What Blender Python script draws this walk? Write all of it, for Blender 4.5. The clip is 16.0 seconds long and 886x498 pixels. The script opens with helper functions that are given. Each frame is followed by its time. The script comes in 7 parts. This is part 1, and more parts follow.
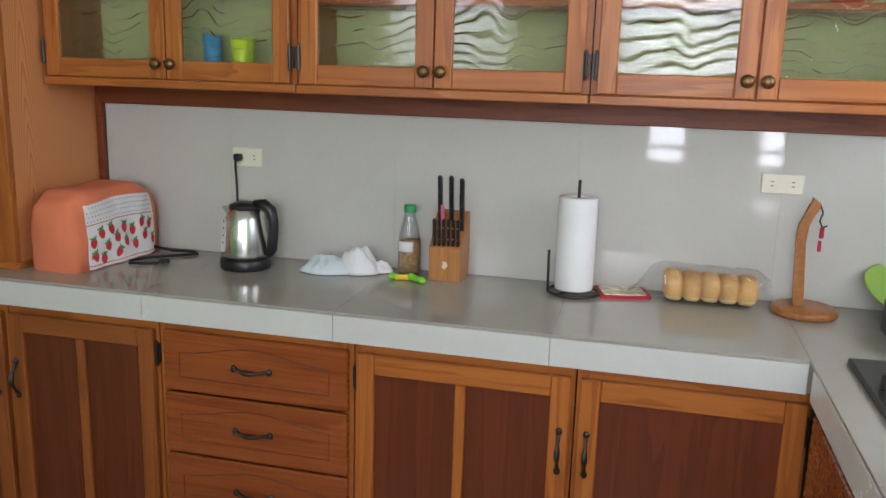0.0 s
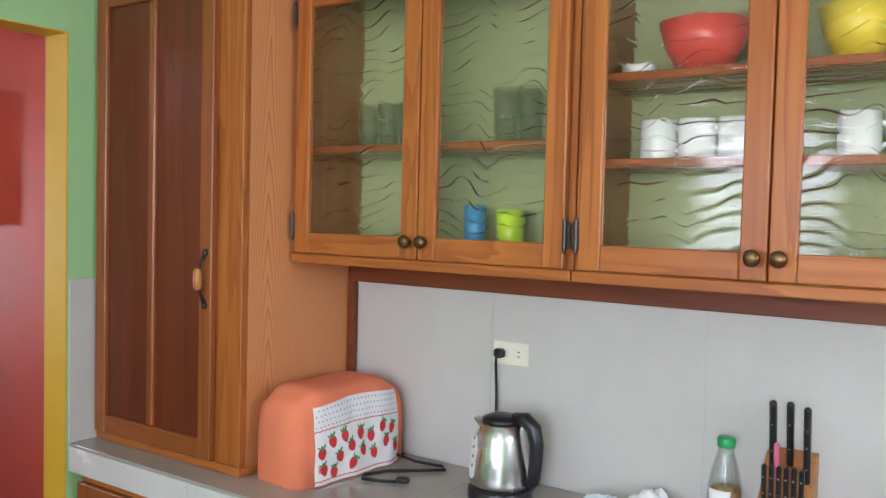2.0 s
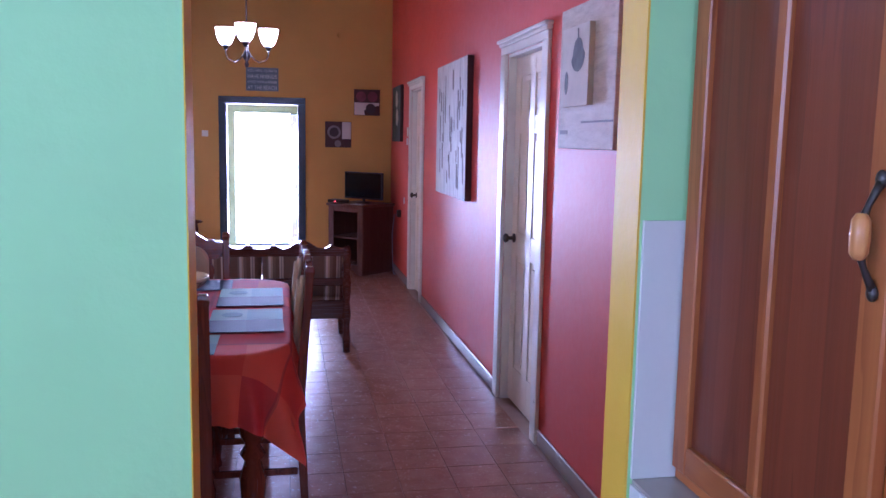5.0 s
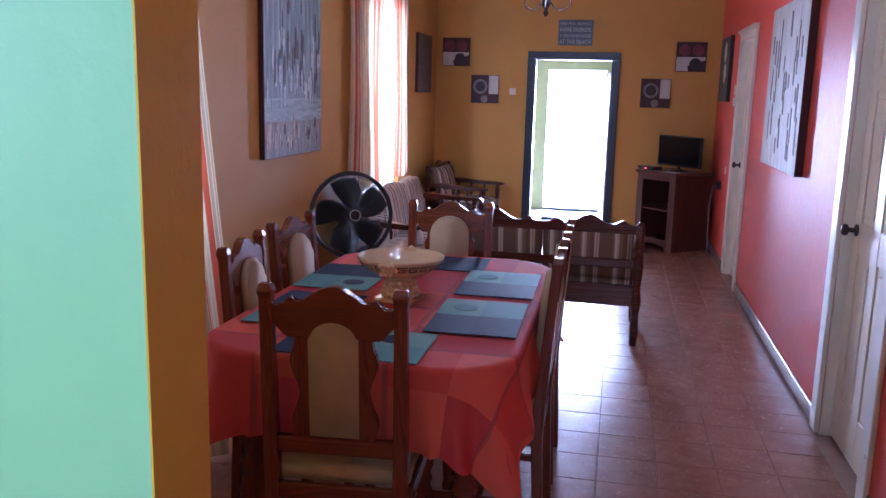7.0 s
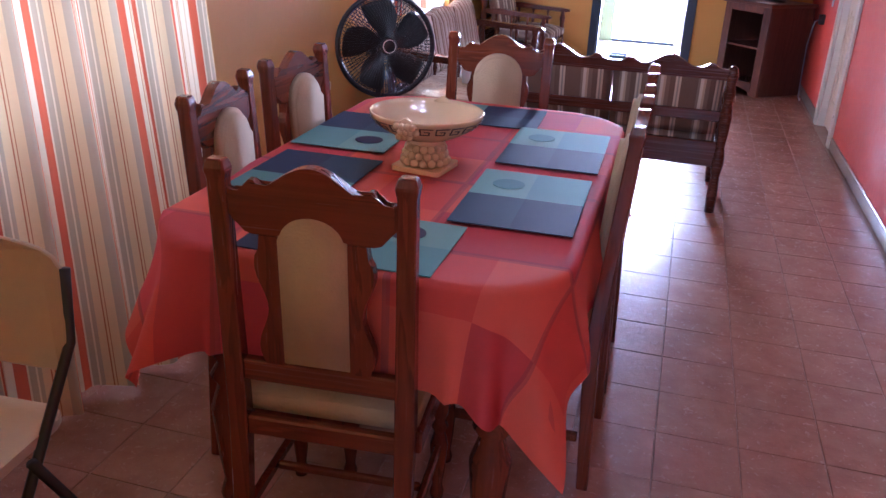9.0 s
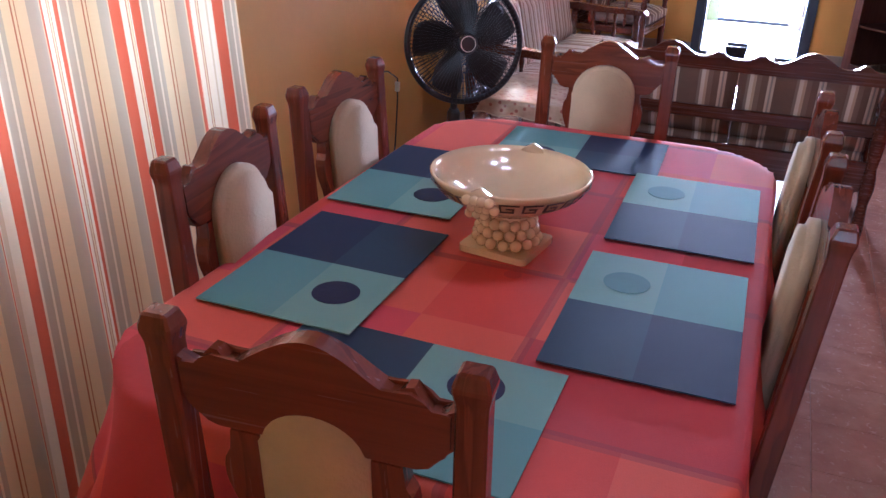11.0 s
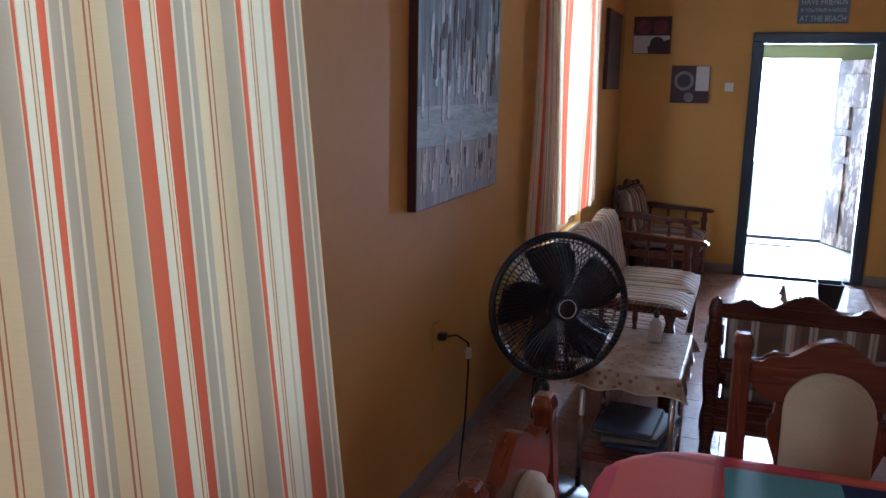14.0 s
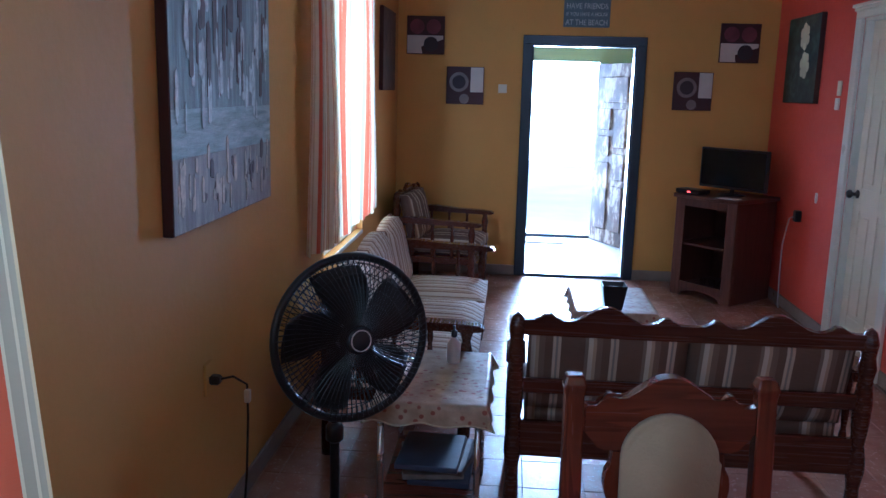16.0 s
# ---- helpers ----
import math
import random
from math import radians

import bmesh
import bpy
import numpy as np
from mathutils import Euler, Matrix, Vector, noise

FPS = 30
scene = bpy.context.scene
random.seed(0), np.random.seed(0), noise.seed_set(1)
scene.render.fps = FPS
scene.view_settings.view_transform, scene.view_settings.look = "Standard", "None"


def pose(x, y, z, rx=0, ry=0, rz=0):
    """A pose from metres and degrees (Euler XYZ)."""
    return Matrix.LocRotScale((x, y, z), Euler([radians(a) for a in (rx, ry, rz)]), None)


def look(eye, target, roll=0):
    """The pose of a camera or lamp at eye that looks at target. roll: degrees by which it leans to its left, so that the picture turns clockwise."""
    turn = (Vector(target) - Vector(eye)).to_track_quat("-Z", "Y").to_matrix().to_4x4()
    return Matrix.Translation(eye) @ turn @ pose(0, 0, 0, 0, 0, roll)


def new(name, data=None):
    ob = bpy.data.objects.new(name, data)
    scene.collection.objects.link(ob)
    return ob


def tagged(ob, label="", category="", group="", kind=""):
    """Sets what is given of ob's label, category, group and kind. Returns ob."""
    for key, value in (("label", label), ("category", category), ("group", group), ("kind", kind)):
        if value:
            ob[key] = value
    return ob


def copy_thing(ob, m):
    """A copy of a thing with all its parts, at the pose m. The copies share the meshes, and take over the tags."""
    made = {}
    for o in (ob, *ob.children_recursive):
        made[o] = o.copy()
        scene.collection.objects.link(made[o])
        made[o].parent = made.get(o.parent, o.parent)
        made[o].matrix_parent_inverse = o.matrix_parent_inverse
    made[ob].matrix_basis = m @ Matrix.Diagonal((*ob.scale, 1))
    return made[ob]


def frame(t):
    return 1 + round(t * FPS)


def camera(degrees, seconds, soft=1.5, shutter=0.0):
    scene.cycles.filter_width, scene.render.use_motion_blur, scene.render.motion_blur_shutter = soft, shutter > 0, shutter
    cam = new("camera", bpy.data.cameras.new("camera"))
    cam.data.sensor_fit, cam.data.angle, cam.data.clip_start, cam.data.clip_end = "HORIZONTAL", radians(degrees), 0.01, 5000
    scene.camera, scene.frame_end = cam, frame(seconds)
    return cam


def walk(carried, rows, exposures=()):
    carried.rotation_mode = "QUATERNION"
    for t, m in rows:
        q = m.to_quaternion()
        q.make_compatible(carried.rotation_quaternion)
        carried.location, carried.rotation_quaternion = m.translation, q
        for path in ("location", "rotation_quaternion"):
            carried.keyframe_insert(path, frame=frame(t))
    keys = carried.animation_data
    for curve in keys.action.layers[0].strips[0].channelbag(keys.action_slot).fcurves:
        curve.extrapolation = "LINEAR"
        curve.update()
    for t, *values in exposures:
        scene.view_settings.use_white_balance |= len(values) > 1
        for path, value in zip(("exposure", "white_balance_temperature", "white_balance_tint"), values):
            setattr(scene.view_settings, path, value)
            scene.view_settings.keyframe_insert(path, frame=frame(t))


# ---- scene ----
cam = camera(56.2, 16.0)
PATH = [
    (0, (0.018, 0.153, 1.551), (1.917, 0.622, 1.13), 1.7),
    (0.5, (0.146, 0.175, 1.563), (2.033, 0.742, 1.222), 1.7),
    (1, (0.339, 0.181, 1.58), (2.152, 0.982, 1.311), 1.4),
    (1.5, (0.472, 0.241, 1.589), (2.154, 1.3, 1.37), 1.4),
    (2, (0.615, 0.374, 1.614), (2.267, 1.498, 1.531), 1.4),
    (2.5, (0.769, 0.444, 1.615), (2.345, 1.677, 1.599), 1.4),
    (3, (0.985, 0.492, 1.607), (2.22, 2.065, 1.602), 1.4),
    (3.5, (1.092, 0.62, 1.575), (2.043, 2.379, 1.553), 1.3),
    (4, (1.15, 0.841, 1.558), (1.954, 2.672, 1.517), 1.1),
    (4.5, (1.239, 1.036, 1.534), (1.889, 2.924, 1.419), 1.2),
    (5, (1.365, 1.24, 1.534), (1.738, 3.188, 1.275), 1.1),
    (5.2, (1.401, 1.302, 1.519), (1.69, 3.259, 1.225), 1.6),
    (7.3, (1.626, 2.089, 1.523), (1.164, 3.997, 1.141), 1.1),
    (7.5, (1.612, 2.151, 1.517), (1.124, 4.049, 1.12), 1.0),
    (8, (1.566, 2.333, 1.495), (1.073, 4.209, 1.005), 1.2),
    (8.5, (1.552, 2.531, 1.472), (1.075, 4.353, 0.797), 1.6),
    (8.7, (1.545, 2.589, 1.468), (1.082, 4.395, 0.744), 2.5),
    (10.8, (1.339, 3.292, 1.478), (0.7, 4.99, 0.635), 1.9),
    (11, (1.316, 3.346, 1.476), (0.665, 5.04, 0.637), 1.9),
    (11.5, (1.241, 3.509, 1.502), (0.557, 5.237, 0.762), 1.8),
    (12, (1.186, 3.653, 1.533), (0.464, 5.431, 0.97), 1.6),
    (12.5, (1.149, 3.774, 1.529), (0.427, 5.568, 1.02), 1.4),
    (13, (1.05, 3.825, 1.541), (0.298, 5.617, 1.065), 2.2),
    (13.5, (0.832, 3.884, 1.528), (-0.005, 5.647, 1.089), 1.8),
    (14, (0.663, 3.941, 1.543), (-0.011, 5.783, 1.154), 1.1),
    (14.5, (0.568, 4.063, 1.534), (0.088, 5.968, 1.158), 1.3),
    (15, (0.516, 4.182, 1.538), (0.12, 6.103, 1.149), 1.5),
    (15.5, (0.526, 4.261, 1.544), (0.252, 6.203, 1.151), 1.6),
    (16, (0.547, 4.305, 1.541), (0.393, 6.263, 1.165), 1.5),
]
EXPOSURES = [(0, -0.12, 6250, 20), (1.5, 0.14, 5900, 24), (2.5, 0.65, 6000, 20), (3.5, 0.65, 5750, 30), (4, 0.6, 5600, 36), (4.5, 0.66, 5000, 45), (5, 0.6, 4450, 40), (5.2, 0.55, 4450, 40), (7.3, 0.78, 4500, 28), (8.7, 1.3, 4550, 30), (11, 1.38, 4600, 23), (11.5, 0.75, 4600, 19), (12, 0.24, 4500, 10), (12.5, 0.33, 4550, 13), (13, 0.28, 4600, 13), (13.5, -0.08, 4600, 12), (14, 0.02, 4500, 9), (15.5, 0.12, 4100, 6), (16, 0.12, 3950, 7)]
walk(cam, [(t, look(eye, target, roll)) for t, eye, target, roll in PATH], EXPOSURES)

# ---- world, sun, window light ----
world = bpy.data.worlds.new("sky")
scene.world = world
world.use_nodes = True
wn = world.node_tree.nodes
sky = wn.new("ShaderNodeTexSky")
sky.sky_type, sky.sun_disc = 'NISHITA', False
sky.sun_elevation, sky.sun_rotation = radians(58), radians(20)
wn["Background"].inputs["Strength"].default_value = 0.13
world.node_tree.links.new(sky.outputs["Color"], wn["Background"].inputs["Color"])
sun = new("sun", bpy.data.lights.new("sun", 'SUN'))
sun.data.energy, sun.data.angle, sun.data.color = 4.0, radians(0.6), (1.0, 0.95, 0.86)
sun.matrix_basis = look((3.2, 20, 16), (1, 9, 0))


def window_light(name, eye, target, width, height, watts, colour=(0.93, 0.97, 1.0)):
    lamp = new(name, bpy.data.lights.new(name, 'AREA'))
    lamp.data.shape, lamp.data.size, lamp.data.size_y = 'RECTANGLE', width, height
    lamp.data.energy, lamp.data.color = watts, colour
    lamp.matrix_basis = look(eye, target)
    return lamp


window_light("window_light_kitchen_a", (-1.37, 0.055, 1.09), (0, 0.055, 1.09), 0.27, 0.33, 10)
window_light("window_light_kitchen_wide", (-1.37, 0.0, 1.91), (0, 0.0, 1.85), 0.94, 1.08, 50)
window_light("window_light_kitchen_b", (-1.37, -0.68, 1.09), (0, -0.68, 1.09), 0.18, 0.33, 7)
# added lamp brightening the north end of the kitchen through an invented window
window_light("window_light_kitchen_c", (-1.37, 1.6, 1.72), (0, 1.6, 1.6), 0.8, 0.85, 18)
# extra kitchen lamp behind an assumed, unseen south window
window_light("window_light_sink", (1.5, -0.95, 1.6), (1.5, 0, 1.5), 1.1, 0.9, 20)
window_light("window_light_dining", (-0.66, 4.45, 1.55), (2, 4.45, 1.55), 2.2, 1.35, 29, (1.0, 0.96, 0.88))
window_light("window_light_living", (-0.66, 9.13, 1.45), (2, 9.13, 1.45), 1.1, 1.5, 66)
window_light("door_light", (1.04, 13.95, 1.0), (1.06, 8, 0.8), 0.8, 1.8, 400, (1.0, 0.98, 0.95))


# ---- mesh helpers ----
BASE = {}


def thing(name, label, category, group="", loc=(0, 0, 0)):
    ob = new(name)
    ob.location = loc
    tagged(ob, label, category, group)
    BASE[ob.name] = Vector(loc)
    return ob


def part(name, bm, material, parent=None, label="", smooth=False, solid=0.0):
    off = BASE[parent.name] if parent else Vector()
    bmesh.ops.recalc_face_normals(bm, faces=bm.faces[:])
    bm.transform(Matrix.Translation(-off))
    me = bpy.data.meshes.new(name)
    bm.to_mesh(me)
    bm.free()
    me.materials.append(material)
    if smooth:
        me.polygons.foreach_set("use_smooth", [True] * len(me.polygons))
    ob = new(name, me)
    if parent:
        ob.parent = parent
    BASE[ob.name] = off
    if label:
        ob["label"] = label
    if solid:
        mod = ob.modifiers.new("solid", 'SOLIDIFY')
        mod.thickness, mod.offset = solid, 0
    return ob


def single(name, bm, material, label, category, group="", base=(0, 0, 0), smooth=False, kind="", solid=0.0):
    """A thing that is one mesh, with its origin at its base."""
    bm.transform(Matrix.Translation(-Vector(base)))
    ob = part(name, bm, material, None, "", smooth, solid)
    ob.location = base
    BASE[ob.name] = Vector(base)
    return tagged(ob, label, category, group, kind)


def structure(name, bm, material, label, category):
    ob = part(name, bm, material)
    return tagged(ob, label, category, "", "structure")


def B():
    return bmesh.new()


def box(bm, x0, x1, y0, y1, z0, z1, bev=0.0, seg=1):
    m = Matrix.LocRotScale(((x0 + x1) / 2, (y0 + y1) / 2, (z0 + z1) / 2), None, (abs(x1 - x0), abs(y1 - y0), abs(z1 - z0)))
    r = bmesh.ops.create_cube(bm, size=1, matrix=m)
    if bev:
        edges = list({e for v in r["verts"] for e in v.link_edges})
        bmesh.ops.bevel(bm, geom=edges, offset=bev, segments=seg, affect='EDGES', profile=0.5)
    return bm


def boxm(bm, m, sx, sy, sz, bev=0.0):
    r = bmesh.ops.create_cube(bm, size=1, matrix=m @ Matrix.Diagonal((sx, sy, sz, 1)))
    if bev:
        edges = list({e for v in r["verts"] for e in v.link_edges})
        bmesh.ops.bevel(bm, geom=edges, offset=bev, segments=1, affect='EDGES', profile=0.5)
    return bm


def lathe(bm, prof, c=(0, 0, 0), segs=24, m=None):
    """Turns (radius, height) pairs round the z axis at c, or in the frame m."""
    m = m or Matrix.Translation(c)
    rings = []
    for r, z in prof:
        if r < 1e-5:
            rings.append([bm.verts.new(m @ Vector((0, 0, z)))])
        else:
            rings.append([bm.verts.new(m @ Vector((r * math.cos(2 * math.pi * k / segs), r * math.sin(2 * math.pi * k / segs), z))) for k in range(segs)])
    for a, b in zip(rings, rings[1:]):
        for k in range(segs):
            j = (k + 1) % segs
            q = [a[k % len(a)], a[j % len(a)], b[j % len(b)], b[k % len(b)]]
            q = [v for i, v in enumerate(q) if v not in q[:i]]
            if len(q) > 2:
                bm.faces.new(q)
    for ring in (rings[0], rings[-1]):
        if len(ring) > 2:
            bm.faces.new(ring)
    return bm


def tube(bm, pts, r, segs=8, closed=False):
    pts = [Vector(p) for p in pts]
    n = len(pts)
    rings, side = [], None
    for i, p in enumerate(pts):
        a = pts[(i - 1) % n] if closed or i else p
        b = pts[(i + 1) % n] if closed or i < n - 1 else p
        d = (b - a).normalized()
        if side is None:
            side = d.orthogonal().normalized()
        side = (side - d * side.dot(d)).normalized()
        up = d.cross(side)
        rr = r[i] if isinstance(r, (list, tuple)) else r
        rings.append([bm.verts.new(p + rr * (math.cos(2 * math.pi * k / segs) * side + math.sin(2 * math.pi * k / segs) * up)) for k in range(segs)])
    pairs = list(zip(rings, rings[1:])) + ([(rings[-1], rings[0])] if closed else [])
    for a, b in pairs:
        for k in range(segs):
            bm.faces.new((a[k], a[(k + 1) % segs], b[(k + 1) % segs], b[k]))
    if not closed:
        bm.faces.new(rings[0])
        bm.faces.new(rings[-1])
    return bm


def slab(bm, outline, t, place):
    """A flat shape of thickness t; place(u, v, w) gives the point."""
    lo = [bm.verts.new(place(u, v, 0)) for u, v in outline]
    hi = [bm.verts.new(place(u, v, t)) for u, v in outline]
    bm.faces.new(lo)
    bm.faces.new(hi[::-1])
    n = len(lo)
    for i in range(n):
        bm.faces.new((lo[i], lo[(i + 1) % n], hi[(i + 1) % n], hi[i]))
    return bm


def sheet(bm, nu, nv, fn, uv=None):
    vs = [[bm.verts.new(fn(i / nu, j / nv)) for j in range(nv + 1)] for i in range(nu + 1)]
    layer = bm.loops.layers.uv.new("UVMap") if uv else None
    for i in range(nu):
        for j in range(nv):
            f = bm.faces.new((vs[i][j], vs[i + 1][j], vs[i + 1][j + 1], vs[i][j + 1]))
            if uv:
                for loop, (a, b) in zip(f.loops, ((i, j), (i + 1, j), (i + 1, j + 1), (i, j + 1))):
                    loop[layer].uv = uv(a / nu, b / nv)
    return bm


def ball(bm, c, r, u=12, v=8):
    rx, ry, rz = r if isinstance(r, (list, tuple)) else (r, r, r)
    bmesh.ops.create_uvsphere(bm, u_segments=u, v_segments=v, radius=1, matrix=Matrix.LocRotScale(c, None, (rx, ry, rz)))
    return bm


def rounded(x0, x1, y0, y1, r, n=6):
    pts = []
    for cx, cy, a in ((x1 - r, y1 - r, 0), (x0 + r, y1 - r, 90), (x0 + r, y0 + r, 180), (x1 - r, y0 + r, 270)):
        for k in range(n + 1):
            b = radians(a + 90 * k / n)
            pts.append((cx + r * math.cos(b), cy + r * math.sin(b)))
    return pts


def smoothstep(a, b, x):
    t = min(1, max(0, (x - a) / (b - a)))
    return t * t * (3 - 2 * t)


# ---- materials ----
def material(name):
    m = bpy.data.materials.new(name)
    m.use_nodes = True
    return m, m.node_tree.nodes, m.node_tree.links, m.node_tree.nodes["Principled BSDF"]


def coords(n, l, scale=(1, 1, 1), kind="Object"):
    t = n.new("ShaderNodeTexCoord")
    m = n.new("ShaderNodeMapping")
    m.inputs["Scale"].default_value = scale
    l.new(t.outputs[kind], m.inputs["Vector"])
    return m.outputs["Vector"]


def noise_tex(n, l, vec, scale, detail=4, rough=0.55, distort=0.0):
    t = n.new("ShaderNodeTexNoise")
    t.inputs["Scale"].default_value, t.inputs["Detail"].default_value = scale, detail
    t.inputs["Roughness"].default_value, t.inputs["Distortion"].default_value = rough, distort
    l.new(vec, t.inputs["Vector"])
    return t.outputs["Fac"]


def ramp(n, l, fac, stops, constant=False):
    r = n.new("ShaderNodeValToRGB")
    if constant:
        r.color_ramp.interpolation = 'CONSTANT'
    e = r.color_ramp.elements
    for i, (p, c) in enumerate(stops):
        el = e[i] if i < 2 else e.new(p)
        el.position, el.color = p, (*c, 1)
    l.new(fac, r.inputs["Fac"])
    return r.outputs["Color"]


def calc(n, l, op, a, b=0.0):
    m = n.new("ShaderNodeMath")
    m.operation = op
    for s, v in zip(m.inputs, (a, b)):
        if isinstance(v, (int, float)):
            s.default_value = v
        else:
            l.new(v, s)
    return m.outputs[0]


def mixc(n, l, fac, a, b, mode='MIX'):
    m = n.new("ShaderNodeMix")
    m.data_type, m.blend_type = 'RGBA', mode
    for s, v in ((m.inputs[0], fac), (m.inputs[6], a), (m.inputs[7], b)):
        if isinstance(v, (int, float)):
            s.default_value = v
        elif isinstance(v, tuple):
            s.default_value = (*v, 1)
        else:
            l.new(v, s)
    return m.outputs[2]


def bump(n, l, bsdf, height, strength=0.2, distance=0.01):
    b = n.new("ShaderNodeBump")
    b.inputs["Strength"].default_value, b.inputs["Distance"].default_value = strength, distance
    l.new(height, b.inputs["Height"])
    l.new(b.outputs["Normal"], bsdf.inputs["Normal"])


def shade(c, k):
    return tuple(min(1, max(0, v * k)) for v in c)


def plain(name, col, rough=0.5, metal=0.0, var=0.12, scale=6.0, fine=80.0, relief=0.08, coat=0.0, vary=0.0):
    m, n, l, b = material(name)
    v = coords(n, l)
    a = noise_tex(n, l, v, scale, 5)
    f = noise_tex(n, l, v, fine, 3)
    c = ramp(n, l, a, ((0.3, shade(col, 1 - var)), (0.7, shade(col, 1 + var))))
    c = mixc(n, l, calc(n, l, 'MULTIPLY', f, 0.18), c, shade(col, 0.7))
    if vary:
        o = n.new("ShaderNodeObjectInfo")
        c = mixc(n, l, calc(n, l, 'MULTIPLY', o.outputs["Random"], vary), c, shade(col, 0.45))
    l.new(c, b.inputs["Base Color"])
    r = calc(n, l, 'ADD', calc(n, l, 'MULTIPLY', a, min(0.14, rough)), rough - min(0.14, rough) / 2)
    l.new(r, b.inputs["Roughness"])
    b.inputs["Metallic"].default_value, b.inputs["Coat Weight"].default_value = metal, coat
    if relief:
        bump(n, l, b, f, relief, 0.004)
    return m


def wall_paint(name, col, rough=0.45, sheen=0.3):
    m, n, l, b = material(name)
    v = coords(n, l)
    a = noise_tex(n, l, v, 1.3, 6, 0.6)
    f = noise_tex(n, l, v, 26, 5, 0.6)
    g = noise_tex(n, l, coords(n, l, (9, 9, 2.5)), 1.6, 7, 0.7)
    c = ramp(n, l, a, ((0.3, shade(col, 0.93)), (0.7, shade(col, 1.05))))
    spots = ramp(n, l, g, ((0.0, (0, 0, 0)), (0.70, (0, 0, 0)), (0.78, (0.35, 0.35, 0.35))))
    c = mixc(n, l, spots, c, shade(col, 0.72))
    l.new(c, b.inputs["Base Color"])
    l.new(calc(n, l, 'ADD', calc(n, l, 'MULTIPLY', f, 0.2), rough - 0.1), b.inputs["Roughness"])
    b.inputs["Specular IOR Level"].default_value = sheen
    h = calc(n, l, 'ADD', calc(n, l, 'MULTIPLY', a, 2.0), f)
    bump(n, l, b, h, 0.22, 0.006)
    return m


def wood(name, light, dark, axis="z", rough=0.32, size=1.0, coat=0.12, contrast=1.0, vary=0.2):
    m, n, l, b = material(name)
    k = {"x": (0.9, 14, 14), "y": (14, 0.9, 14), "z": (14, 14, 0.9)}[axis]
    k2 = {"x": (2.2, 130, 130), "y": (130, 2.2, 130), "z": (130, 130, 2.2)}[axis]
    o = n.new("ShaderNodeObjectInfo")
    t = n.new("ShaderNodeTexCoord")
    shift = n.new("ShaderNodeVectorMath")
    shift.operation = 'ADD'
    l.new(t.outputs["Object"], shift.inputs[0])
    l.new(calc(n, l, 'MULTIPLY', o.outputs["Random"], 7.0), shift.inputs[1])
    vs = []
    for sc in (k, k2):
        mp = n.new("ShaderNodeMapping")
        mp.inputs["Scale"].default_value = tuple(s / size for s in sc)
        l.new(shift.outputs[0], mp.inputs["Vector"])
        vs.append(mp.outputs["Vector"])
    a = noise_tex(n, l, vs[0], 1.0, 4, 0.5, 0.6)
    rings = calc(n, l, 'FRACT', calc(n, l, 'MULTIPLY', a, 6.0 * contrast))
    f = noise_tex(n, l, vs[1], 1.0, 3, 0.6)
    mid = tuple((p + q) / 2 for p, q in zip(light, dark))
    c = ramp(n, l, rings, ((0.0, light), (0.55, mid), (0.9, dark), (1.0, light)))
    c2 = ramp(n, l, f, ((0.35, shade(dark, 0.85)), (0.6, light)))
    c = mixc(n, l, 0.2, c, c2)
    big = noise_tex(n, l, vs[0], 0.25, 3)
    c = mixc(n, l, calc(n, l, 'MULTIPLY', big, 0.5), c, mid)
    c = mixc(n, l, calc(n, l, 'MULTIPLY', o.outputs["Random"], vary), c, dark)
    l.new(c, b.inputs["Base Color"])
    l.new(calc(n, l, 'ADD', calc(n, l, 'MULTIPLY', f, 0.2), rough - 0.1), b.inputs["Roughness"])
    b.inputs["Coat Weight"].default_value, b.inputs["Coat Roughness"].default_value = coat, 0.2
    b.inputs["Specular IOR Level"].default_value = 0.3
    bump(n, l, b, f, 0.12, 0.002)
    return m


def striped(name, period, stops, coord="UV", axis=0, rough=0.9, translucent=0.0, weave=900.0):
    m, n, l, b = material(name)
    t = n.new("ShaderNodeTexCoord")
    s = n.new("ShaderNodeSeparateXYZ")
    l.new(t.outputs[coord], s.inputs[0])
    u = calc(n, l, 'FRACT', calc(n, l, 'ADD', calc(n, l, 'DIVIDE', s.outputs[axis], period), 20.0))
    c = ramp(n, l, u, stops, True)
    f = noise_tex(n, l, coords(n, l, (40, 40, 700)), 1.0, 3, 0.6)
    g = noise_tex(n, l, coords(n, l), 5.0, 4)
    c = mixc(n, l, calc(n, l, 'MULTIPLY', f, 0.22), c, (0.30, 0.24, 0.16), 'MIX')
    c = mixc(n, l, calc(n, l, 'MULTIPLY', g, 0.15), c, (0.45, 0.33, 0.2))
    l.new(c, b.inputs["Base Color"])
    b.inputs["Roughness"].default_value = rough
    bump(n, l, b, f, 0.25, 0.002)
    if translucent:
        tr = n.new("ShaderNodeBsdfTranslucent")
        mx = n.new("ShaderNodeMixShader")
        mx.inputs[0].default_value = translucent
        l.new(c, tr.inputs["Color"])
        l.new(b.outputs[0], mx.inputs[1])
        l.new(tr.outputs[0], mx.inputs[2])
        l.new(mx.outputs[0], n["Material Output"].inputs["Surface"])
    return m


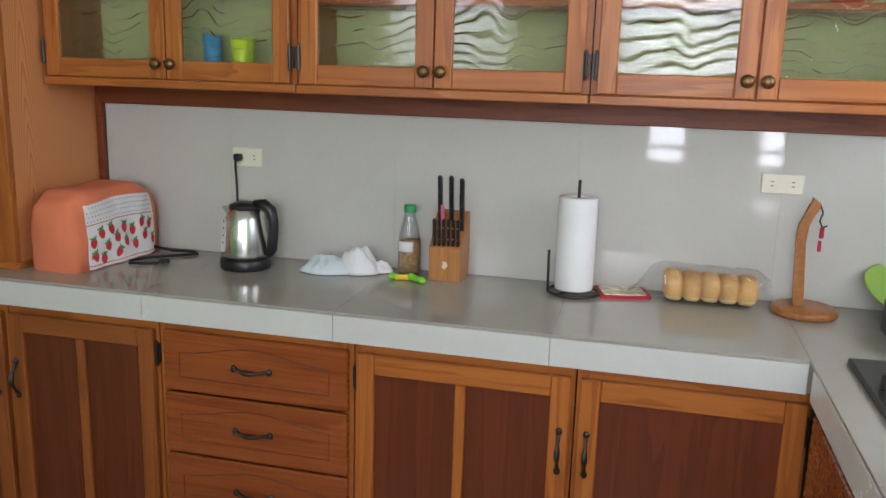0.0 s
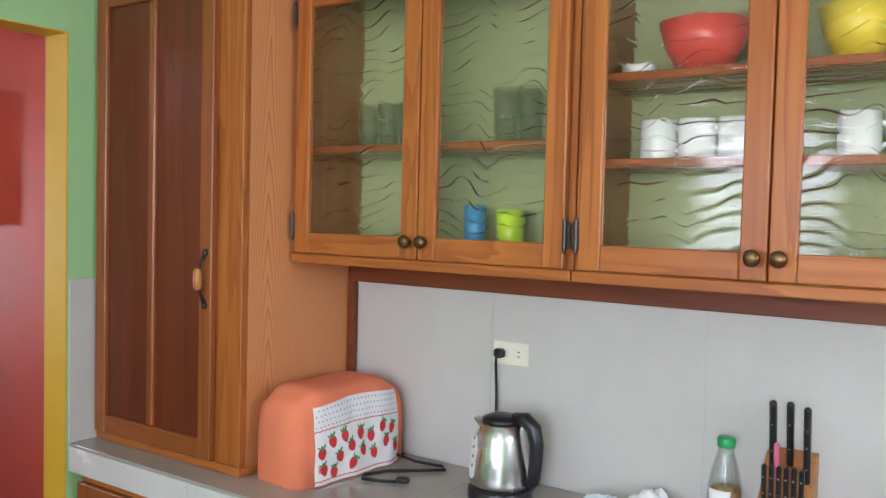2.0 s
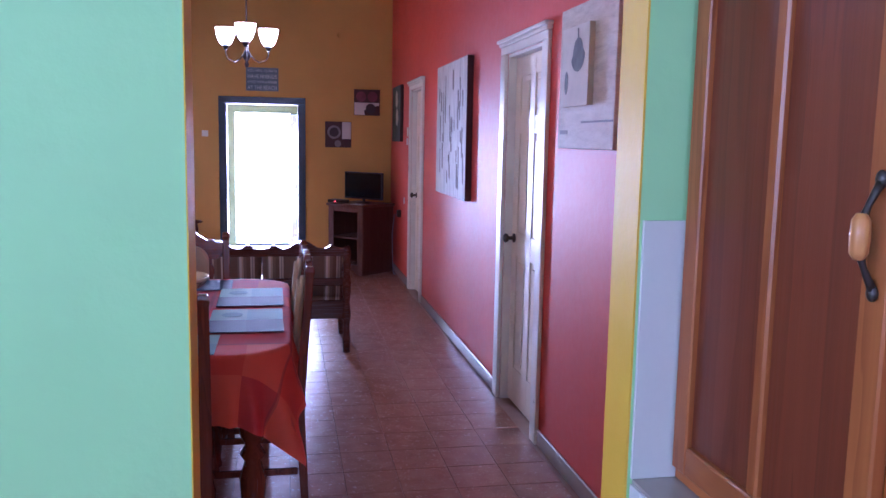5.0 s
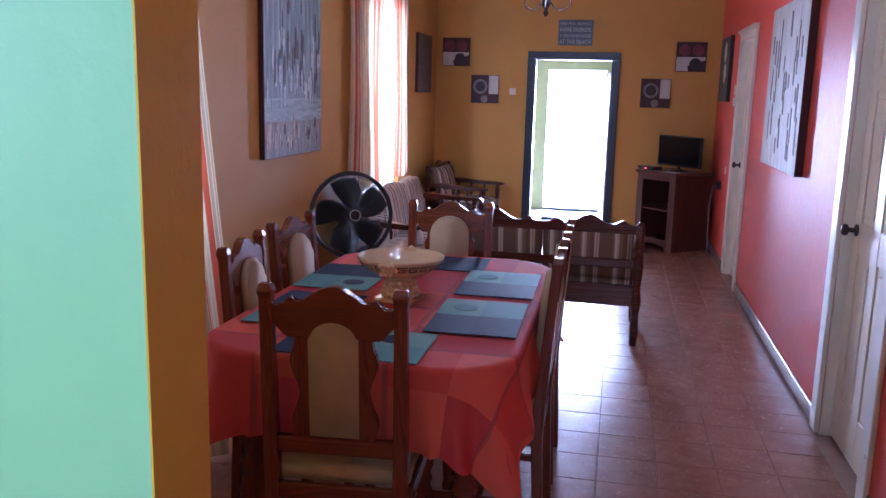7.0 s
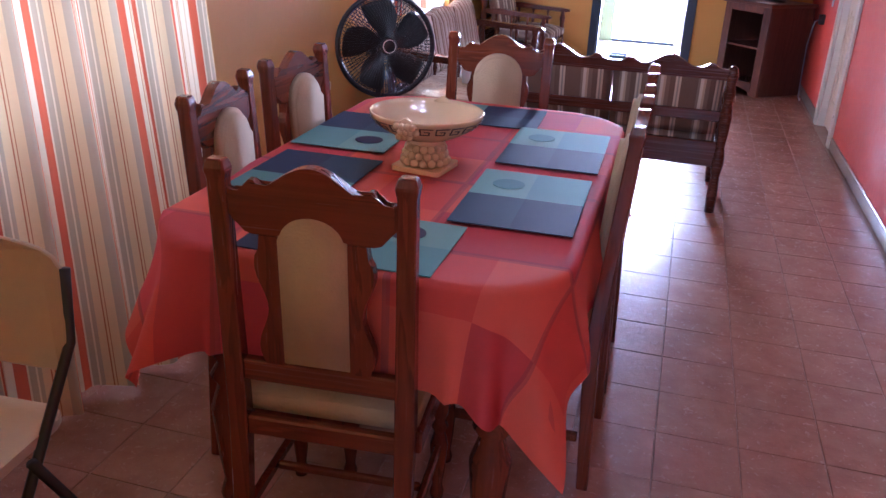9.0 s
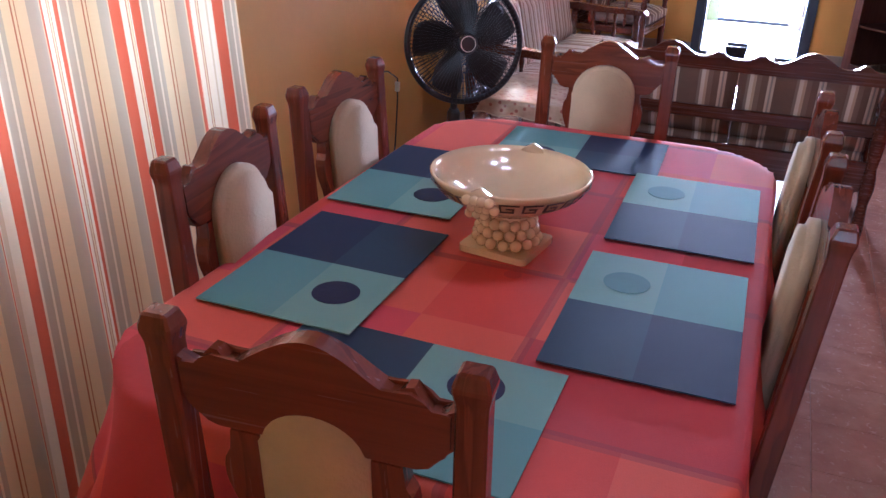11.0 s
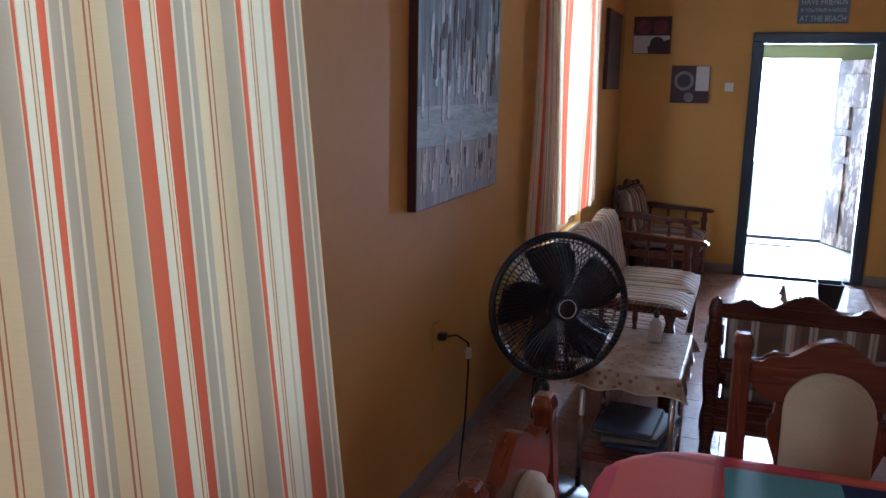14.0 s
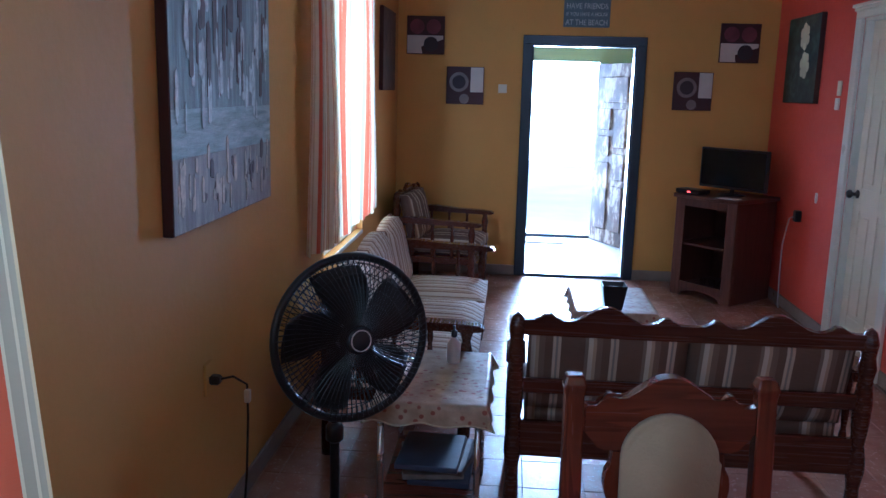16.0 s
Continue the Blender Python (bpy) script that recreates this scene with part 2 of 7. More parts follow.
def glass(name, tint=(1, 1, 1), rough=0.0, ior=1.45, wavy=0.0):
    m, n, l, b = material(name)
    b.inputs["Base Color"].default_value = (*tint, 1)
    b.inputs["Transmission Weight"].default_value = 1.0
    b.inputs["Roughness"].default_value, b.inputs["IOR"].default_value = rough, ior
    if wavy:
        # pressed wave lines, running level and breaking up, between flat lenses
        sep = n.new("ShaderNodeSeparateXYZ")
        l.new(coords(n, l), sep.inputs[0])
        a = noise_tex(n, l, coords(n, l, (8, 8, 6)), 1.0, 1, 0.4, 0.3)
        phase = calc(n, l, 'ADD', calc(n, l, 'MULTIPLY', sep.outputs[2], 31.0), calc(n, l, 'MULTIPLY', a, 4.2))
        saw = calc(n, l, 'FRACT', phase)
        edge = calc(n, l, 'SUBTRACT', 1.0, calc(n, l, 'MULTIPLY', calc(n, l, 'ABSOLUTE', calc(n, l, 'SUBTRACT', saw, 0.5)), 6.0))
        edge = calc(n, l, 'POWER', calc(n, l, 'MAXIMUM', edge, 0.0), 1.5)
        gate = noise_tex(n, l, coords(n, l, (11, 11, 17)), 1.0, 2)
        edge = calc(n, l, 'MULTIPLY', edge, ramp(n, l, gate, ((0.30, (0.1, 0.1, 0.1)), (0.55, (1, 1, 1)))))
        lens = noise_tex(n, l, coords(n, l, (10, 10, 24)), 1.0, 1)
        f = noise_tex(n, l, coords(n, l), 120, 2)
        h = calc(n, l, 'ADD', calc(n, l, 'MULTIPLY', edge, 1.0), calc(n, l, 'ADD', calc(n, l, 'MULTIPLY', lens, 0.5), calc(n, l, 'MULTIPLY', f, 0.06)))
        bump(n, l, b, h, wavy, 0.005)
    return m


def thin_glass(name, tint, gloss=0.03):
    m, n, l, b = material(name)
    t, g, mx, lw = n.new("ShaderNodeBsdfTransparent"), n.new("ShaderNodeBsdfGlossy"), n.new("ShaderNodeMixShader"), n.new("ShaderNodeLayerWeight")
    t.inputs["Color"].default_value = (*tint, 1)
    g.inputs["Roughness"].default_value = gloss
    lw.inputs["Blend"].default_value = 0.25
    f = noise_tex(n, l, coords(n, l), 30, 2)
    bp = n.new("ShaderNodeBump")
    bp.inputs["Strength"].default_value, bp.inputs["Distance"].default_value = 0.15, 0.004
    l.new(f, bp.inputs["Height"])
    l.new(bp.outputs["Normal"], g.inputs["Normal"])
    l.new(calc(n, l, 'ADD', calc(n, l, 'MULTIPLY', lw.outputs["Facing"], 0.45), 0.04), mx.inputs[0])
    l.new(t.outputs[0], mx.inputs[1])
    l.new(g.outputs[0], mx.inputs[2])
    l.new(mx.outputs[0], n["Material Output"].inputs["Surface"])
    return m


def glow_surface(name, col, strength):
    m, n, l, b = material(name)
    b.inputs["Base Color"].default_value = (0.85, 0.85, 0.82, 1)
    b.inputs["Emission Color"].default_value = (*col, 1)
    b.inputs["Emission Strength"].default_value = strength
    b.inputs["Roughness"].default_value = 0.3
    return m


GREEN = wall_paint("green_paint", (0.34, 0.57, 0.27))
CABINET_GREEN = wall_paint("dull_green_paint", (0.36, 0.38, 0.19))
RED = wall_paint("red_paint", (0.66, 0.085, 0.05), rough=0.5)
ORANGE = wall_paint("orange_paint", (0.60, 0.335, 0.075), rough=0.62, sheen=0.18)
YELLOW = wall_paint("yellow_paint", (0.64, 0.40, 0.028), rough=0.45, sheen=0.2)
WHITE_PAINT = plain("white_gloss_paint", (0.76, 0.73, 0.64), 0.3, var=0.04, relief=0.015)
CREAM_PAINT = plain("cream_door_paint", (0.78, 0.70, 0.53), 0.35, var=0.04, relief=0.015)
CEIL_WHITE = wall_paint("ceiling_paint", (0.75, 0.74, 0.70))
DARK_BEAM = wood("dark_stained_boards", (0.028, 0.018, 0.014), (0.012, 0.008, 0.007), "x", 0.5, coat=0.0)
HONEY_Z = wood("honey_wood_upright", (0.49, 0.165, 0.033), (0.27, 0.072, 0.014), "z", 0.34, size=1.5, coat=0.05, contrast=1.2)
HONEY_Y = wood("honey_wood_level", (0.49, 0.165, 0.033), (0.27, 0.072, 0.014), "y", 0.34, size=1.5, coat=0.05, contrast=1.2)
PANEL_Z = wood("reddish_panel_wood", (0.165, 0.040, 0.015), (0.10, 0.024, 0.010), "z", 0.34, coat=0.05, contrast=0.6)
DRAWER_Y = wood("drawer_front_wood", (0.34, 0.088, 0.022), (0.19, 0.044, 0.012), "y", 0.28, size=1.6, coat=0.05)
RUSSET_Z = wood("russet_door_wood", (0.33, 0.105, 0.026), (0.20, 0.055, 0.014), "z", 0.32, size=1.5, coat=0.05)
RUSSET_Y = wood("russet_door_wood_level", (0.33, 0.105, 0.026), (0.20, 0.055, 0.014), "y", 0.32, size=1.5, coat=0.05)
TRIM_Y = wood("red_trim_wood", (0.22, 0.055, 0.016), (0.12, 0.028, 0.010), "y", 0.42, coat=0.0)


def cathedral_wood(name, light, dark):
    """Flat-sawn board: nested pointed arches of late wood in the middle, straight grain at the sides."""
    m, n, l, b = material(name)
    sep = n.new("ShaderNodeSeparateXYZ")
    l.new(coords(n, l), sep.inputs[0])
    wob = noise_tex(n, l, coords(n, l, (6, 6, 1.6)), 1.0, 1, 0.4)
    across = calc(n, l, 'ABSOLUTE', calc(n, l, 'SUBTRACT', calc(n, l, 'ADD', sep.outputs[0], calc(n, l, 'MULTIPLY', wob, 0.03)), 2.19 - 2.3))
    arch = calc(n, l, 'MULTIPLY', calc(n, l, 'POWER', calc(n, l, 'ADD', across, 0.001), 1.5), 52.0)
    f = calc(n, l, 'ADD', calc(n, l, 'ADD', sep.outputs[2], arch), calc(n, l, 'MULTIPLY', wob, 0.5))
    rings = calc(n, l, 'FRACT', calc(n, l, 'MULTIPLY', f, 8.0))
    fine = noise_tex(n, l, coords(n, l, (160, 160, 2.5)), 1.0, 3, 0.6)
    mid = tuple((p * 1.4 + q) / 2.4 for p, q in zip(light, dark))
    c = ramp(n, l, rings, ((0.0, light), (0.5, light), (0.8, mid), (0.93, dark), (1.0, light)))
    c = mixc(n, l, calc(n, l, 'MULTIPLY', fine, 0.35), c, mid)
    c = mixc(n, l, calc(n, l, 'MULTIPLY', noise_tex(n, l, coords(n, l), 2.2, 3), 0.35), c, light)
    l.new(c, b.inputs["Base Color"])
    l.new(calc(n, l, 'ADD', calc(n, l, 'MULTIPLY', fine, 0.2), 0.28), b.inputs["Roughness"])
    b.inputs["Specular IOR Level"].default_value = 0.3
    bump(n, l, b, fine, 0.12, 0.002)
    return m


PINE_Z = cathedral_wood("pine_side_wood", (0.64, 0.27, 0.105), (0.35, 0.105, 0.03))
PINE_IN = wood("cupboard_inside_wood", (0.34, 0.165, 0.06), (0.21, 0.09, 0.03), "z", 0.5, size=1.6, coat=0.0)
# darker drawer colour that stands for the shade inside a groove
GROOVE = plain("groove_shade_wood", (0.10, 0.026, 0.010), 0.6)
CHAIR_Z = wood("chair_mahogany", (0.19, 0.043, 0.017), (0.08, 0.020, 0.010), "z", 0.24, coat=0.5, vary=0.15)
CHAIR_X = wood("chair_mahogany_level", (0.19, 0.043, 0.017), (0.08, 0.020, 0.010), "x", 0.24, coat=0.5, vary=0.15)
SOFA_X = wood("settee_wood", (0.10, 0.028, 0.014), (0.045, 0.013, 0.008), "x", 0.26, coat=0.5, vary=0.1)
CABINET_Z = wood("tv_cabinet_wood", (0.13, 0.05, 0.03), (0.07, 0.025, 0.016), "z", 0.4, coat=0.1)
OAK_BLOCK = wood("block_wood", (0.52, 0.23, 0.07), (0.36, 0.14, 0.04), "z", 0.4, size=0.5)
STAND_WOOD = wood("stand_wood", (0.42, 0.17, 0.05), (0.25, 0.09, 0.025), "x", 0.35, size=0.5)


def weathered_wood(name):
    m, n, l, b = material(name)
    a = noise_tex(n, l, coords(n, l, (9, 9, 4)), 1.0, 7, 0.7)
    f = noise_tex(n, l, coords(n, l, (60, 60, 5)), 1.0, 4, 0.6)
    c = ramp(n, l, a, ((0.40, (0.035, 0.018, 0.012)), (0.50, (0.10, 0.06, 0.04)), (0.56, (0.42, 0.35, 0.28))))
    c = mixc(n, l, calc(n, l, 'MULTIPLY', f, 0.5), c, (0.07, 0.04, 0.028))
    l.new(c, b.inputs["Base Color"])
    b.inputs["Roughness"].default_value = 0.75
    bump(n, l, b, calc(n, l, 'ADD', a, f), 0.5, 0.006)
    return m


WEATHERED = weathered_wood("weathered_door_wood")
COUNTER = plain("counter_tile", (0.37, 0.34, 0.30), 0.06, var=0.04, fine=220, relief=0.01)
EDGE_TILE = plain("edge_tile", (0.62, 0.62, 0.60), 0.25, var=0.04, relief=0.01)
SPLASH = plain("splash_tile", (0.55, 0.53, 0.49), 0.05, var=0.03, relief=0.006)
SPLASH.node_tree.nodes["Principled BSDF"].inputs["Specular IOR Level"].default_value = 0.3
GROUT = plain("grout", (0.33, 0.20, 0.145), 0.85, var=0.2)
BASE_TILE = plain("skirting_tile", (0.30, 0.235, 0.18), 0.3, var=0.2, vary=0.2)
IRON = plain("dark_iron", (0.06, 0.05, 0.045), 0.4, 0.8, var=0.3)
BRASS = plain("antique_brass", (0.20, 0.115, 0.05), 0.35, 0.9, var=0.3)
STEEL = plain("brushed_steel", (0.60, 0.59, 0.57), 0.27, 1.0, var=0.05, relief=0.02)
BLACK = plain("black_plastic", (0.012, 0.012, 0.013), 0.36, var=0.2, relief=0.02)
BLACK_MATT = plain("black_cord", (0.01, 0.01, 0.01), 0.5, var=0.2)
IVORY = plain("ivory_plastic", (0.76, 0.72, 0.58), 0.35, var=0.03, relief=0.0)
WHITE_PLASTIC = plain("white_plastic", (0.8, 0.8, 0.78), 0.35, var=0.03, relief=0.0)
CERAMIC = plain("white_ceramic", (0.8, 0.8, 0.78), 0.15, var=0.03, relief=0.0)
CREAM_CERAMIC = plain("cream_glazed_ceramic", (0.72, 0.58, 0.36), 0.12, var=0.06, relief=0.0, coat=0.5)
KEY_BROWN = plain("dark_key_glaze", (0.05, 0.035, 0.03), 0.3)
CORAL = plain("coral_cloth", (0.80, 0.22, 0.105), 0.9, var=0.08, fine=400, relief=0.25)
PRINT_WHITE = plain("white_print_cloth", (0.78, 0.76, 0.74), 0.9, var=0.04, fine=400, relief=0.2)
PRINT_RED = plain("red_print", (0.62, 0.035, 0.04), 0.9, var=0.15)
PRINT_GREEN = plain("green_print", (0.02, 0.30, 0.10), 0.9, var=0.15)
PRINT_BLUE = plain("grey_dot_print", (0.28, 0.30, 0.42), 0.9)
TERRY = plain("white_terry_cloth", (0.80, 0.79, 0.79), 0.95, var=0.05, fine=260, relief=0.5)
PALE_BLUE_TERRY = plain("pale_blue_terry_cloth", (0.66, 0.74, 0.78), 0.95, var=0.05, fine=260, relief=0.5)
PAPER = plain("white_paper", (0.82, 0.81, 0.80), 0.9, var=0.03, fine=160, relief=0.15)
CAP_GREEN = plain("green_cap_plastic", (0.02, 0.33, 0.10), 0.4)
LIME = plain("lime_plastic", (0.22, 0.62, 0.03), 0.35)
YELLOW_PL = plain("yellow_plastic", (0.75, 0.55, 0.03), 0.35)
PINK = plain("pink_plastic", (0.75, 0.16, 0.28), 0.4)
NUTS = plain("shelled_nuts", (0.45, 0.27, 0.12), 0.7, var=0.6, scale=90, fine=140, relief=0.8)
CRUST = plain("bread_crust", (0.62, 0.35, 0.12), 0.6, var=0.25, scale=12)
CRUMB = plain("bread_crumb", (0.74, 0.56, 0.28), 0.8, var=0.15, scale=14)
RED_CLOTH = plain("red_border_cloth", (0.45, 0.02, 0.04), 0.85)
RED_BOWL = plain("red_bowl_plastic", (0.62, 0.07, 0.05), 0.3)
BLUE_PL = plain("blue_plastic", (0.05, 0.28, 0.55), 0.4)
PALE_BLUE = plain("pale_blue_dish", (0.50, 0.62, 0.72), 0.25)
PLATE_GREEN = plain("green_plate", (0.30, 0.50, 0.08), 0.25)
TERRACOTTA = plain("terracotta_pot", (0.42, 0.17, 0.07), 0.6)
UPHOLSTERY = plain("beige_upholstery", (0.43, 0.325, 0.19), 0.95, var=0.12, fine=150, relief=0.5)
CHAIR_BEIGE = plain("beige_metal_paint", (0.46, 0.36, 0.23), 0.42, var=0.05)
BLUE_BLACK = plain("dark_blue_frame_paint", (0.018, 0.032, 0.05), 0.35, var=0.2)
SCREEN = plain("screen_black", (0.006, 0.008, 0.010), 0.12, var=0.1, relief=0.0)
CONCRETE = plain("pale_concrete", (0.66, 0.63, 0.57), 0.85, var=0.1, scale=1.5)
GRASS = plain("grass", (0.07, 0.12, 0.03), 0.95, var=0.5, scale=3, relief=0.5)
# emission of the backdrop panel stands in for outdoor daylight; it is no lamp
BACKDROP_GLOW = glow_surface("glowing_daylight_panel", (0.95, 0.98, 1.0), 7.0)
SHADE_GLOW = glow_surface("lit_lamp_shade", (1.0, 0.95, 0.88), 23.0)
LED_RED = glow_surface("red_led", (1.0, 0.03, 0.02), 6.0)
CLEAR = thin_glass("clear_glass", (0.95, 0.97, 0.97), 0.03)
THIN_CLEAR = thin_glass("clear_plastic_film", (0.97, 0.97, 0.96), 0.12)
WAVY = glass("wavy_cabinet_glass", (0.80, 0.82, 0.73), 0.06, 1.42, 0.44)

# ---- structure ----
def wall(name, axis, a, b, lo, hi, z1, openings, mat, label, z0=0.0):
    """A wall between the planes a and b of the axis, from lo to hi along the other, with openings (lo, hi, z0, z1)."""
    bm = B()

    def piece(p, q, za, zb):
        if q - p > 1e-4 and zb - za > 1e-4:
            if axis == "x":
                box(bm, a, b, p, q, za, zb)
            else:
                box(bm, p, q, a, b, za, zb)
    at = lo
    for p, q, za, zb in sorted(openings):
        piece(at, p, z0, z1)
        piece(p, q, z0, za)
        piece(p, q, zb, z1)
        at = q
    piece(at, hi, z0, z1)
    return structure(name, bm, mat, label, "wall")


TOP = 3.66
W1 = (3.35, 5.60, 0.86, 2.25)
W2 = (8.55, 9.70, 0.62, 2.25)
D1 = (8.97, 9.63, 0.0, 2.03)
D2 = (5.25, 5.95, 0.0, 2.03)
wall("wall_west", "x", -0.54, -0.42, 2.73, 11.30, TOP, [W1, W2], ORANGE, "orange painted plaster wall with two curtained windows")
wall("wall_east", "x", 2.63, 2.75, 2.73, 11.30, TOP, [D1, D2], RED, "glossy red painted plaster wall with two doorways")
wall("wall_north", "y", 11.30, 11.42, -0.54, 2.75, TOP, [(0.685, 1.53, 0.0, 1.93)], ORANGE, "orange painted end wall round the front doorway")
wall("wall_partition_dining", "y", 2.675, 2.73, -0.54, 2.75, TOP, [(1.205, 1.985, 0.0, 2.11)], ORANGE, "orange side of the wall between kitchen and dining room")
wall("wall_partition_kitchen", "y", 2.62, 2.675, -1.42, 2.75, 2.75, [(1.205, 1.985, 0.0, 2.11)], GREEN, "green painted kitchen side of the dividing wall")
wall("wall_kitchen_east", "x", 2.54, 2.75, -1.0, 2.62, 2.75, [], GREEN, "green painted kitchen wall behind the cupboards")
# assumed opening over the side counter, added to let more light in
ADDED_SOUTH_WINDOW = (0.9, 2.1, 1.12, 2.1)
wall("wall_kitchen_south", "y", -1.0, -0.88, -1.42, 2.54, 2.75, [ADDED_SOUTH_WINDOW], GREEN, "green painted kitchen side wall with an added, unseen window opening")
# the last opening is invented for light, set high so no tile mirrors it
KW = [(-0.80, -0.56, 0.90, 1.30), (-0.52, 0.52, 0.90, 2.5), (1.15, 2.05, 1.26, 2.2)]
wall("wall_kitchen_west", "x", -1.42, -1.30, -0.88, 2.62, 2.75, KW, GREEN, "green painted kitchen wall with windows")
bm = B()
box(bm, -1.42, -1.30, -0.52, -0.11, 0.90, 1.30)
box(bm, -1.42, -1.30, 0.22, 0.52, 0.90, 1.30)
box(bm, -1.42, -1.30, -0.52, 0.52, 1.30, 1.34)
structure("wall_kitchen_sill", bm, GREEN, "green painted masonry below the wide kitchen window", "wall")
KW = [KW[0], (-0.11, 0.22, 0.90, 1.30), (-0.52, 0.52, 1.34, 2.5), KW[2]]

bm = B()
box(bm, 1.205, 1.2075, 2.6195, 2.7305, 0, 2.11)
box(bm, 1.981, 1.985, 2.6195, 2.7305, 0, 2.11)
box(bm, 1.2075, 1.981, 2.6195, 2.7305, 2.1065, 2.11)
structure("trim", bm, YELLOW, "mustard yellow painted reveal of the open doorway", "doorway")
# the masonry on the window side of the doorway stands a little further back
for nm in ("wall_partition_dining", "wall_partition_kitchen", "trim"):
    for v in bpy.data.objects[nm].data.vertices:
        if v.co.x < 1.3:
            v.co.y += 0.035

bm = B()
box(bm, -0.54, 2.75, 2.73, 11.42, -0.12, -0.003)
structure("floor", bm, GROUT, "terracotta tiled floor with pale joints", "floor")
bm = B()
box(bm, -1.42, 2.75, -1.0, 2.73, -0.12, -0.004)
structure("floor_kitchen", bm, GROUT, "tiled kitchen floor", "floor")

bm = B()
box(bm, -0.54, 2.75, 2.675, 11.42, TOP, TOP + 0.1)
for k in range(11):
    y = 10.64 - 0.79 * k
    box(bm, -0.42, 2.63, y, y + 0.085, TOP - 0.15, TOP + 0.01, 0.006)
for k in range(44):
    y = 2.80 + 0.195 * k
    box(bm, -0.42, 2.63, y, y + 0.186, TOP - 0.012, TOP + 0.005)
tagged(part("ceiling", bm, DARK_BEAM), "dark stained board ceiling on exposed beams", "ceiling", "", "structure")
bm = B()
box(bm, -1.42, 2.75, -1.0, 2.675, 2.75, 2.85)
tagged(part("ceiling_kitchen", bm, CEIL_WHITE), "pale painted kitchen ceiling", "ceiling", "", "structure")

# vestibule and outdoors
wall("wall_porch_west", "x", 0.10, 0.20, 11.42, 13.30, 2.3, [], CEIL_WHITE, "pale painted porch wall")
wall("wall_porch_east", "x", 1.95, 2.05, 11.42, 13.30, 2.3, [], CEIL_WHITE, "pale painted porch wall")
wall("wall_porch_north", "y", 13.30, 13.40, 0.10, 2.05, 2.3, [(0.68, 1.44, 0.0, 1.87)], wall_paint("pale_green_paint", (0.28, 0.38, 0.22)), "pale green painted porch wall with the outer doorway")
bm = B()
box(bm, 0.10, 2.05, 11.42, 13.40, 2.3, 2.38)
tagged(part("ceiling_porch", bm, DARK_BEAM), "dark board porch ceiling", "ceiling", "", "structure")
bm = B()
box(bm, 0.10, 2.05, 11.42, 13.40, -0.12, 0.0)
structure("floor_porch", bm, plain("porch_tile", (0.26, 0.23, 0.21), 0.5, var=0.15), "glossy pale porch floor tiles", "floor")
bm = B()
bmesh.ops.create_grid(bm, x_segments=8, y_segments=8, size=600, matrix=Matrix.Translation((0, 0, -0.14)))
structure("ground", bm, GRASS, "open grass ground outside the house", "ground")
bm = B()
box(bm, -3, 5, 13.40, 24, -0.13, -0.02)
structure("pavement", bm, CONCRETE, "sunlit pale concrete yard outside the door", "pavement")

# added emissive panel, its glow imitating overexposed daylight outside the door
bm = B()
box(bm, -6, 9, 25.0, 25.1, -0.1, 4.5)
tagged(part("backdrop", bm, BACKDROP_GLOW), "glowing panel standing in for daylight beyond the front door", "backdrop", "", "structure")


def skirting(name, runs, mat):
    bm = B()
    for x0, x1, y0, y1 in runs:
        box(bm, x0, x1, y0, y1, 0, 0.085, 0.004)
    return tagged(part(name, bm, mat), "low grey-brown tile skirting", "skirting", "", "structure")


skirting("baseboard", [(-0.42, -0.408, 2.73, 11.30), (2.618, 2.63, 2.73, 5.15), (2.618, 2.63, 6.05, 8.87), (2.618, 2.63, 9.73, 11.30), (-0.408, 0.61, 11.288, 11.30), (1.605, 2.618, 11.288, 11.30)], BASE_TILE)


# ---- windows ----
def window(name, axis, plane, lo, hi, z0, z1, label):
    w = tagged(new(name), label, "window", "", "structure")
    w.location = (plane, lo, z0)
    BASE[w.name] = Vector((plane, lo, z0))
    f = 0.045
    bm = B()
    for p, q, a, b in ((lo, hi, z0, z0 + f), (lo, hi, z1 - f, z1), (lo, lo + f, z0 + f, z1 - f), (hi - f, hi, z0 + f, z1 - f)):
        box(bm, plane - 0.03, plane + 0.03, p, q, a, b, 0.004)
    zm = z0 + (z1 - z0) * 0.36
    box(bm, plane - 0.025, plane + 0.025, lo + f, hi - f, zm - 0.02, zm + 0.02)
    part("window_frame", bm, WHITE_PAINT, w)
    bm = B()
    box(bm, plane - 0.06, plane + 0.075, lo, hi, z0 - 0.03, z0 - 0.001, 0.005)
    part("window_sill", bm, WHITE_PAINT, w)
    for a, b in ((z0 + f, zm - 0.02), (zm + 0.02, z1 - f)):
        bm = B()
        box(bm, plane - 0.003, plane + 0.003, lo + f, hi - f, a, b)
        part("pane", bm, CLEAR, w).visible_shadow = False
    return w


window("window_1", "x", -0.49, *W1, "white framed window behind the striped curtain")
window("window_2", "x", -0.49, *W2, "white framed window behind the striped curtain")
# unseen window, added to go with the extra south lamp
sink = window("window_7", "x", 0.0, *ADDED_SOUTH_WINDOW, "white framed window over the kitchen sink")
sink.matrix_basis = pose(ADDED_SOUTH_WINDOW[0], -0.945, ADDED_SOUTH_WINDOW[2], 0, 0, -90)
# the last of these windows is an unseen addition that admits extra light
for k, (a, b, z0, z1) in enumerate(KW):
    window("window_%d" % (k + 3), "x", -1.345, a, b, z0, z1, "white framed kitchen window")


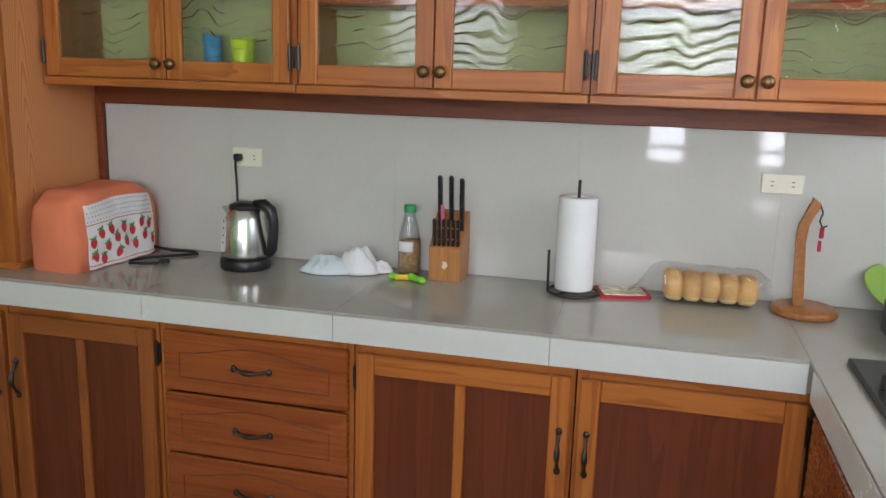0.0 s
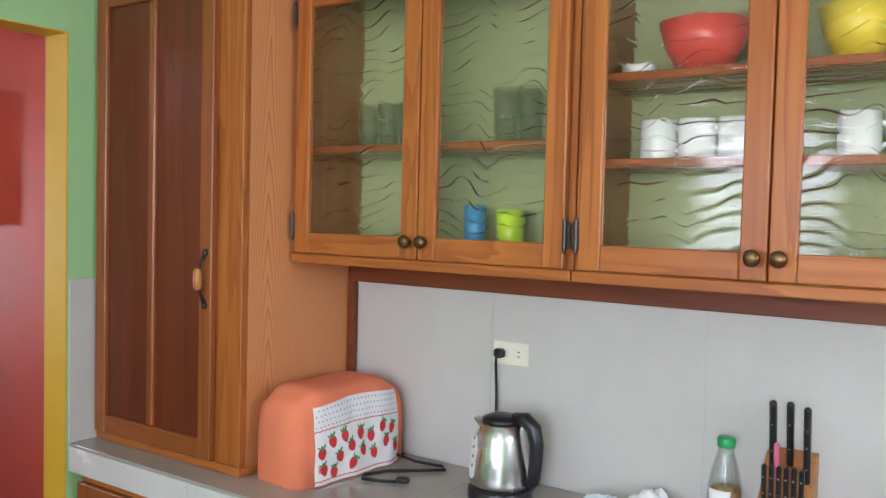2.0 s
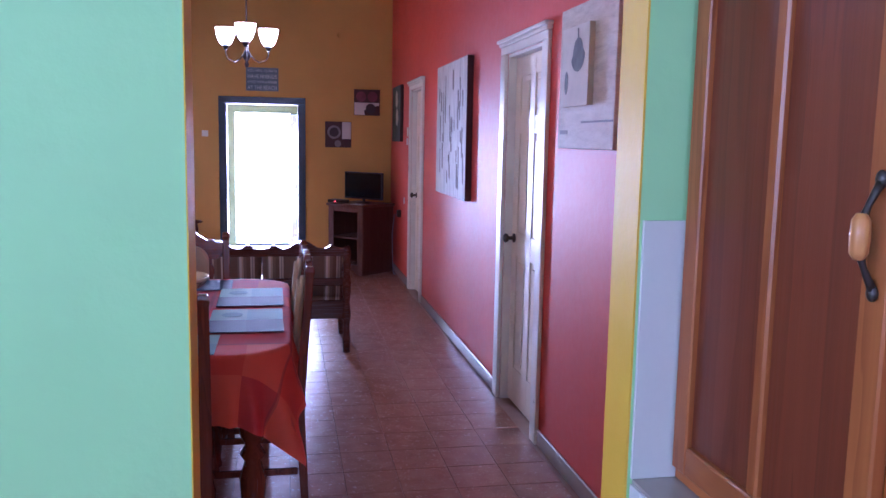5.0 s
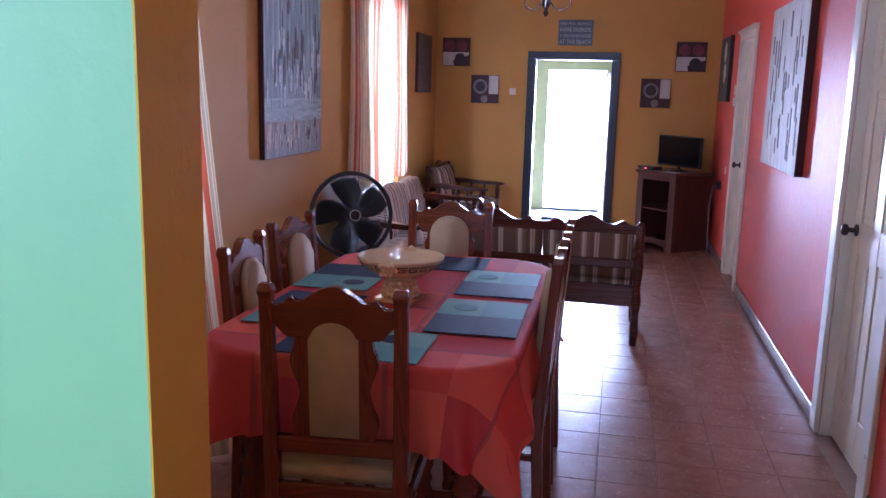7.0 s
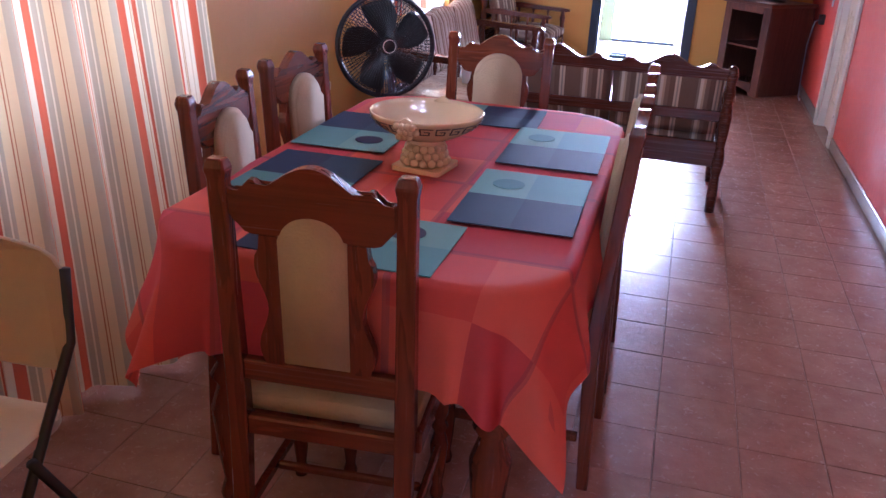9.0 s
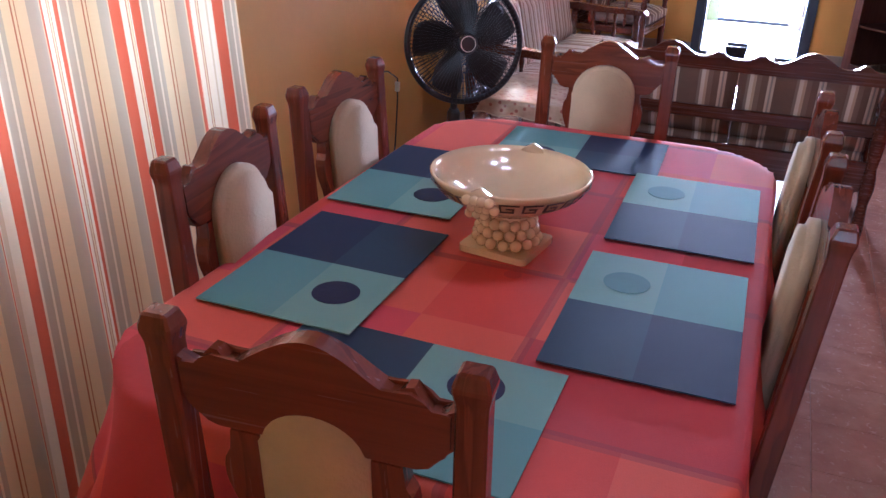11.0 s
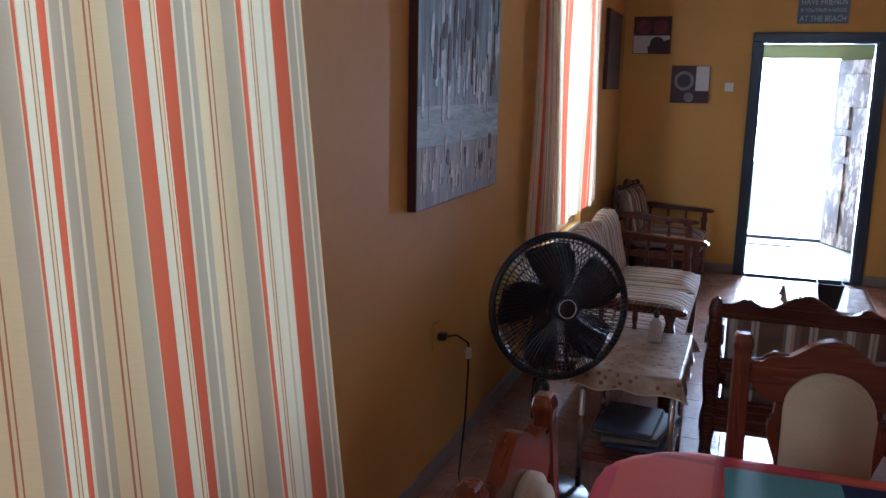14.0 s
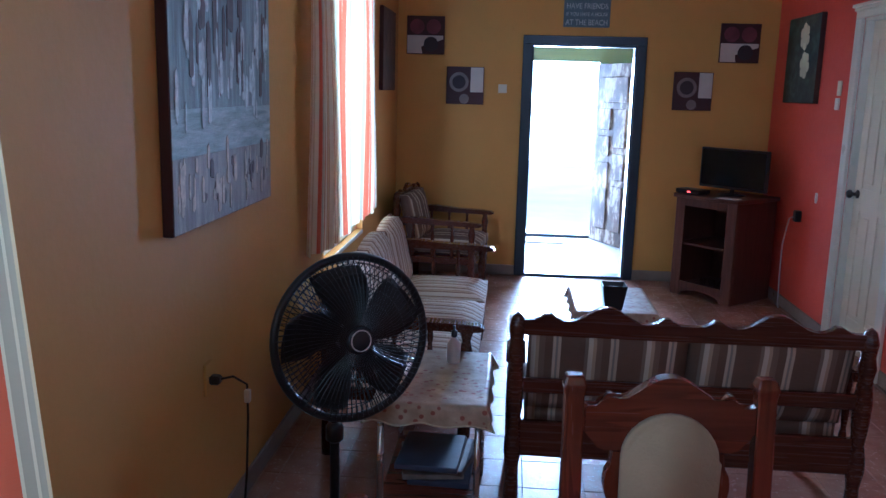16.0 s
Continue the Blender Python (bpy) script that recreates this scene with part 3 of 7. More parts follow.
# ---- doors ----
def panel_door(name, lo, hi, label):
    d = tagged(new(name), label, "door", "", "structure")
    d.location = (2.63, lo, 0)
    BASE[d.name] = Vector((2.63, lo, 0))
    bm = B()
    for y0, y1 in ((lo - 0.095, lo), (hi, hi + 0.095)):
        box(bm, 2.608, 2.6295, y0, y1, 0, 2.03, 0.004)
    box(bm, 2.608, 2.6295, lo - 0.095, hi + 0.095, 2.03, 2.075, 0.004)
    box(bm, 2.598, 2.6295, lo - 0.105, hi + 0.105, 2.075, 2.095, 0.004)
    box(bm, 2.585, 2.6295, lo - 0.115, hi + 0.115, 2.095, 2.115, 0.004)
    part("casing", bm, WHITE_PAINT, d)
    bm = B()
    for y0, y1 in ((lo, lo + 0.018), (hi - 0.018, hi)):
        box(bm, 2.63, 2.75, y0, y1, 0, 2.03)
    box(bm, 2.63, 2.75, lo + 0.018, hi - 0.018, 2.012, 2.03)
    part("jamb", bm, WHITE_PAINT, d)
    leaf = B()
    y0, y1, x = lo + 0.02, hi - 0.02, 2.675
    box(leaf, x + 0.008, x + 0.036, y0, y1, 0.012, 2.01)
    st, mid = 0.095, (y0 + y1) / 2
    rails = [0.012, 0.22, 0.88, 1.02, 1.58, 1.68, 1.90, 2.01]
    for a, b in ((y0, y0 + st), (y1 - st, y1), (mid - 0.045, mid + 0.045)):
        box(leaf, x, x + 0.008, a, b, 0.012, 2.01, 0.002)
    for a, b in zip(rails[::2], rails[1::2]):
        box(leaf, x + 0.001, x + 0.008, y0 + st, y1 - st, a, b, 0.002)
    lf = part("leaf", leaf, CREAM_PAINT, d)
    for a, b in ((y0 + st, mid - 0.045), (mid + 0.045, y1 - st)):
        for z0, z1 in ((0.22, 0.88), (1.02, 1.58), (1.68, 1.90)):
            bm = B()
            box(bm, x + 0.001, x + 0.009, a + 0.03, b - 0.03, z0 + 0.03, z1 - 0.03, 0.006)
            part("raised_panel", bm, CREAM_PAINT, lf)
    bm = B()
    m = Matrix.Translation((x, hi - 0.075, 0.98)) @ Matrix.Rotation(radians(-90), 4, 'Y')
    lathe(bm, ((0.026, 0), (0.026, 0.008), (0.011, 0.012), (0.011, 0.035), (0.024, 0.042), (0.027, 0.055), (0.018, 0.066), (0, 0.068)), segs=16, m=m)
    part("door_handle", bm, IRON, lf, "dark metal door knob", True)
    bm = B()
    box(bm, 2.78, 2.80, lo - 0.3, hi + 0.3, -0.1, 2.3)
    part("backing", bm, WHITE_PAINT, d)
    return d


panel_door("door_1", D1[0], D1[1], "closed cream panelled door in the red wall")
panel_door("door_2", D2[0], D2[1], "closed cream panelled door in the red wall")

d = tagged(new("door_3"), "open front doorway with a dark blue painted frame", "doorway", "", "structure")
BASE[d.name] = Vector()
bm = B()
for x0, x1 in ((0.61, 0.685), (1.53, 1.605)):
    box(bm, x0, x1, 11.275, 11.2995, 0, 1.93, 0.004)
box(bm, 0.61, 1.605, 11.275, 11.2995, 1.93, 2.0, 0.004)
part("frame", bm, BLUE_BLACK, d)
bm = B()
for x0, x1 in ((0.685, 0.70), (1.515, 1.53)):
    box(bm, x0, x1, 11.30, 11.42, 0, 1.93)
box(bm, 0.70, 1.515, 11.30, 11.42, 1.915, 1.93)
part("reveal", bm, BLUE_BLACK, d)
bm = B()
box(bm, 0.70, 1.515, 11.28, 11.42, 0.0, 0.022, 0.005)
part("threshold", bm, BLUE_BLACK, d)

bm = B()
box(bm, 0.68, 1.44, 13.285, 13.415, 0.0005, 0.035, 0.006)
structure("threshold_outer", bm, BLUE_BLACK, "dark raised threshold of the outer doorway", "threshold")
# weathered outer door leaf, standing open
leaf = tagged(new("door_4"), "weathered carved wooden outer door standing open", "door", "", "structure")
BASE[leaf.name] = Vector()
bm = B()
box(bm, 0, 0.66, -0.02, 0.02, 0.01, 1.85, 0.004)
slabp = part("leaf", bm, WEATHERED, leaf)
rnd = random.Random(3)
for x0, x1, z0, z1 in ((0.08, 0.3, 0.15, 0.85), (0.36, 0.58, 0.15, 0.62), (0.36, 0.58, 0.68, 0.95), (0.08, 0.3, 0.91, 1.12), (0.36, 0.58, 1.01, 1.4), (0.08, 0.3, 1.18, 1.4), (0.08, 0.58, 1.46, 1.72)):
    bm = B()
    box(bm, x0, x1, -0.032, -0.0205, z0, z1, 0.008)
    part("carved_panel", bm, WEATHERED, slabp)
leaf.matrix_basis = pose(1.44, 13.27, 0, 0, 0, -64)


# ---- curtains ----
def folded(y0, y1, z0, z1, x, seed, waves, depth, billow=0.0):
    r = random.Random(seed)
    ph = [r.uniform(0, 6.28) for _ in range(4)]
    n, arc, pts = 260, [0.0], []
    for i in range(n + 1):
        t = i / n
        y = y0 + (y1 - y0) * t
        w = math.sin(waves * 6.283 * t + ph[0] + 0.8 * math.sin(3 * t + ph[1])) + 0.35 * math.sin(2.3 * waves * 6.283 * t + ph[2])
        pts.append((x + depth * w * (1 - 0.7 * smoothstep(0.72, 1, t)), y))
    for a, b in zip(pts, pts[1:]):
        arc.append(arc[-1] + math.hypot(b[0] - a[0], b[1] - a[1]))

    def at(u, v):
        i = min(n, int(round(u * n)))
        px, py = pts[i]
        k = 0.55 + 0.45 * (1 - v)
        # the draught from the window blows the free edge into the room
        blown = billow * smoothstep(0.1, 1.0, u) * (1 - v)
        return Vector((x + (px - x) * k + blown + 0.012 * math.sin(9 * u + 4 * v + ph[3]), py - 0.75 * blown, z0 + (z1 - z0) * v + 0.01 * math.sin(40 * u) * (1 - v)))
    return n, at, lambda u, v: (arc[min(n, int(round(u * n)))] - arc[-1] + 0.245, v * (z1 - z0))


CREAM, WHITE_S, RED_S, GREY_S, TAN_S, LINE = (0.80, 0.62, 0.33), (0.86, 0.74, 0.48), (0.66, 0.10, 0.03), (0.52, 0.43, 0.28), (0.68, 0.52, 0.30), (0.46, 0.14, 0.05)
CURTAIN = striped("striped_curtain_cloth", 0.33, (
    (0.0, RED_S), (0.105, WHITE_S), (0.15, LINE), (0.158, CREAM), (0.18, LINE), (0.188, WHITE_S), (0.27, LINE), (0.278, CREAM), (0.298, LINE), (0.306, WHITE_S), (0.40, TAN_S), (0.43, WHITE_S),
    (0.50, RED_S), (0.60, WHITE_S), (0.615, GREY_S), (0.665, WHITE_S), (0.68, GREY_S), (0.715, CREAM), (0.785, LINE), (0.793, CREAM), (0.815, LINE), (0.823, CREAM), (0.90, GREY_S), (0.985, CREAM)), "UV", 0, 0.9, 0.4)


def curtain(label, y0, y1, z0, z1, x, seed, waves, depth, billow=0.0):
    c = thing("curtain", label, "curtain", "striped curtains", (x, (y0 + y1) / 2, z0))
    n, at, uv = folded(y0, y1, z0, z1, x, seed, waves, depth, billow)
    part("cloth", sheet(B(), n, 14, at, uv), CURTAIN, c, smooth=True)
    bm = B()
    tube(bm, [(x, y0 - 0.12, z1 + 0.02), (x, y1 + 0.12, z1 + 0.02)], 0.014, 10)
    rod = part("curtain_rod", bm, BRASS, c, smooth=True)
    for y in (y0 - 0.08, y1 + 0.08):
        bm = B()
        tube(bm, [(-0.42, y, z1 + 0.02), (x, y, z1 + 0.02)], 0.009, 8)
        part("bracket", bm, BRASS, rod)
    return c


curtain("long red, cream and grey striped curtain over the dining window", 3.2, 5.52, 0.03, 2.46, -0.33, 4, 10.0, 0.05, 0.42)
curtain("short red and cream striped curtain over the living room window", 8.0, 9.70, 0.76, 2.46, -0.345, 9, 11, 0.025)


# ---- kitchen cupboards ----
def iron_pull(bm, m, length=0.1):
    """A bowed pull with flattened ends; m maps z along the pull, x out of the face."""
    pts = [m @ Vector((0.004 + 0.024 * math.sin(math.pi * k / 10), 0, -length / 2 + length * k / 10)) for k in range(11)]
    tube(bm, pts, [0.006, 0.005, 0.004, 0.005, 0.0075, 0.008, 0.0075, 0.005, 0.004, 0.005, 0.006], 8)
    for s in (-1, 1):
        ball(bm, m @ Vector((0.004, 0, s * (length / 2 + 0.004))), (0.006, 0.009, 0.011), 8, 6)
    return bm


OUT = Matrix.Rotation(radians(180), 4, 'Z')


def pull_at(x, y, z, level=False):
    m = Matrix.Translation((x, y, z)) @ OUT
    return m @ Matrix.Rotation(radians(90), 4, 'X') if level else m


def hinge(bm, x, y, z):
    box(bm, x - 0.004, x, y - 0.011, y + 0.011, z - 0.03, z + 0.03, 0.0015)
    lathe(bm, ((0, -0.04), (0.004, -0.037), (0.005, -0.03), (0.005, 0.03), (0.004, 0.037), (0, 0.04)), (x - 0.006, y, z), 8)
    return bm


def frame_door(parent, name, x, y0, y1, z0, z1, stile, infill, panes=1, glazed=False, upright=HONEY_Z, level=HONEY_Y):
    """A framed door facing -x with its outer face at x."""
    bm = B()
    box(bm, x, x + 0.022, y0, y0 + stile, z0, z1, 0.003)
    dr = part(name, bm, upright, parent)
    bm = B()
    box(bm, x, x + 0.022, y1 - stile, y1, z0, z1, 0.003)
    part("stile", bm, upright, dr)
    for a, b in ((z0, z0 + stile * 1.1), (z1 - stile * 1.1, z1)):
        bm = B()
        box(bm, x + 0.0005, x + 0.0215, y0 + stile + 0.0002, y1 - stile - 0.0002, a, b, 0.003)
        part("rail", bm, level, dr)
    a, b, lo, hi = y0 + stile, y1 - stile, z0 + stile * 1.1, z1 - stile * 1.1
    w = (b - a - 0.028 * (panes - 1)) / panes
    for k in range(panes):
        p = a + k * (w + 0.028)
        bm = B()
        if glazed:
            box(bm, x + 0.010, x + 0.0135, p + 0.0005, p + w - 0.0005, lo + 0.0005, hi - 0.0005)
            part("pane", bm, infill, dr, "wavy patterned glass").visible_shadow = False
        else:
            box(bm, x + 0.012, x + 0.019, p + 0.0005, p + w - 0.0005, lo + 0.0005, hi - 0.0005)
            part("panel", bm, infill, dr)
        if k:
            bm = B()
            box(bm, x + 0.001, x + 0.021, p - 0.0278, p - 0.0002, lo + 0.0003, hi - 0.0003, 0.004)
            part("mullion", bm, upright, dr)
    return dr


def base_unit(y0, y1, doors, label, drawers=False, handle_side=0, panes=2, upright=HONEY_Z, level=HONEY_Y):
    u = thing("base_cabinet", label, "cabinet", "kitchen base cabinets", (2.30, (y0 + y1) / 2, 0.0))
    bm = B()
    box(bm, 2.045, 2.53, y0 + 0.0005, y1 - 0.0005, 0.0, 0.838)
    part("body", bm, PANEL_Z, u)
    for a, b in ((y0 + 0.0005, y0 + 0.03), (y1 - 0.03, y1 - 0.0005)):
        bm = B()
        box(bm, 2.0225, 2.0445, a, b, 0.08, 0.838)
        part("face_frame", bm, HONEY_Z, u)
    for a, b in ((0.79, 0.838), (0.08, 0.11)):
        bm = B()
        box(bm, 2.0225, 2.0445, y0 + 0.0305, y1 - 0.0305, a, b)
        part("face_rail", bm, HONEY_Y, u)
    if drawers:
        for a, b in ((0.635, 0.812), (0.445, 0.628), (0.255, 0.438), (0.10, 0.248)):
            bm = B()
            box(bm, 2.003, 2.0205, y0 + 0.012, y1 - 0.018, a, b, 0.004)
            f = part("drawer", bm, DRAWER_Y, u)
            # no groove is cut: a thin dark bead draws its shaded line
            ya, yb, zl, zh = y0 + 0.065, y1 - 0.07, a + 0.042, b - 0.062
            loop = [(2.0031, yb, zl), (2.0031, ya, zl), (2.0031, ya, zh)] + [(2.0031, ya + (yb - ya) * k / 16, zh + 0.030 * math.sin(math.pi * k / 16) ** 2) for k in range(1, 16)] + [(2.0031, yb, zh)]
            part("routed_groove", tube(B(), loop, 0.0016, 6, True), GROOVE, f, "arched dark line standing for the shade in a routed groove")
            part("handle", iron_pull(B(), pull_at(2.002, (y0 + y1) / 2, (a + b) / 2, True)), IRON, f, "dark iron bow handle", True)
    else:
        f = frame_door(u, "door", 2.0, y0 + 0.01, y1 - 0.01, 0.10, 0.808, 0.05, PANEL_Z, panes, False, upright, level)
        yh = y0 + 0.033 if handle_side < 0 else y1 - 0.033
        part("handle", iron_pull(B(), pull_at(2.0, yh, 0.61)), IRON, f, "dark iron bow handle", True)
        yq = y1 - 0.006 if handle_side < 0 else y0 + 0.006
        for z in (0.735, 0.2):
            part("hinge", hinge(B(), 2.0195, yq, z), IRON, f)
    return u


base_unit(1.985, 2.60, 1, "russet wood base cabinet with dark panelled door below the tall cupboard", handle_side=-1, upright=RUSSET_Z, level=RUSSET_Y)
base_unit(1.475, 1.982, 1, "russet wood base cabinet with a two-panel dark door", handle_side=1, upright=RUSSET_Z, level=RUSSET_Y)
base_unit(0.885, 1.472, 0, "base cabinet with four reddish wooden drawers", drawers=True)
base_unit(0.292, 0.882, 1, "honey wood base cabinet with a two-panel dark door", handle_side=-1)
base_unit(-0.262, 0.289, 1, "honey wood corner base cabinet with a single-panel dark door", handle_side=1, panes=1)
u = thing("base_cabinet", "wooden base cabinet under the side counter", "cabinet", "kitchen base cabinets", (1.2, -0.56, 0))
bm = B()
box(bm, 0.3, 2.0, -0.86, -0.275, 0, 0.838)
part("body", bm, PANEL_Z, u)
for k in range(3):
    bm = B()
    box(bm, 0.34 + 0.55 * k, 0.86 + 0.55 * k, -0.2745, -0.255, 0.1, 0.80, 0.004)
    part("door", bm, DRAWER_Y, u)

# counter: slab, then its tiles
ct = thing("counter", "grey glossy tiled kitchen counter with a pale tile edge", "counter", "", (2.25, 0.9, 0.84))
bm = B()
box(bm, 2.0, 2.535, -0.86, 2.615, 0.8385, 0.9188)
box(bm, 0.3, 2.0, -0.86, -0.255, 0.8385, 0.9188)
part("bed", bm, COUNTER, ct)
joints = [2.615, 2.081, 1.507, 0.934, 0.36, -0.2395]
for a, b in zip(joints[1:], joints):
    bm = B()
    box(bm, 1.992, 2.524, a + 0.0005, b - 0.0005, 0.9125, 0.920, 0.001)
    part("tile", bm, COUNTER, ct)
    bm = B()
    box(bm, 1.988, 1.9995, a + 0.0006, b - 0.0006, 0.8385, 0.9115, 0.001)
    part("edge_tile", bm, EDGE_TILE, ct, "pale edge tile")
xs = [2.524, 1.95, 1.376, 0.802, 0.302]
for b, a in zip(xs, xs[1:]):
    bm = B()
    box(bm, a + 0.001, b - 0.001, -0.858, -0.2425, 0.9125, 0.920, 0.001)
    part("tile", bm, COUNTER, ct)
    if b < 2:
        bm = B()
        box(bm, a + 0.001, b - 0.001, -0.2545, -0.2405, 0.8385, 0.9115, 0.001)
        part("edge_tile", bm, EDGE_TILE, ct, "pale edge tile")

sp = thing("backsplash", "pale glossy wall tiles behind the counter", "tiles", "", (2.53, 0.9, 0.92))
bm = B()
box(bm, 2.5262, 2.5386, -0.86, 1.976, 0.921, 1.4095)
part("bed", bm, SPLASH, sp)
for a, b in zip([1.507, 0.934, 0.36, -0.214, -0.86], [1.977, 1.507, 0.934, 0.36, -0.214]):
    bm = B()
    box(bm, 2.525, 2.5385, a + 0.0003, b - 0.0003, 0.9205, 1.41, 0.0006)
    part("tile", bm, SPLASH, sp)
bm = B()
box(bm, 1.99, 2.08, 2.612, 2.6195, 0.9205, 1.40, 0.001)
part("tile", bm, SPLASH, sp)
for a, b in zip([1.9, 1.3, 0.7], [2.5, 1.9, 1.3]):
    bm = B()
    box(bm, a + 0.001, b - 0.001, -0.8795, -0.868, 0.9205, 1.41, 0.0006)
    part("tile", bm, SPLASH, sp)

tr = thing("wood_trim", "reddish wooden trim board below the wall cupboards", "trim", "", (2.5, 0.7, 1.40))
bm = B()
box(bm, 2.5, 2.5395, -0.86, 1.975, 1.4105, 1.474, 0.002)
part("board", bm, TRIM_Y, tr)
bm = B()
box(bm, 2.5, 2.5245, 1.977, 1.998, 0.9205, 1.474, 0.002)
part("upright", bm, TRIM_Y, tr)

# tall cupboard standing on the counter
tc = thing("tall_cupboard", "tall russet and pine cupboard with panelled door on the counter", "cupboard", "", (2.3, 2.3, 0.92))
bm = B()
box(bm, 2.11, 2.524, 2.0, 2.02, 0.9205, 2.6)
part("side", bm, PINE_Z, tc, "pale pine side with bold grain")
bm = B()
box(bm, 2.11, 2.524, 2.0205, 2.611, 0.9205, 2.6)
part("body", bm, PANEL_Z, tc)
bm = B()
box(bm, 2.0865, 2.1095, 2.0, 2.10, 0.9205, 2.6, 0.002)
part("face_frame", bm, HONEY_Z, tc)
bm = B()
box(bm, 2.0865, 2.1095, 2.59, 2.611, 0.9205, 2.6, 0.002)
part("face_frame", bm, HONEY_Z, tc)
bm = B()
box(bm, 2.0865, 2.1095, 2.1002, 2.5898, 0.9205, 0.935)
part("face_rail", bm, HONEY_Y, tc)
bm = B()
box(bm, 2.0865, 2.1095, 2.1002, 2.5898, 2.245, 2.6)
part("face_rail", bm, HONEY_Y, tc)
bm = B()
box(bm, 2.075, 2.085, 1.99, 2.611, 0.9205, 0.945, 0.003)
box(bm, 2.085, 2.50, 1.988, 1.9995, 0.9205, 0.94, 0.003)
part("foot_moulding", bm, HONEY_Y, tc)
f = frame_door(tc, "door", 2.064, 2.092, 2.604, 0.946, 2.24, 0.048, PANEL_Z, 2, False, RUSSET_Z, RUSSET_Y)
part("handle", iron_pull(B(), pull_at(2.064, 2.112, 1.43), 0.13), IRON, f, "iron bow handle with a wooden grip", True)
bm = B()
lathe(bm, ((0.006, -0.028), (0.011, -0.02), (0.012, 0.0), (0.011, 0.02), (0.006, 0.028)), (2.037, 2.112, 1.43), 10)
part("grip", bm, OAK_BLOCK, f, "pale wooden grip", True)


# wall cupboards
def wall_unit(y0, y1, split, shelves, label):
    u = thing("wall_cabinet", label, "cabinet", "glazed wall cupboards", (2.4, (y0 + y1) / 2, 1.474))
    for a, b in ((y0 + 0.0005, y0 + 0.018), (y1 - 0.018, y1 - 0.0005)):
        bm = B()
        box(bm, 2.2945, 2.5395, a, b, 1.50, 2.3)
        part("side", bm, PINE_IN, u)
    bm = B()
    box(bm, 2.255, 2.5395, y0 + 0.0005, y1 - 0.0005, 1.4745, 1.4995, 0.003)
    part("bottom", bm, HONEY_Y, u)
    bm = B()
    box(bm, 2.275, 2.5395, y0 + 0.0005, y1 - 0.0005, 2.3005, 2.32)
    part("top", bm, HONEY_Y, u)
    bm = B()
    box(bm, 2.531, 2.5395, y0 + 0.018, y1 - 0.018, 1.50, 2.30)
    part("back", bm, CABINET_GREEN, u, "dull green painted back")
    for z in shelves:
        bm = B()
        box(bm, 2.295, 2.5305, y0 + 0.0185, y1 - 0.0185, z - 0.018, z, 0.002)
        part("shelf", bm, DRAWER_Y, u)
    for a, b in ((y0 + 0.0005, y0 + 0.03), (y1 - 0.03, y1 - 0.0005), (split - 0.012, split + 0.012)):
        bm = B()
        box(bm, 2.2755, 2.294, a, b, 1.50, 2.3)
        part("face_frame", bm, HONEY_Z, u)
    bm = B()
    box(bm, 2.276, 2.294, y0 + 0.0305, y1 - 0.0305, 2.215, 2.3)
    part("face_rail", bm, HONEY_Y, u)
    for a, b, s in ((y0 + 0.016, split - 0.002, 1), (split + 0.002, y1 - 0.016, -1)):
        f = frame_door(u, "door", 2.25, a, b, 1.5015, 2.21, 0.05, WAVY, 1, True)
        yk = b - 0.022 if s > 0 else a + 0.022
        bm = B()
        m = Matrix.Translation((2.25, yk, 1.546)) @ Matrix.Rotation(radians(-90), 4, 'Y')
        lathe(bm, ((0.008, 0), (0.006, 0.008), (0.008, 0.014), (0.0155, 0.018), (0.017, 0.023), (0.013, 0.029), (0.006, 0.031), (0, 0.0315)), segs=16, m=m)
        part("knob", bm, BRASS, f, "antique brass knob", True)
        yq = a - 0.004 if s > 0 else b + 0.004
        for z in (1.575, 2.14):
            part("hinge", hinge(B(), 2.2545, yq, z), IRON, f)
    return u


wall_unit(1.156, 1.994, 1.565, (1.79,), "honey wood wall cupboard with wavy glass doors holding glasses")
wall_unit(0.325, 1.153, 0.747, (1.742, 1.925), "honey wood wall cupboard with wavy glass doors holding cups and bowls")
wall_unit(-0.51, 0.322, -0.087, (1.742, 1.925), "honey wood wall cupboard with bright reflections in its wavy glass")


def tumbler(y, z, r, h, mat, label, cat="glass", x=2.42):
    prof = ((0, 0), (r * 0.8, 0), (r, h), (r * 0.9, h), (r * 0.72, 0.006), (0, 0.006))
    return single("tumbler" if cat == "glass" else "mug", lathe(B(), prof, (x, y, z), 16), mat, label, cat, "crockery in the cupboards", (x, y, z), True)


def mug(y, z, mat=CERAMIC, label="white ceramic mug on the cupboard shelf", x=2.40):
    t = thing("mug", label, "mug", "crockery in the cupboards", (x, y, z))
    part("cup", lathe(B(), ((0, 0), (0.036, 0), (0.04, 0.01), (0.04, 0.088), (0.035, 0.088), (0.034, 0.01), (0, 0.008)), (x, y, z), 18), mat, t, smooth=True)
    pts = [(x, y - 0.038 - 0.026 * math.sin(math.pi * k / 8), z + 0.02 + 0.05 * k / 8) for k in range(9)]
    part("handle", tube(B(), pts, 0.005, 6), mat, t, smooth=True)
    return t


def dish(y, z, r, h, mat, label, cat="bowl", x=2.41):
    prof = ((0, 0), (r * 0.5, 0), (r * 0.85, h * 0.5), (r, h), (r * 0.95, h), (r * 0.8, h * 0.5), (r * 0.45, 0.008), (0, 0.008))
    return single(cat, lathe(B(), prof, (x, y, z), 24), mat, label, cat, "crockery in the cupboards", (x, y, z), True)


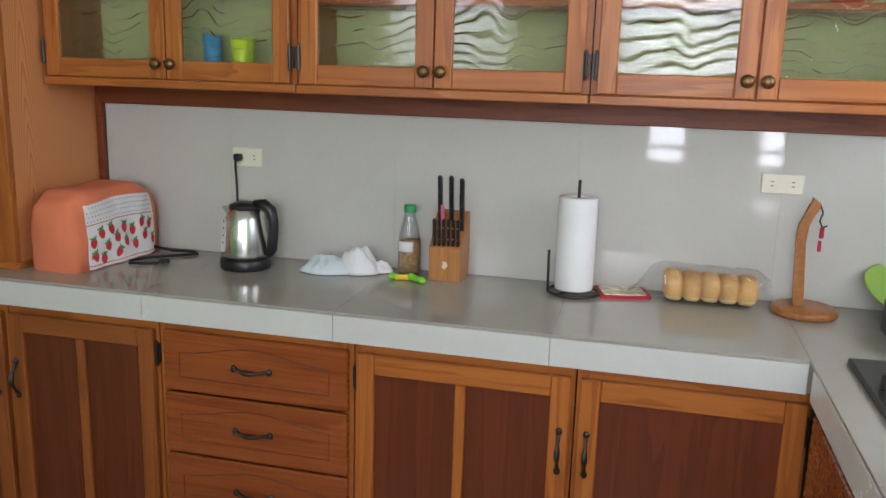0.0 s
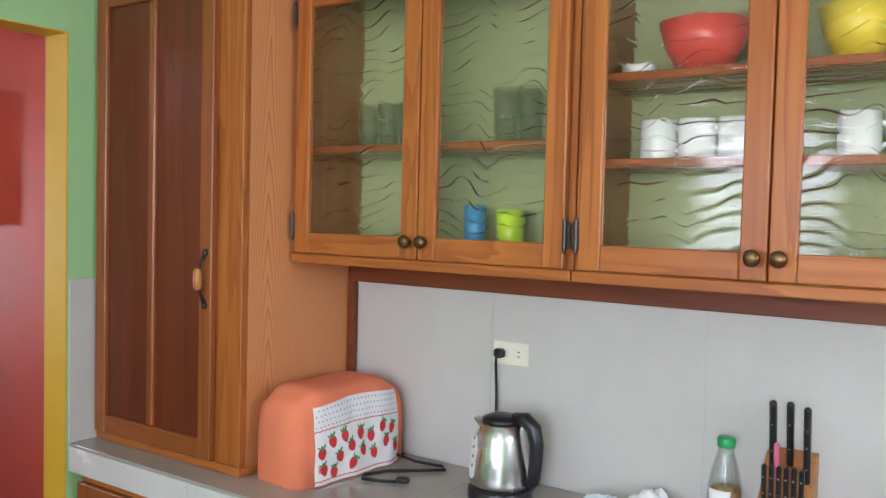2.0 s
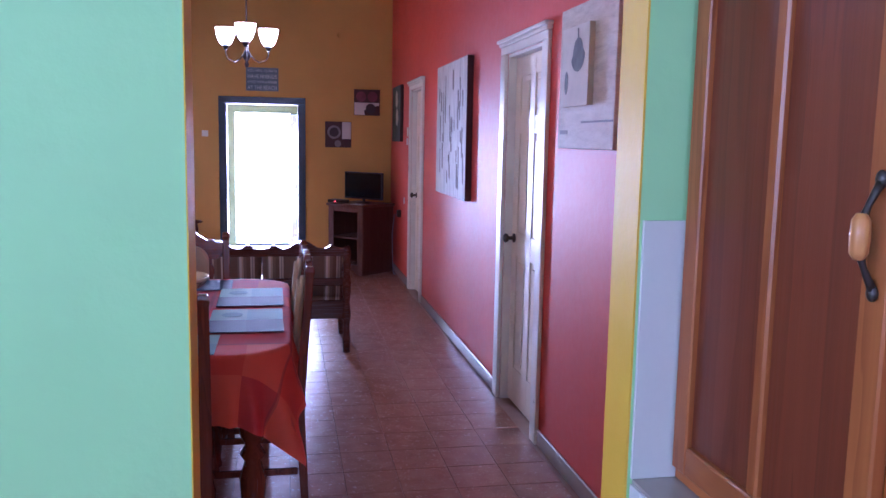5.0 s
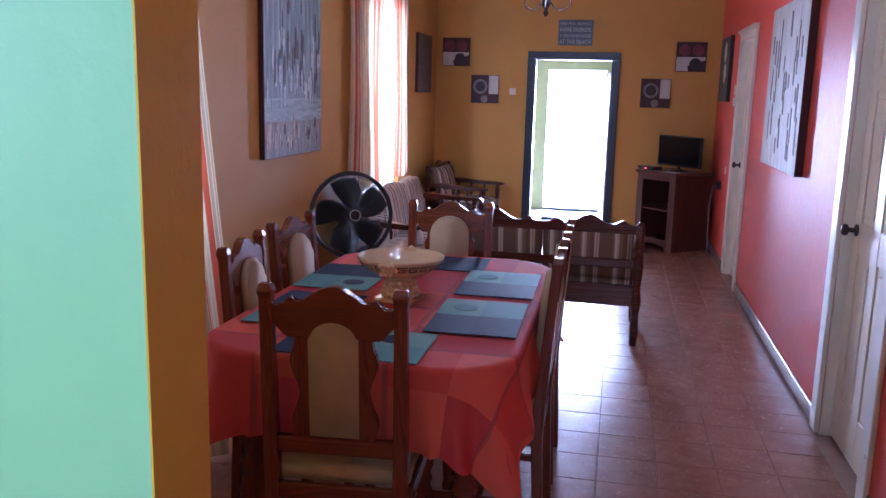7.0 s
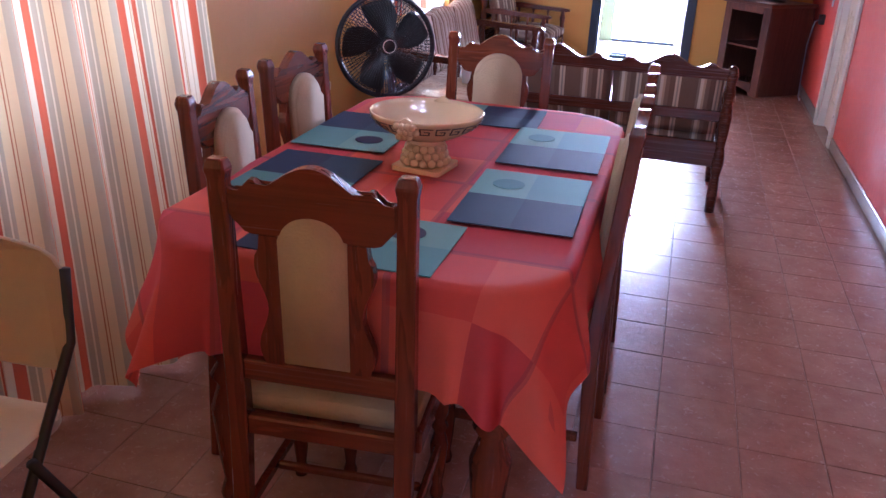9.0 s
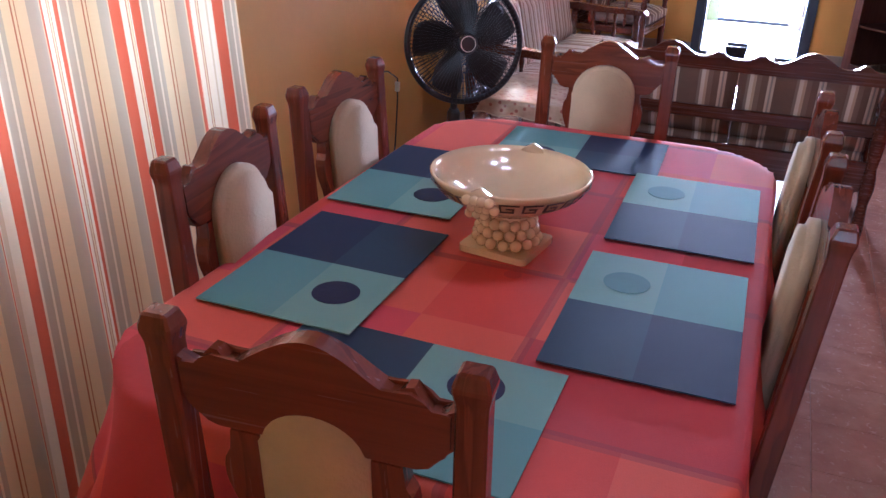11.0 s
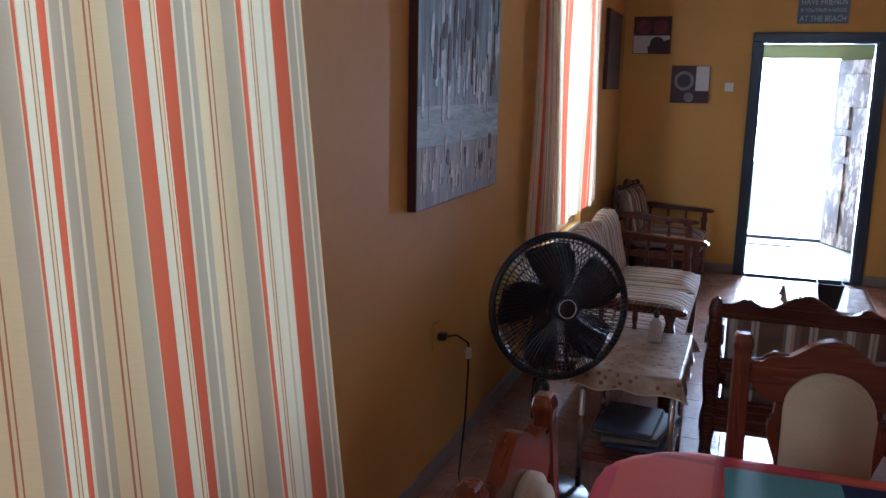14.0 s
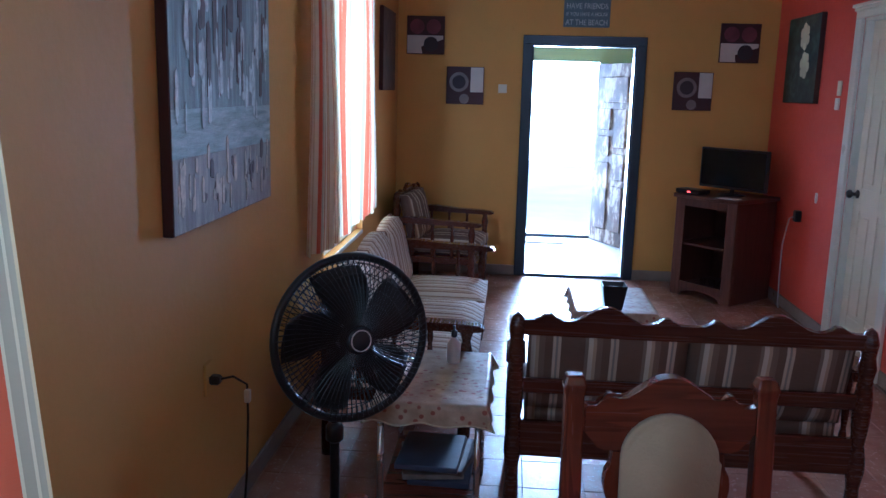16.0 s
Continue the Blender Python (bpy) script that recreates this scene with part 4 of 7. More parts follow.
for y in (1.86, 1.79, 1.72, 1.65):
    tumbler(y, 1.791, 0.032, 0.12, CLEAR, "clear drinking glass on the cupboard shelf")
for y in (1.42, 1.35):
    tumbler(y, 1.791, 0.036, 0.14, CLEAR, "clear drinking glass on the cupboard shelf")
for y in (1.82, 1.73):
    dish(y, 1.5005, 0.045, 0.05, CLEAR, "small clear glass bowl on the cupboard floor")
tumbler(1.235, 1.791, 0.03, 0.15, CLEAR, "tall clear glass on the cupboard shelf")
tumbler(1.24, 1.5005, 0.03, 0.13, CLEAR, "tall clear glass on the cupboard floor")
tumbler(1.40, 1.5005, 0.038, 0.13, plain("lime_tumbler", (0.48, 0.68, 0.02), 0.3), "lime yellow plastic tumbler on the cupboard floor")
tumbler(1.505, 1.5005, 0.03, 0.14, BLUE_PL, "blue plastic tumbler on the cupboard floor")
dish(1.30, 1.5005, 0.045, 0.045, TERRACOTTA, "small terracotta bowl on the cupboard floor")
for y in (1.02, 0.935, 0.85):
    mug(y, 1.743)
for y in (0.62, 0.45):
    mug(y, 1.743, CERAMIC)
dish(0.53, 1.743, 0.05, 0.05, PALE_BLUE, "pale blue bowl on the cupboard shelf")
dish(0.93, 1.926, 0.095, 0.11, RED_BOWL, "red plastic mixing bowl on the upper shelf")
dish(1.075, 1.926, 0.04, 0.03, CERAMIC, "small white dish on the upper shelf")
dish(0.63, 1.926, 0.075, 0.11, YELLOW_PL, "yellow plastic bowl on the upper shelf")
dish(0.93, 1.5005, 0.11, 0.045, PALE_BLUE, "pale blue serving dish on the cupboard floor", "dish")
for k in range(4):
    dish(0.55, 1.5005 + 0.009 * k, 0.105, 0.02, CERAMIC, "stacked white dinner plate on the cupboard floor", "plate")
for k in range(3):
    dish(-0.30, 1.5005 + 0.009 * k, 0.10, 0.02, CERAMIC, "stacked white dinner plate on the cupboard floor", "plate")
dish(0.12, 1.743, 0.07, 0.06, CERAMIC, "white bowl on the cupboard shelf")
dish(-0.3, 1.743, 0.06, 0.05, RED_BOWL, "red bowl on the cupboard shelf")


# ---- things on the counter ----
Z = 0.9205


def toaster():
    t = thing("covered_toaster", "toaster under a coral cloth cover with a strawberry print panel", "toaster", "", (2.31, 1.89, Z))

    def hull(s, z=None, k=None, lift=0.0):
        """A point of the soft cover: s along it, then a height on the printed side or a turn k over the top."""
        ends = smoothstep(0.80, 1, s) + smoothstep(0.16, 0, s)
        top = 0.232 + 0.014 * math.sin(math.pi * s) - 0.022 * ends + 0.004 * math.sin(11 * s)
        half = 0.10 - 0.014 * ends
        if z is not None:
            q = min(0.999, z / top) ** (1 / 0.38)
            c = math.sqrt(1 - q * q)
        else:
            c, q = math.cos(math.pi * k), math.sin(math.pi * k)
            z = top * abs(q) ** 0.38 if q > 1e-6 else 0.0
        wr = 0.007 * noise.noise(Vector((s * 7, z * 16, c))) + 0.0025 * math.sin(16 * s + 20 * z)
        return Vector((2.125 + 0.37 * s, 1.885 - (half + wr + lift) * math.copysign(abs(c) ** 0.42, c), Z + z))
    bm = B()
    rows = [[bm.verts.new(hull(i / 24, k=k / 28)) for k in range(29)] for i in range(25)]
    for a, b in zip(rows, rows[1:]):
        for k in range(28):
            bm.faces.new((a[k], a[k + 1], b[k + 1], b[k]))
        bm.faces.new((a[0], b[0], b[28], a[28]))
    for ring, dx in ((rows[0], -0.022), (rows[-1], 0.022)):
        mid = [bm.verts.new(Vector((v.co.x + dx * 0.75, 1.885 + (v.co.y - 1.885) * 0.72, Z + (v.co.z - Z) * 0.86))) for v in ring]
        tip = bm.verts.new((ring[0].co.x + dx, 1.885, Z + 0.08))
        for k in range(28):
            bm.faces.new((ring[k], ring[k + 1], mid[k + 1], mid[k]))
            bm.faces.new((mid[k], mid[k + 1], tip))
        bm.faces.new((ring[0], mid[0], tip, mid[28], ring[28]))
    part("cover", bm, CORAL, t, smooth=True)
    at = lambda u, v, lift=0.003: hull(0.09 + 0.85 * u, 0.004 + (0.196 + 0.014 * math.sin(3 * u)) * v, None, lift)
    panel = part("print_panel", sheet(B(), 40, 24, at), PRINT_WHITE, t, "white panel printed with strawberries", True)
    r = random.Random(5)
    leaves, dots, lines = B(), B(), B()
    spots = [(0.06, 0.40), (0.17, 0.52), (0.09, 0.18), (0.26, 0.30), (0.30, 0.55), (0.38, 0.40), (0.40, 0.17), (0.49, 0.52), (0.52, 0.30), (0.62, 0.45), (0.66, 0.22), (0.75, 0.55), (0.80, 0.34), (0.88, 0.50), (0.93, 0.24), (0.20, 0.12)]
    for u, v in spots:
        tilt = r.uniform(-0.6, 0.6)

        def print_at(a, b, w, u=u, v=v, tilt=tilt):
            a, b = a * math.cos(tilt) - b * math.sin(tilt), a * math.sin(tilt) + b * math.cos(tilt)
            return at(u + a / 0.318, v + b / 0.185, 0.0036 + w)
        berries = B()
        slab(berries, [(0.0125 * math.cos(k * 0.5236) * (1 - 0.3 * max(0, -math.sin(k * 0.5236))), 0.0155 * math.sin(k * 0.5236)) for k in range(12)], 0.0008, print_at)
        part("strawberry", berries, PRINT_RED, panel)
        for s in (-1, 0, 1):
            slab(leaves, [(0.003 * s, 0.010), (0.004 + 0.008 * s, 0.015), (0.012 * s, 0.022), (-0.004 + 0.007 * s, 0.016)], 0.0008, lambda a, b, w: print_at(a, b, w + 0.001))
    for i in range(24):
        for j in range(4):
            u, v = (i + 0.5 + 0.5 * (j % 2)) / 25, 0.735 + 0.072 * j
            slab(dots, [(-0.0024, 0), (0, -0.0024), (0.0024, 0), (0, 0.0024)], 0.0008, lambda a, b, w: at(u + a / 0.318, v + b / 0.185, 0.0036 + w))
    for v in (0.68, 0.045):
        tube(lines, [at(k / 40, v + 0.008 * (k % 2), 0.0036) for k in range(41)], 0.0013, 5)
    for nm, mesh, mat in (("leaves", leaves, PRINT_GREEN), ("dots", dots, PRINT_BLUE), ("stitch_lines", lines, PRINT_RED)):
        tagged(part(nm, mesh, mat, panel), kind="stuff")
    cord = [(2.47, 1.80, Z + 0.02), (2.49, 1.74, Z + 0.006), (2.51, 1.66, Z + 0.005), (2.49, 1.635, Z + 0.005), (2.45, 1.67, Z + 0.005), (2.38, 1.74, Z + 0.005), (2.31, 1.765, Z + 0.005), (2.285, 1.745, Z + 0.005), (2.30, 1.70, Z + 0.005), (2.325, 1.665, Z + 0.005)]
    part("cord", tube(B(), cord, 0.0045, 8), BLACK_MATT, t, "black mains cord", True)
    bm = B()
    boxm(bm, pose(2.335, 1.65, Z + 0.011, 0, 0, -55), 0.034, 0.02, 0.016, 0.004)
    part("plug", bm, BLACK, t)

    t.matrix_basis = pose(2.30, 1.872, Z, 0, 0, -5)


toaster()


def kettle():
    x, y = 2.365, 1.378
    t = thing("electric_kettle", "brushed steel electric kettle with black handle and base", "kettle", "", (x, y, Z))
    part("base", lathe(B(), ((0, 0), (0.078, 0), (0.08, 0.006), (0.079, 0.03), (0.074, 0.036), (0, 0.036)), (x, y, Z), 36), BLACK, t, smooth=True)
    part("body", lathe(B(), ((0, 0.037), (0.074, 0.037), (0.075, 0.05), (0.070, 0.10), (0.060, 0.155), (0.052, 0.188), (0.048, 0.19), (0, 0.19)), (x, y, Z), 40), STEEL, t, smooth=True)
    part("lid", lathe(B(), ((0, 0.1905), (0.05, 0.1905), (0.048, 0.201), (0.03, 0.209), (0.01, 0.212), (0, 0.212)), (x, y, Z), 32), BLACK, t, smooth=True)
    bm = B()
    slab(bm, [(0.050, 0.165), (0.074, 0.192), (0.046, 0.192)], 0.026, lambda u, v, w: Vector((x - 0.013 + w, y + u, Z + v)))
    part("spout", bm, STEEL, t)
    pts = [(x, y - 0.035, Z + 0.203), (x, y - 0.066, Z + 0.205), (x, y - 0.088, Z + 0.188), (x, y - 0.097, Z + 0.15), (x, y - 0.096, Z + 0.105), (x, y - 0.09, Z + 0.062), (x, y - 0.078, Z + 0.045)]
    part("handle", tube(B(), pts, [0.016, 0.019, 0.019, 0.0175, 0.0165, 0.016, 0.013], 12), BLACK, t, smooth=True)
    bm = B()
    slab(bm, rounded(-0.017, 0.017, 0.055, 0.16, 0.016), 0.004, lambda u, v, w: Vector((x - 0.0515 + 0.13 * (v - 0.06) - w + 0.6 * u, y + 0.75 * u + 0.05, Z + v)))
    gauge = part("water_gauge", bm, WHITE_PLASTIC, t, "pale oval water gauge")
    bm = B()
    for k in range(4):
        slab(bm, rounded(-0.004, 0.004, 0.082 + 0.022 * k, 0.09 + 0.022 * k, 0.003, 2), 0.001, lambda u, v, w: Vector((x - 0.0555 + 0.13 * (v - 0.06) - w + 0.6 * u, y + 0.75 * u + 0.05, Z + v)))
    part("gauge_marks", bm, BLACK, gauge)
    cord = [(x + 0.02, y + 0.05, Z + 0.02), (2.46, 1.44, Z + 0.02), (2.505, 1.475, Z + 0.08), (2.512, 1.482, 1.15), (2.508, 1.484, 1.23), (2.495, 1.474, 1.25)]
    part("cord", tube(B(), cord, 0.004, 8), BLACK_MATT, t, smooth=True)
    bm = B()
    box(bm, 2.49, 2.5175, 1.458, 1.484, 1.24, 1.264, 0.005)
    part("plug", bm, BLACK, t)


kettle()


def outlet(y0, y1, z0, z1, sockets, label):
    t = thing("wall_outlet", label, "outlet", "ivory wall outlets", (2.5249, (y0 + y1) / 2, z0))
    bm = B()
    box(bm, 2.5185, 2.5248, y0, y1, z0, z1, 0.002)
    part("plate", bm, IVORY, t)
    for k in range(sockets):
        yc = y0 + (y1 - y0) * (k + 0.5) / sockets
        bm = B()
        slab(bm, rounded(-0.017, 0.017, -0.014, 0.014, 0.009), 0.0015, lambda u, v, w: Vector((2.5184 - w, yc + u, (z0 + z1) / 2 + v)))
        s = part("socket", bm, IVORY, t)
        bm = B()
        for u in (-0.006, 0.006):
            box(bm, 2.516, 2.5168, yc - 0.004, yc + 0.004, (z0 + z1) / 2 + u - 0.0012, (z0 + z1) / 2 + u + 0.0012)
        part("slots", bm, BLACK, s)
    return t


outlet(1.393, 1.499, 1.221, 1.283, 2, "ivory double wall outlet with a black plug in it")
outlet(-0.27, -0.157, 1.236, 1.292, 2, "ivory double wall outlet on the tiled wall")


def cloth_pile():
    t = thing("kitchen_cloths", "crumpled white and pale blue kitchen cloths on the counter", "cloth", "", (2.42, 1.06, Z))
    ns = Vector((3.1, 1.7, 0.3))

    def lump(cx, cy, rx, ry, h, sd):
        def fn(u, v):
            a, rr = 2 * math.pi * u, v
            k = 1 + 0.22 * noise.noise(Vector((math.cos(a), math.sin(a), sd)) * 1.6)
            px, py = cx + rx * rr * math.cos(a) * k, cy + ry * rr * math.sin(a) * k
            z = h * (1 - rr ** 2.2) * (0.75 + 0.5 * noise.noise(Vector((px * 22, py * 22, sd)))) + (0.022 * (0.5 - abs(noise.noise(Vector((px * 34 + py * 14, py * 30, sd))))) + 0.008 * abs(noise.noise(Vector((px * 90, py * 90, sd))))) * (1 - rr ** 3) + 0.004
            return Vector((px, py, Z + max(0.0015, z * (1 if rr < 0.99 else 0.1))))
        return sheet(B(), 64, 30, fn)
    part("folded_cloth", lump(2.40, 1.115, 0.06, 0.085, 0.045, 1.0), PALE_BLUE_TERRY, t, "pale blue cloth", True, 0.004)
    part("rolled_cloth", lump(2.43, 1.02, 0.06, 0.062, 0.10, 5.0), TERRY, t, "white cloth", True, 0.004)
    part("cloth_tail", lump(2.455, 0.965, 0.03, 0.05, 0.02, 8.0), TERRY, t, "white cloth", True, 0.004)


cloth_pile()


def bottle():
    x, y = 2.472, 0.868
    t = thing("plastic_bottle", "clear plastic bottle half filled with nuts, green cap", "bottle", "", (x, y, Z))
    part("body", lathe(B(), ((0, 0), (0.033, 0), (0.036, 0.008), (0.036, 0.11), (0.03, 0.145), (0.018, 0.185), (0.0165, 0.198), (0.015, 0.198), (0.0165, 0.185), (0.028, 0.145), (0.0345, 0.11), (0.0345, 0.008), (0, 0.003)), (x, y, Z), 28), CLEAR, t, "clear plastic", True).visible_shadow = False
    bm = lathe(B(), ((0, 0.004), (0.033, 0.006), (0.0335, 0.03), (0.0335, 0.098), (0.025, 0.108), (0, 0.112)), (x, y, Z), 28)
    r = random.Random(2)
    for _ in range(170):
        a, z = r.uniform(0, 6.283), r.uniform(0.01, 0.1)
        bmesh.ops.create_icosphere(bm, subdivisions=1, radius=r.uniform(0.003, 0.0045), matrix=Matrix.Translation((x + 0.0315 * math.cos(a), y + 0.0315 * math.sin(a), Z + z)))
    part("nuts", bm, NUTS, t, "pale brown nuts", True)
    part("cap", lathe(B(), ((0, 0.197), (0.019, 0.197), (0.0195, 0.2), (0.0195, 0.215), (0.018, 0.218), (0, 0.218)), (x, y, Z), 20), CAP_GREEN, t, "green screw cap", True)
    bm = sheet(B(), 10, 2, lambda u, v: Vector((x - 0.0368 * math.cos(1.5 * (u - 0.4)), y + 0.0368 * math.sin(1.5 * (u - 0.4)), Z + 0.075 + 0.032 * v)))
    part("paper_label", bm, PAPER, t, "small white label", True, 0.0004)


bottle()


def knife_block():
    t = thing("knife_block", "wooden knife block full of black-handled knives", "knife block", "", (2.465, 0.735, Z))
    bm = B()
    slab(bm, [(2.405, 0), (2.52, 0), (2.52, 0.205), (2.488, 0.2), (2.425, 0.115), (2.402, 0.105)], 0.1, lambda u, v, w: Vector((u, 0.686 + w, Z + v)))
    bmesh.ops.bevel(bm, geom=bm.edges[:], offset=0.002, segments=1, affect='EDGES')
    part("block", bm, OAK_BLOCK, t)
    bm = B()
    slab(bm, [(-0.01, 0), (0.0, -0.012), (0.01, -0.004), (0.004, 0.004), (0.008, 0.012), (-0.004, 0.012)], 0.0008, lambda u, v, w: Vector((2.4035 - w, 0.736 + u, Z + 0.05 + v)))
    part("emblem", bm, CREAM_PAINT, t, "pale printed mark")

    def knife(x, y, z, length, tilt, mat, big):
        k = B()
        m = Matrix.Translation((x, y, z)) @ Matrix.Rotation(radians(tilt), 4, 'Y')
        w = 0.0085 if big else 0.0065
        boxm(k, m @ Matrix.Translation((0, 0, length / 2)), 0.019 if big else 0.014, w * 1.5, length, 0.004)
        if big:
            ball(k, m @ Vector((-0.002, 0, length)), (0.011, 0.008, 0.009), 10, 6)
        p = part("knife", k, mat, t, "pink plastic handle" if mat is PINK else "")
        if mat is not PINK:
            k = B()
            for s in (0.3, 0.7):
                ball(k, m @ Vector((-0.0098 if big else -0.0072, 0, length * s)), (0.0015, 0.0022, 0.0022), 8, 5)
            tagged(part("rivets", k, STEEL, p), kind="stuff")
    for i in range(6):
        knife(2.413 + 0.001 * i, 0.772 - 0.0145 * i, Z + 0.106, 0.088, -6, BLACK, False)
    knife(2.468, 0.768, Z + 0.168, 0.145, -8, BLACK, True)
    knife(2.475, 0.735, Z + 0.178, 0.135, -8, BLACK, True)
    knife(2.47, 0.7, Z + 0.172, 0.135, -8, BLACK, True)
    knife(2.455, 0.697, Z + 0.152, 0.115, -8, BLACK, True)
    knife(2.452, 0.757, Z + 0.148, 0.085, -8, PINK, False)


knife_block()


def clips():
    for mat, cx, cy, rot, label in ((YELLOW_PL, 2.378, 0.862, 20, "yellow and lime plastic bag clip lying on the counter"), (LIME, 2.372, 0.815, -30, "lime green plastic bag clip lying on the counter")):
        t = thing("bag_clip", label, "clip", "plastic bag clips", (cx, cy, Z))
        m = pose(cx, cy, Z + 0.009, 0, 0, rot)
        bm = B()
        boxm(bm, m, 0.024, 0.05, 0.016, 0.006)
        part("grip", bm, mat, t)
        for s in (-1, 1):
            bm = B()
            boxm(bm, m @ Matrix.Translation((0.004 * s, 0.028 * s, 0.002)), 0.022, 0.026, 0.02, 0.007)
            part("jaw", bm, LIME, t, "lime green jaw")


clips()


def towel_stand():
    x, y = 2.41, 0.345
    t = thing("paper_towel_holder", "white paper towel roll on a black wire holder", "paper towel", "", (x, y, Z))
    bm = B()
    tube(bm, [(x + 0.075 * math.cos(a * 0.2618), y + 0.075 * math.sin(a * 0.2618), Z + 0.006) for a in range(24)], 0.0045, 8, True)
    for a in range(3):
        b = a * 2.094 + 0.4
        tube(bm, [(x, y, Z + 0.008), (x + 0.075 * math.cos(b), y + 0.075 * math.sin(b), Z + 0.006)], 0.004, 8)
    part("base", bm, IRON, t, "black wire base", True)
    part("rod", tube(B(), [(x, y, Z + 0.006), (x, y, Z + 0.335)], 0.0045, 8), IRON, t)
    bm = B()
    tube(bm, [(x - 0.03, y + 0.072, Z + 0.006), (x - 0.03, y + 0.074, Z + 0.13)], 0.004, 8)
    part("side_arm", bm, IRON, t)
    part("roll", lathe(B(), ((0.02, 0.016), (0.055, 0.016), (0.056, 0.02), (0.056, 0.282), (0.055, 0.286), (0.02, 0.286), (0.02, 0.016)), (x, y, Z), 40), PAPER, t, "white paper roll", True)


towel_stand()

t = thing("pot_holder", "printed pot holder with a red border lying on the counter", "pot holder", "", (2.45, 0.2, Z))
bm = B()
slab(bm, rounded(-0.075, 0.075, -0.06, 0.06, 0.012, 4), 0.008, lambda u, v, w: pose(2.45, 0.205, Z, 0, 0, 15) @ Vector((v, u, w)))
part("border", bm, RED_CLOTH, t)
bm = B()
slab(bm, rounded(-0.062, 0.062, -0.048, 0.048, 0.008, 4), 0.003, lambda u, v, w: pose(2.45, 0.205, Z + 0.0082, 0, 0, 15) @ Vector((v, u, w)))
part("printed_face", bm, plain("printed_cloth", (0.68, 0.62, 0.45), 0.9, var=0.5, scale=40), t, "pale printed cloth")


def bread():
    t = thing("bread_loaf", "sliced bread loaf in a clear plastic bag", "bread", "", (2.43, -0.05, Z))
    for k in range(5):
        y = 0.062 - 0.05 * k

        def bun(u, v, grow=1.0, low=0.0):
            a, e = 2 * math.pi * u, math.pi * (v - 0.5) * (1 - low) + math.pi * 0.5 * low
            f = lambda c, p: math.copysign(abs(c) ** p, c)
            return Vector((2.435 + 0.060 * grow * f(math.cos(e), 0.5) * f(math.cos(a), 0.6), y + 0.030 * grow * f(math.cos(e), 0.6) * f(math.sin(a), 0.7), Z + 0.046 + 0.040 * grow * f(math.sin(e), 0.8) + 0.003 * math.sin(9 * y + 5 * u)))
        b = part("bun", sheet(B(), 24, 14, bun), CRUMB, t, "pale crumb", True)
        part("crust", sheet(B(), 24, 8, lambda u, v: bun(u, v, 1.03, 0.36)), CRUST, b, "golden brown crust", True)

    def bag(u, v):
        a = 2 * math.pi * v
        s = u
        r = 1 - 0.85 * smoothstep(0.78, 1.0, s) - 0.25 * smoothstep(0.1, 0, s)
        y = -0.20 + 0.39 * s
        wr = 0.010 * noise.noise(Vector((s * 16, a * 2.0, 1.0))) + 0.006 * noise.noise(Vector((s * 40, a * 5.0, 4.0)))
        return Vector((2.435 + (0.064 * r + wr) * math.cos(a), y, Z + 0.003 + (0.052 + 0.052 * math.sin(a)) * r + max(0, wr)))
    part("bag", sheet(B(), 90, 56, bag), THIN_CLEAR, t, "clear crinkled plastic bag", True).visible_shadow = False


bread()


def banana_stand():
    x, y = 2.41, -0.29
    t = thing("fruit_hook_stand", "turned wooden fruit stand with a curved arm and hook", "stand", "", (x, y, Z))
    part("base", lathe(B(), ((0, 0), (0.082, 0), (0.087, 0.004), (0.088, 0.012), (0.085, 0.019), (0.08, 0.022), (0, 0.022)), (x, y, Z), 40), STAND_WOOD, t, smooth=True)
    bm = B()
    n = 12
    outer = [(0.030 + 0.014 * (k / n) - 0.034 * smoothstep(0.68, 1, k / n), 0.022 + 0.305 * k / n) for k in range(n + 1)]
    outl = outer + [(u - 0.026 + 0.006 * k / n, v - (0.02 if k == n else 0.012 * smoothstep(0.7, 1, k / n))) for k, (u, v) in reversed(list(enumerate(outer)))]
    slab(bm, outl, 0.02, lambda u, v, w: Vector((x - 0.01 + w, y + u * 1.1, Z + v)))
    bmesh.ops.bevel(bm, geom=bm.edges[:], offset=0.003, segments=1, affect='EDGES')
    part("arm", bm, STAND_WOOD, t)
    pts = [(x, y - 0.006, Z + 0.312), (x, y - 0.018, Z + 0.285), (x, y - 0.012, Z + 0.262), (x, y - 0.02, Z + 0.245), (x, y - 0.032, Z + 0.25)]
    part("hook", tube(B(), pts, 0.0025, 8), IRON, t, smooth=True)
    bm = B()
    box(bm, x - 0.004, x + 0.004, y - 0.026, y - 0.015, Z + 0.215, Z + 0.245, 0.002)
    box(bm, x - 0.003, x + 0.003, y - 0.023, y - 0.014, Z + 0.178, Z + 0.208, 0.002)
    part("tag", bm, RED_CLOTH, t, "small dark red tag")


banana_stand()

t = thing("green_plate", "lime green plate leaning beside the stove", "plate", "", (2.47, -0.56, Z))
bm = lathe(B(), ((0, 0), (0.07, 0), (0.12, 0.018), (0.135, 0.03), (0.13, 0.032), (0.115, 0.022), (0.065, 0.006), (0, 0.006)), segs=40, m=pose(2.44, -0.56, Z + 0.05, 12, -22, 0))
part("plate", bm, PLATE_GREEN, t, smooth=True)

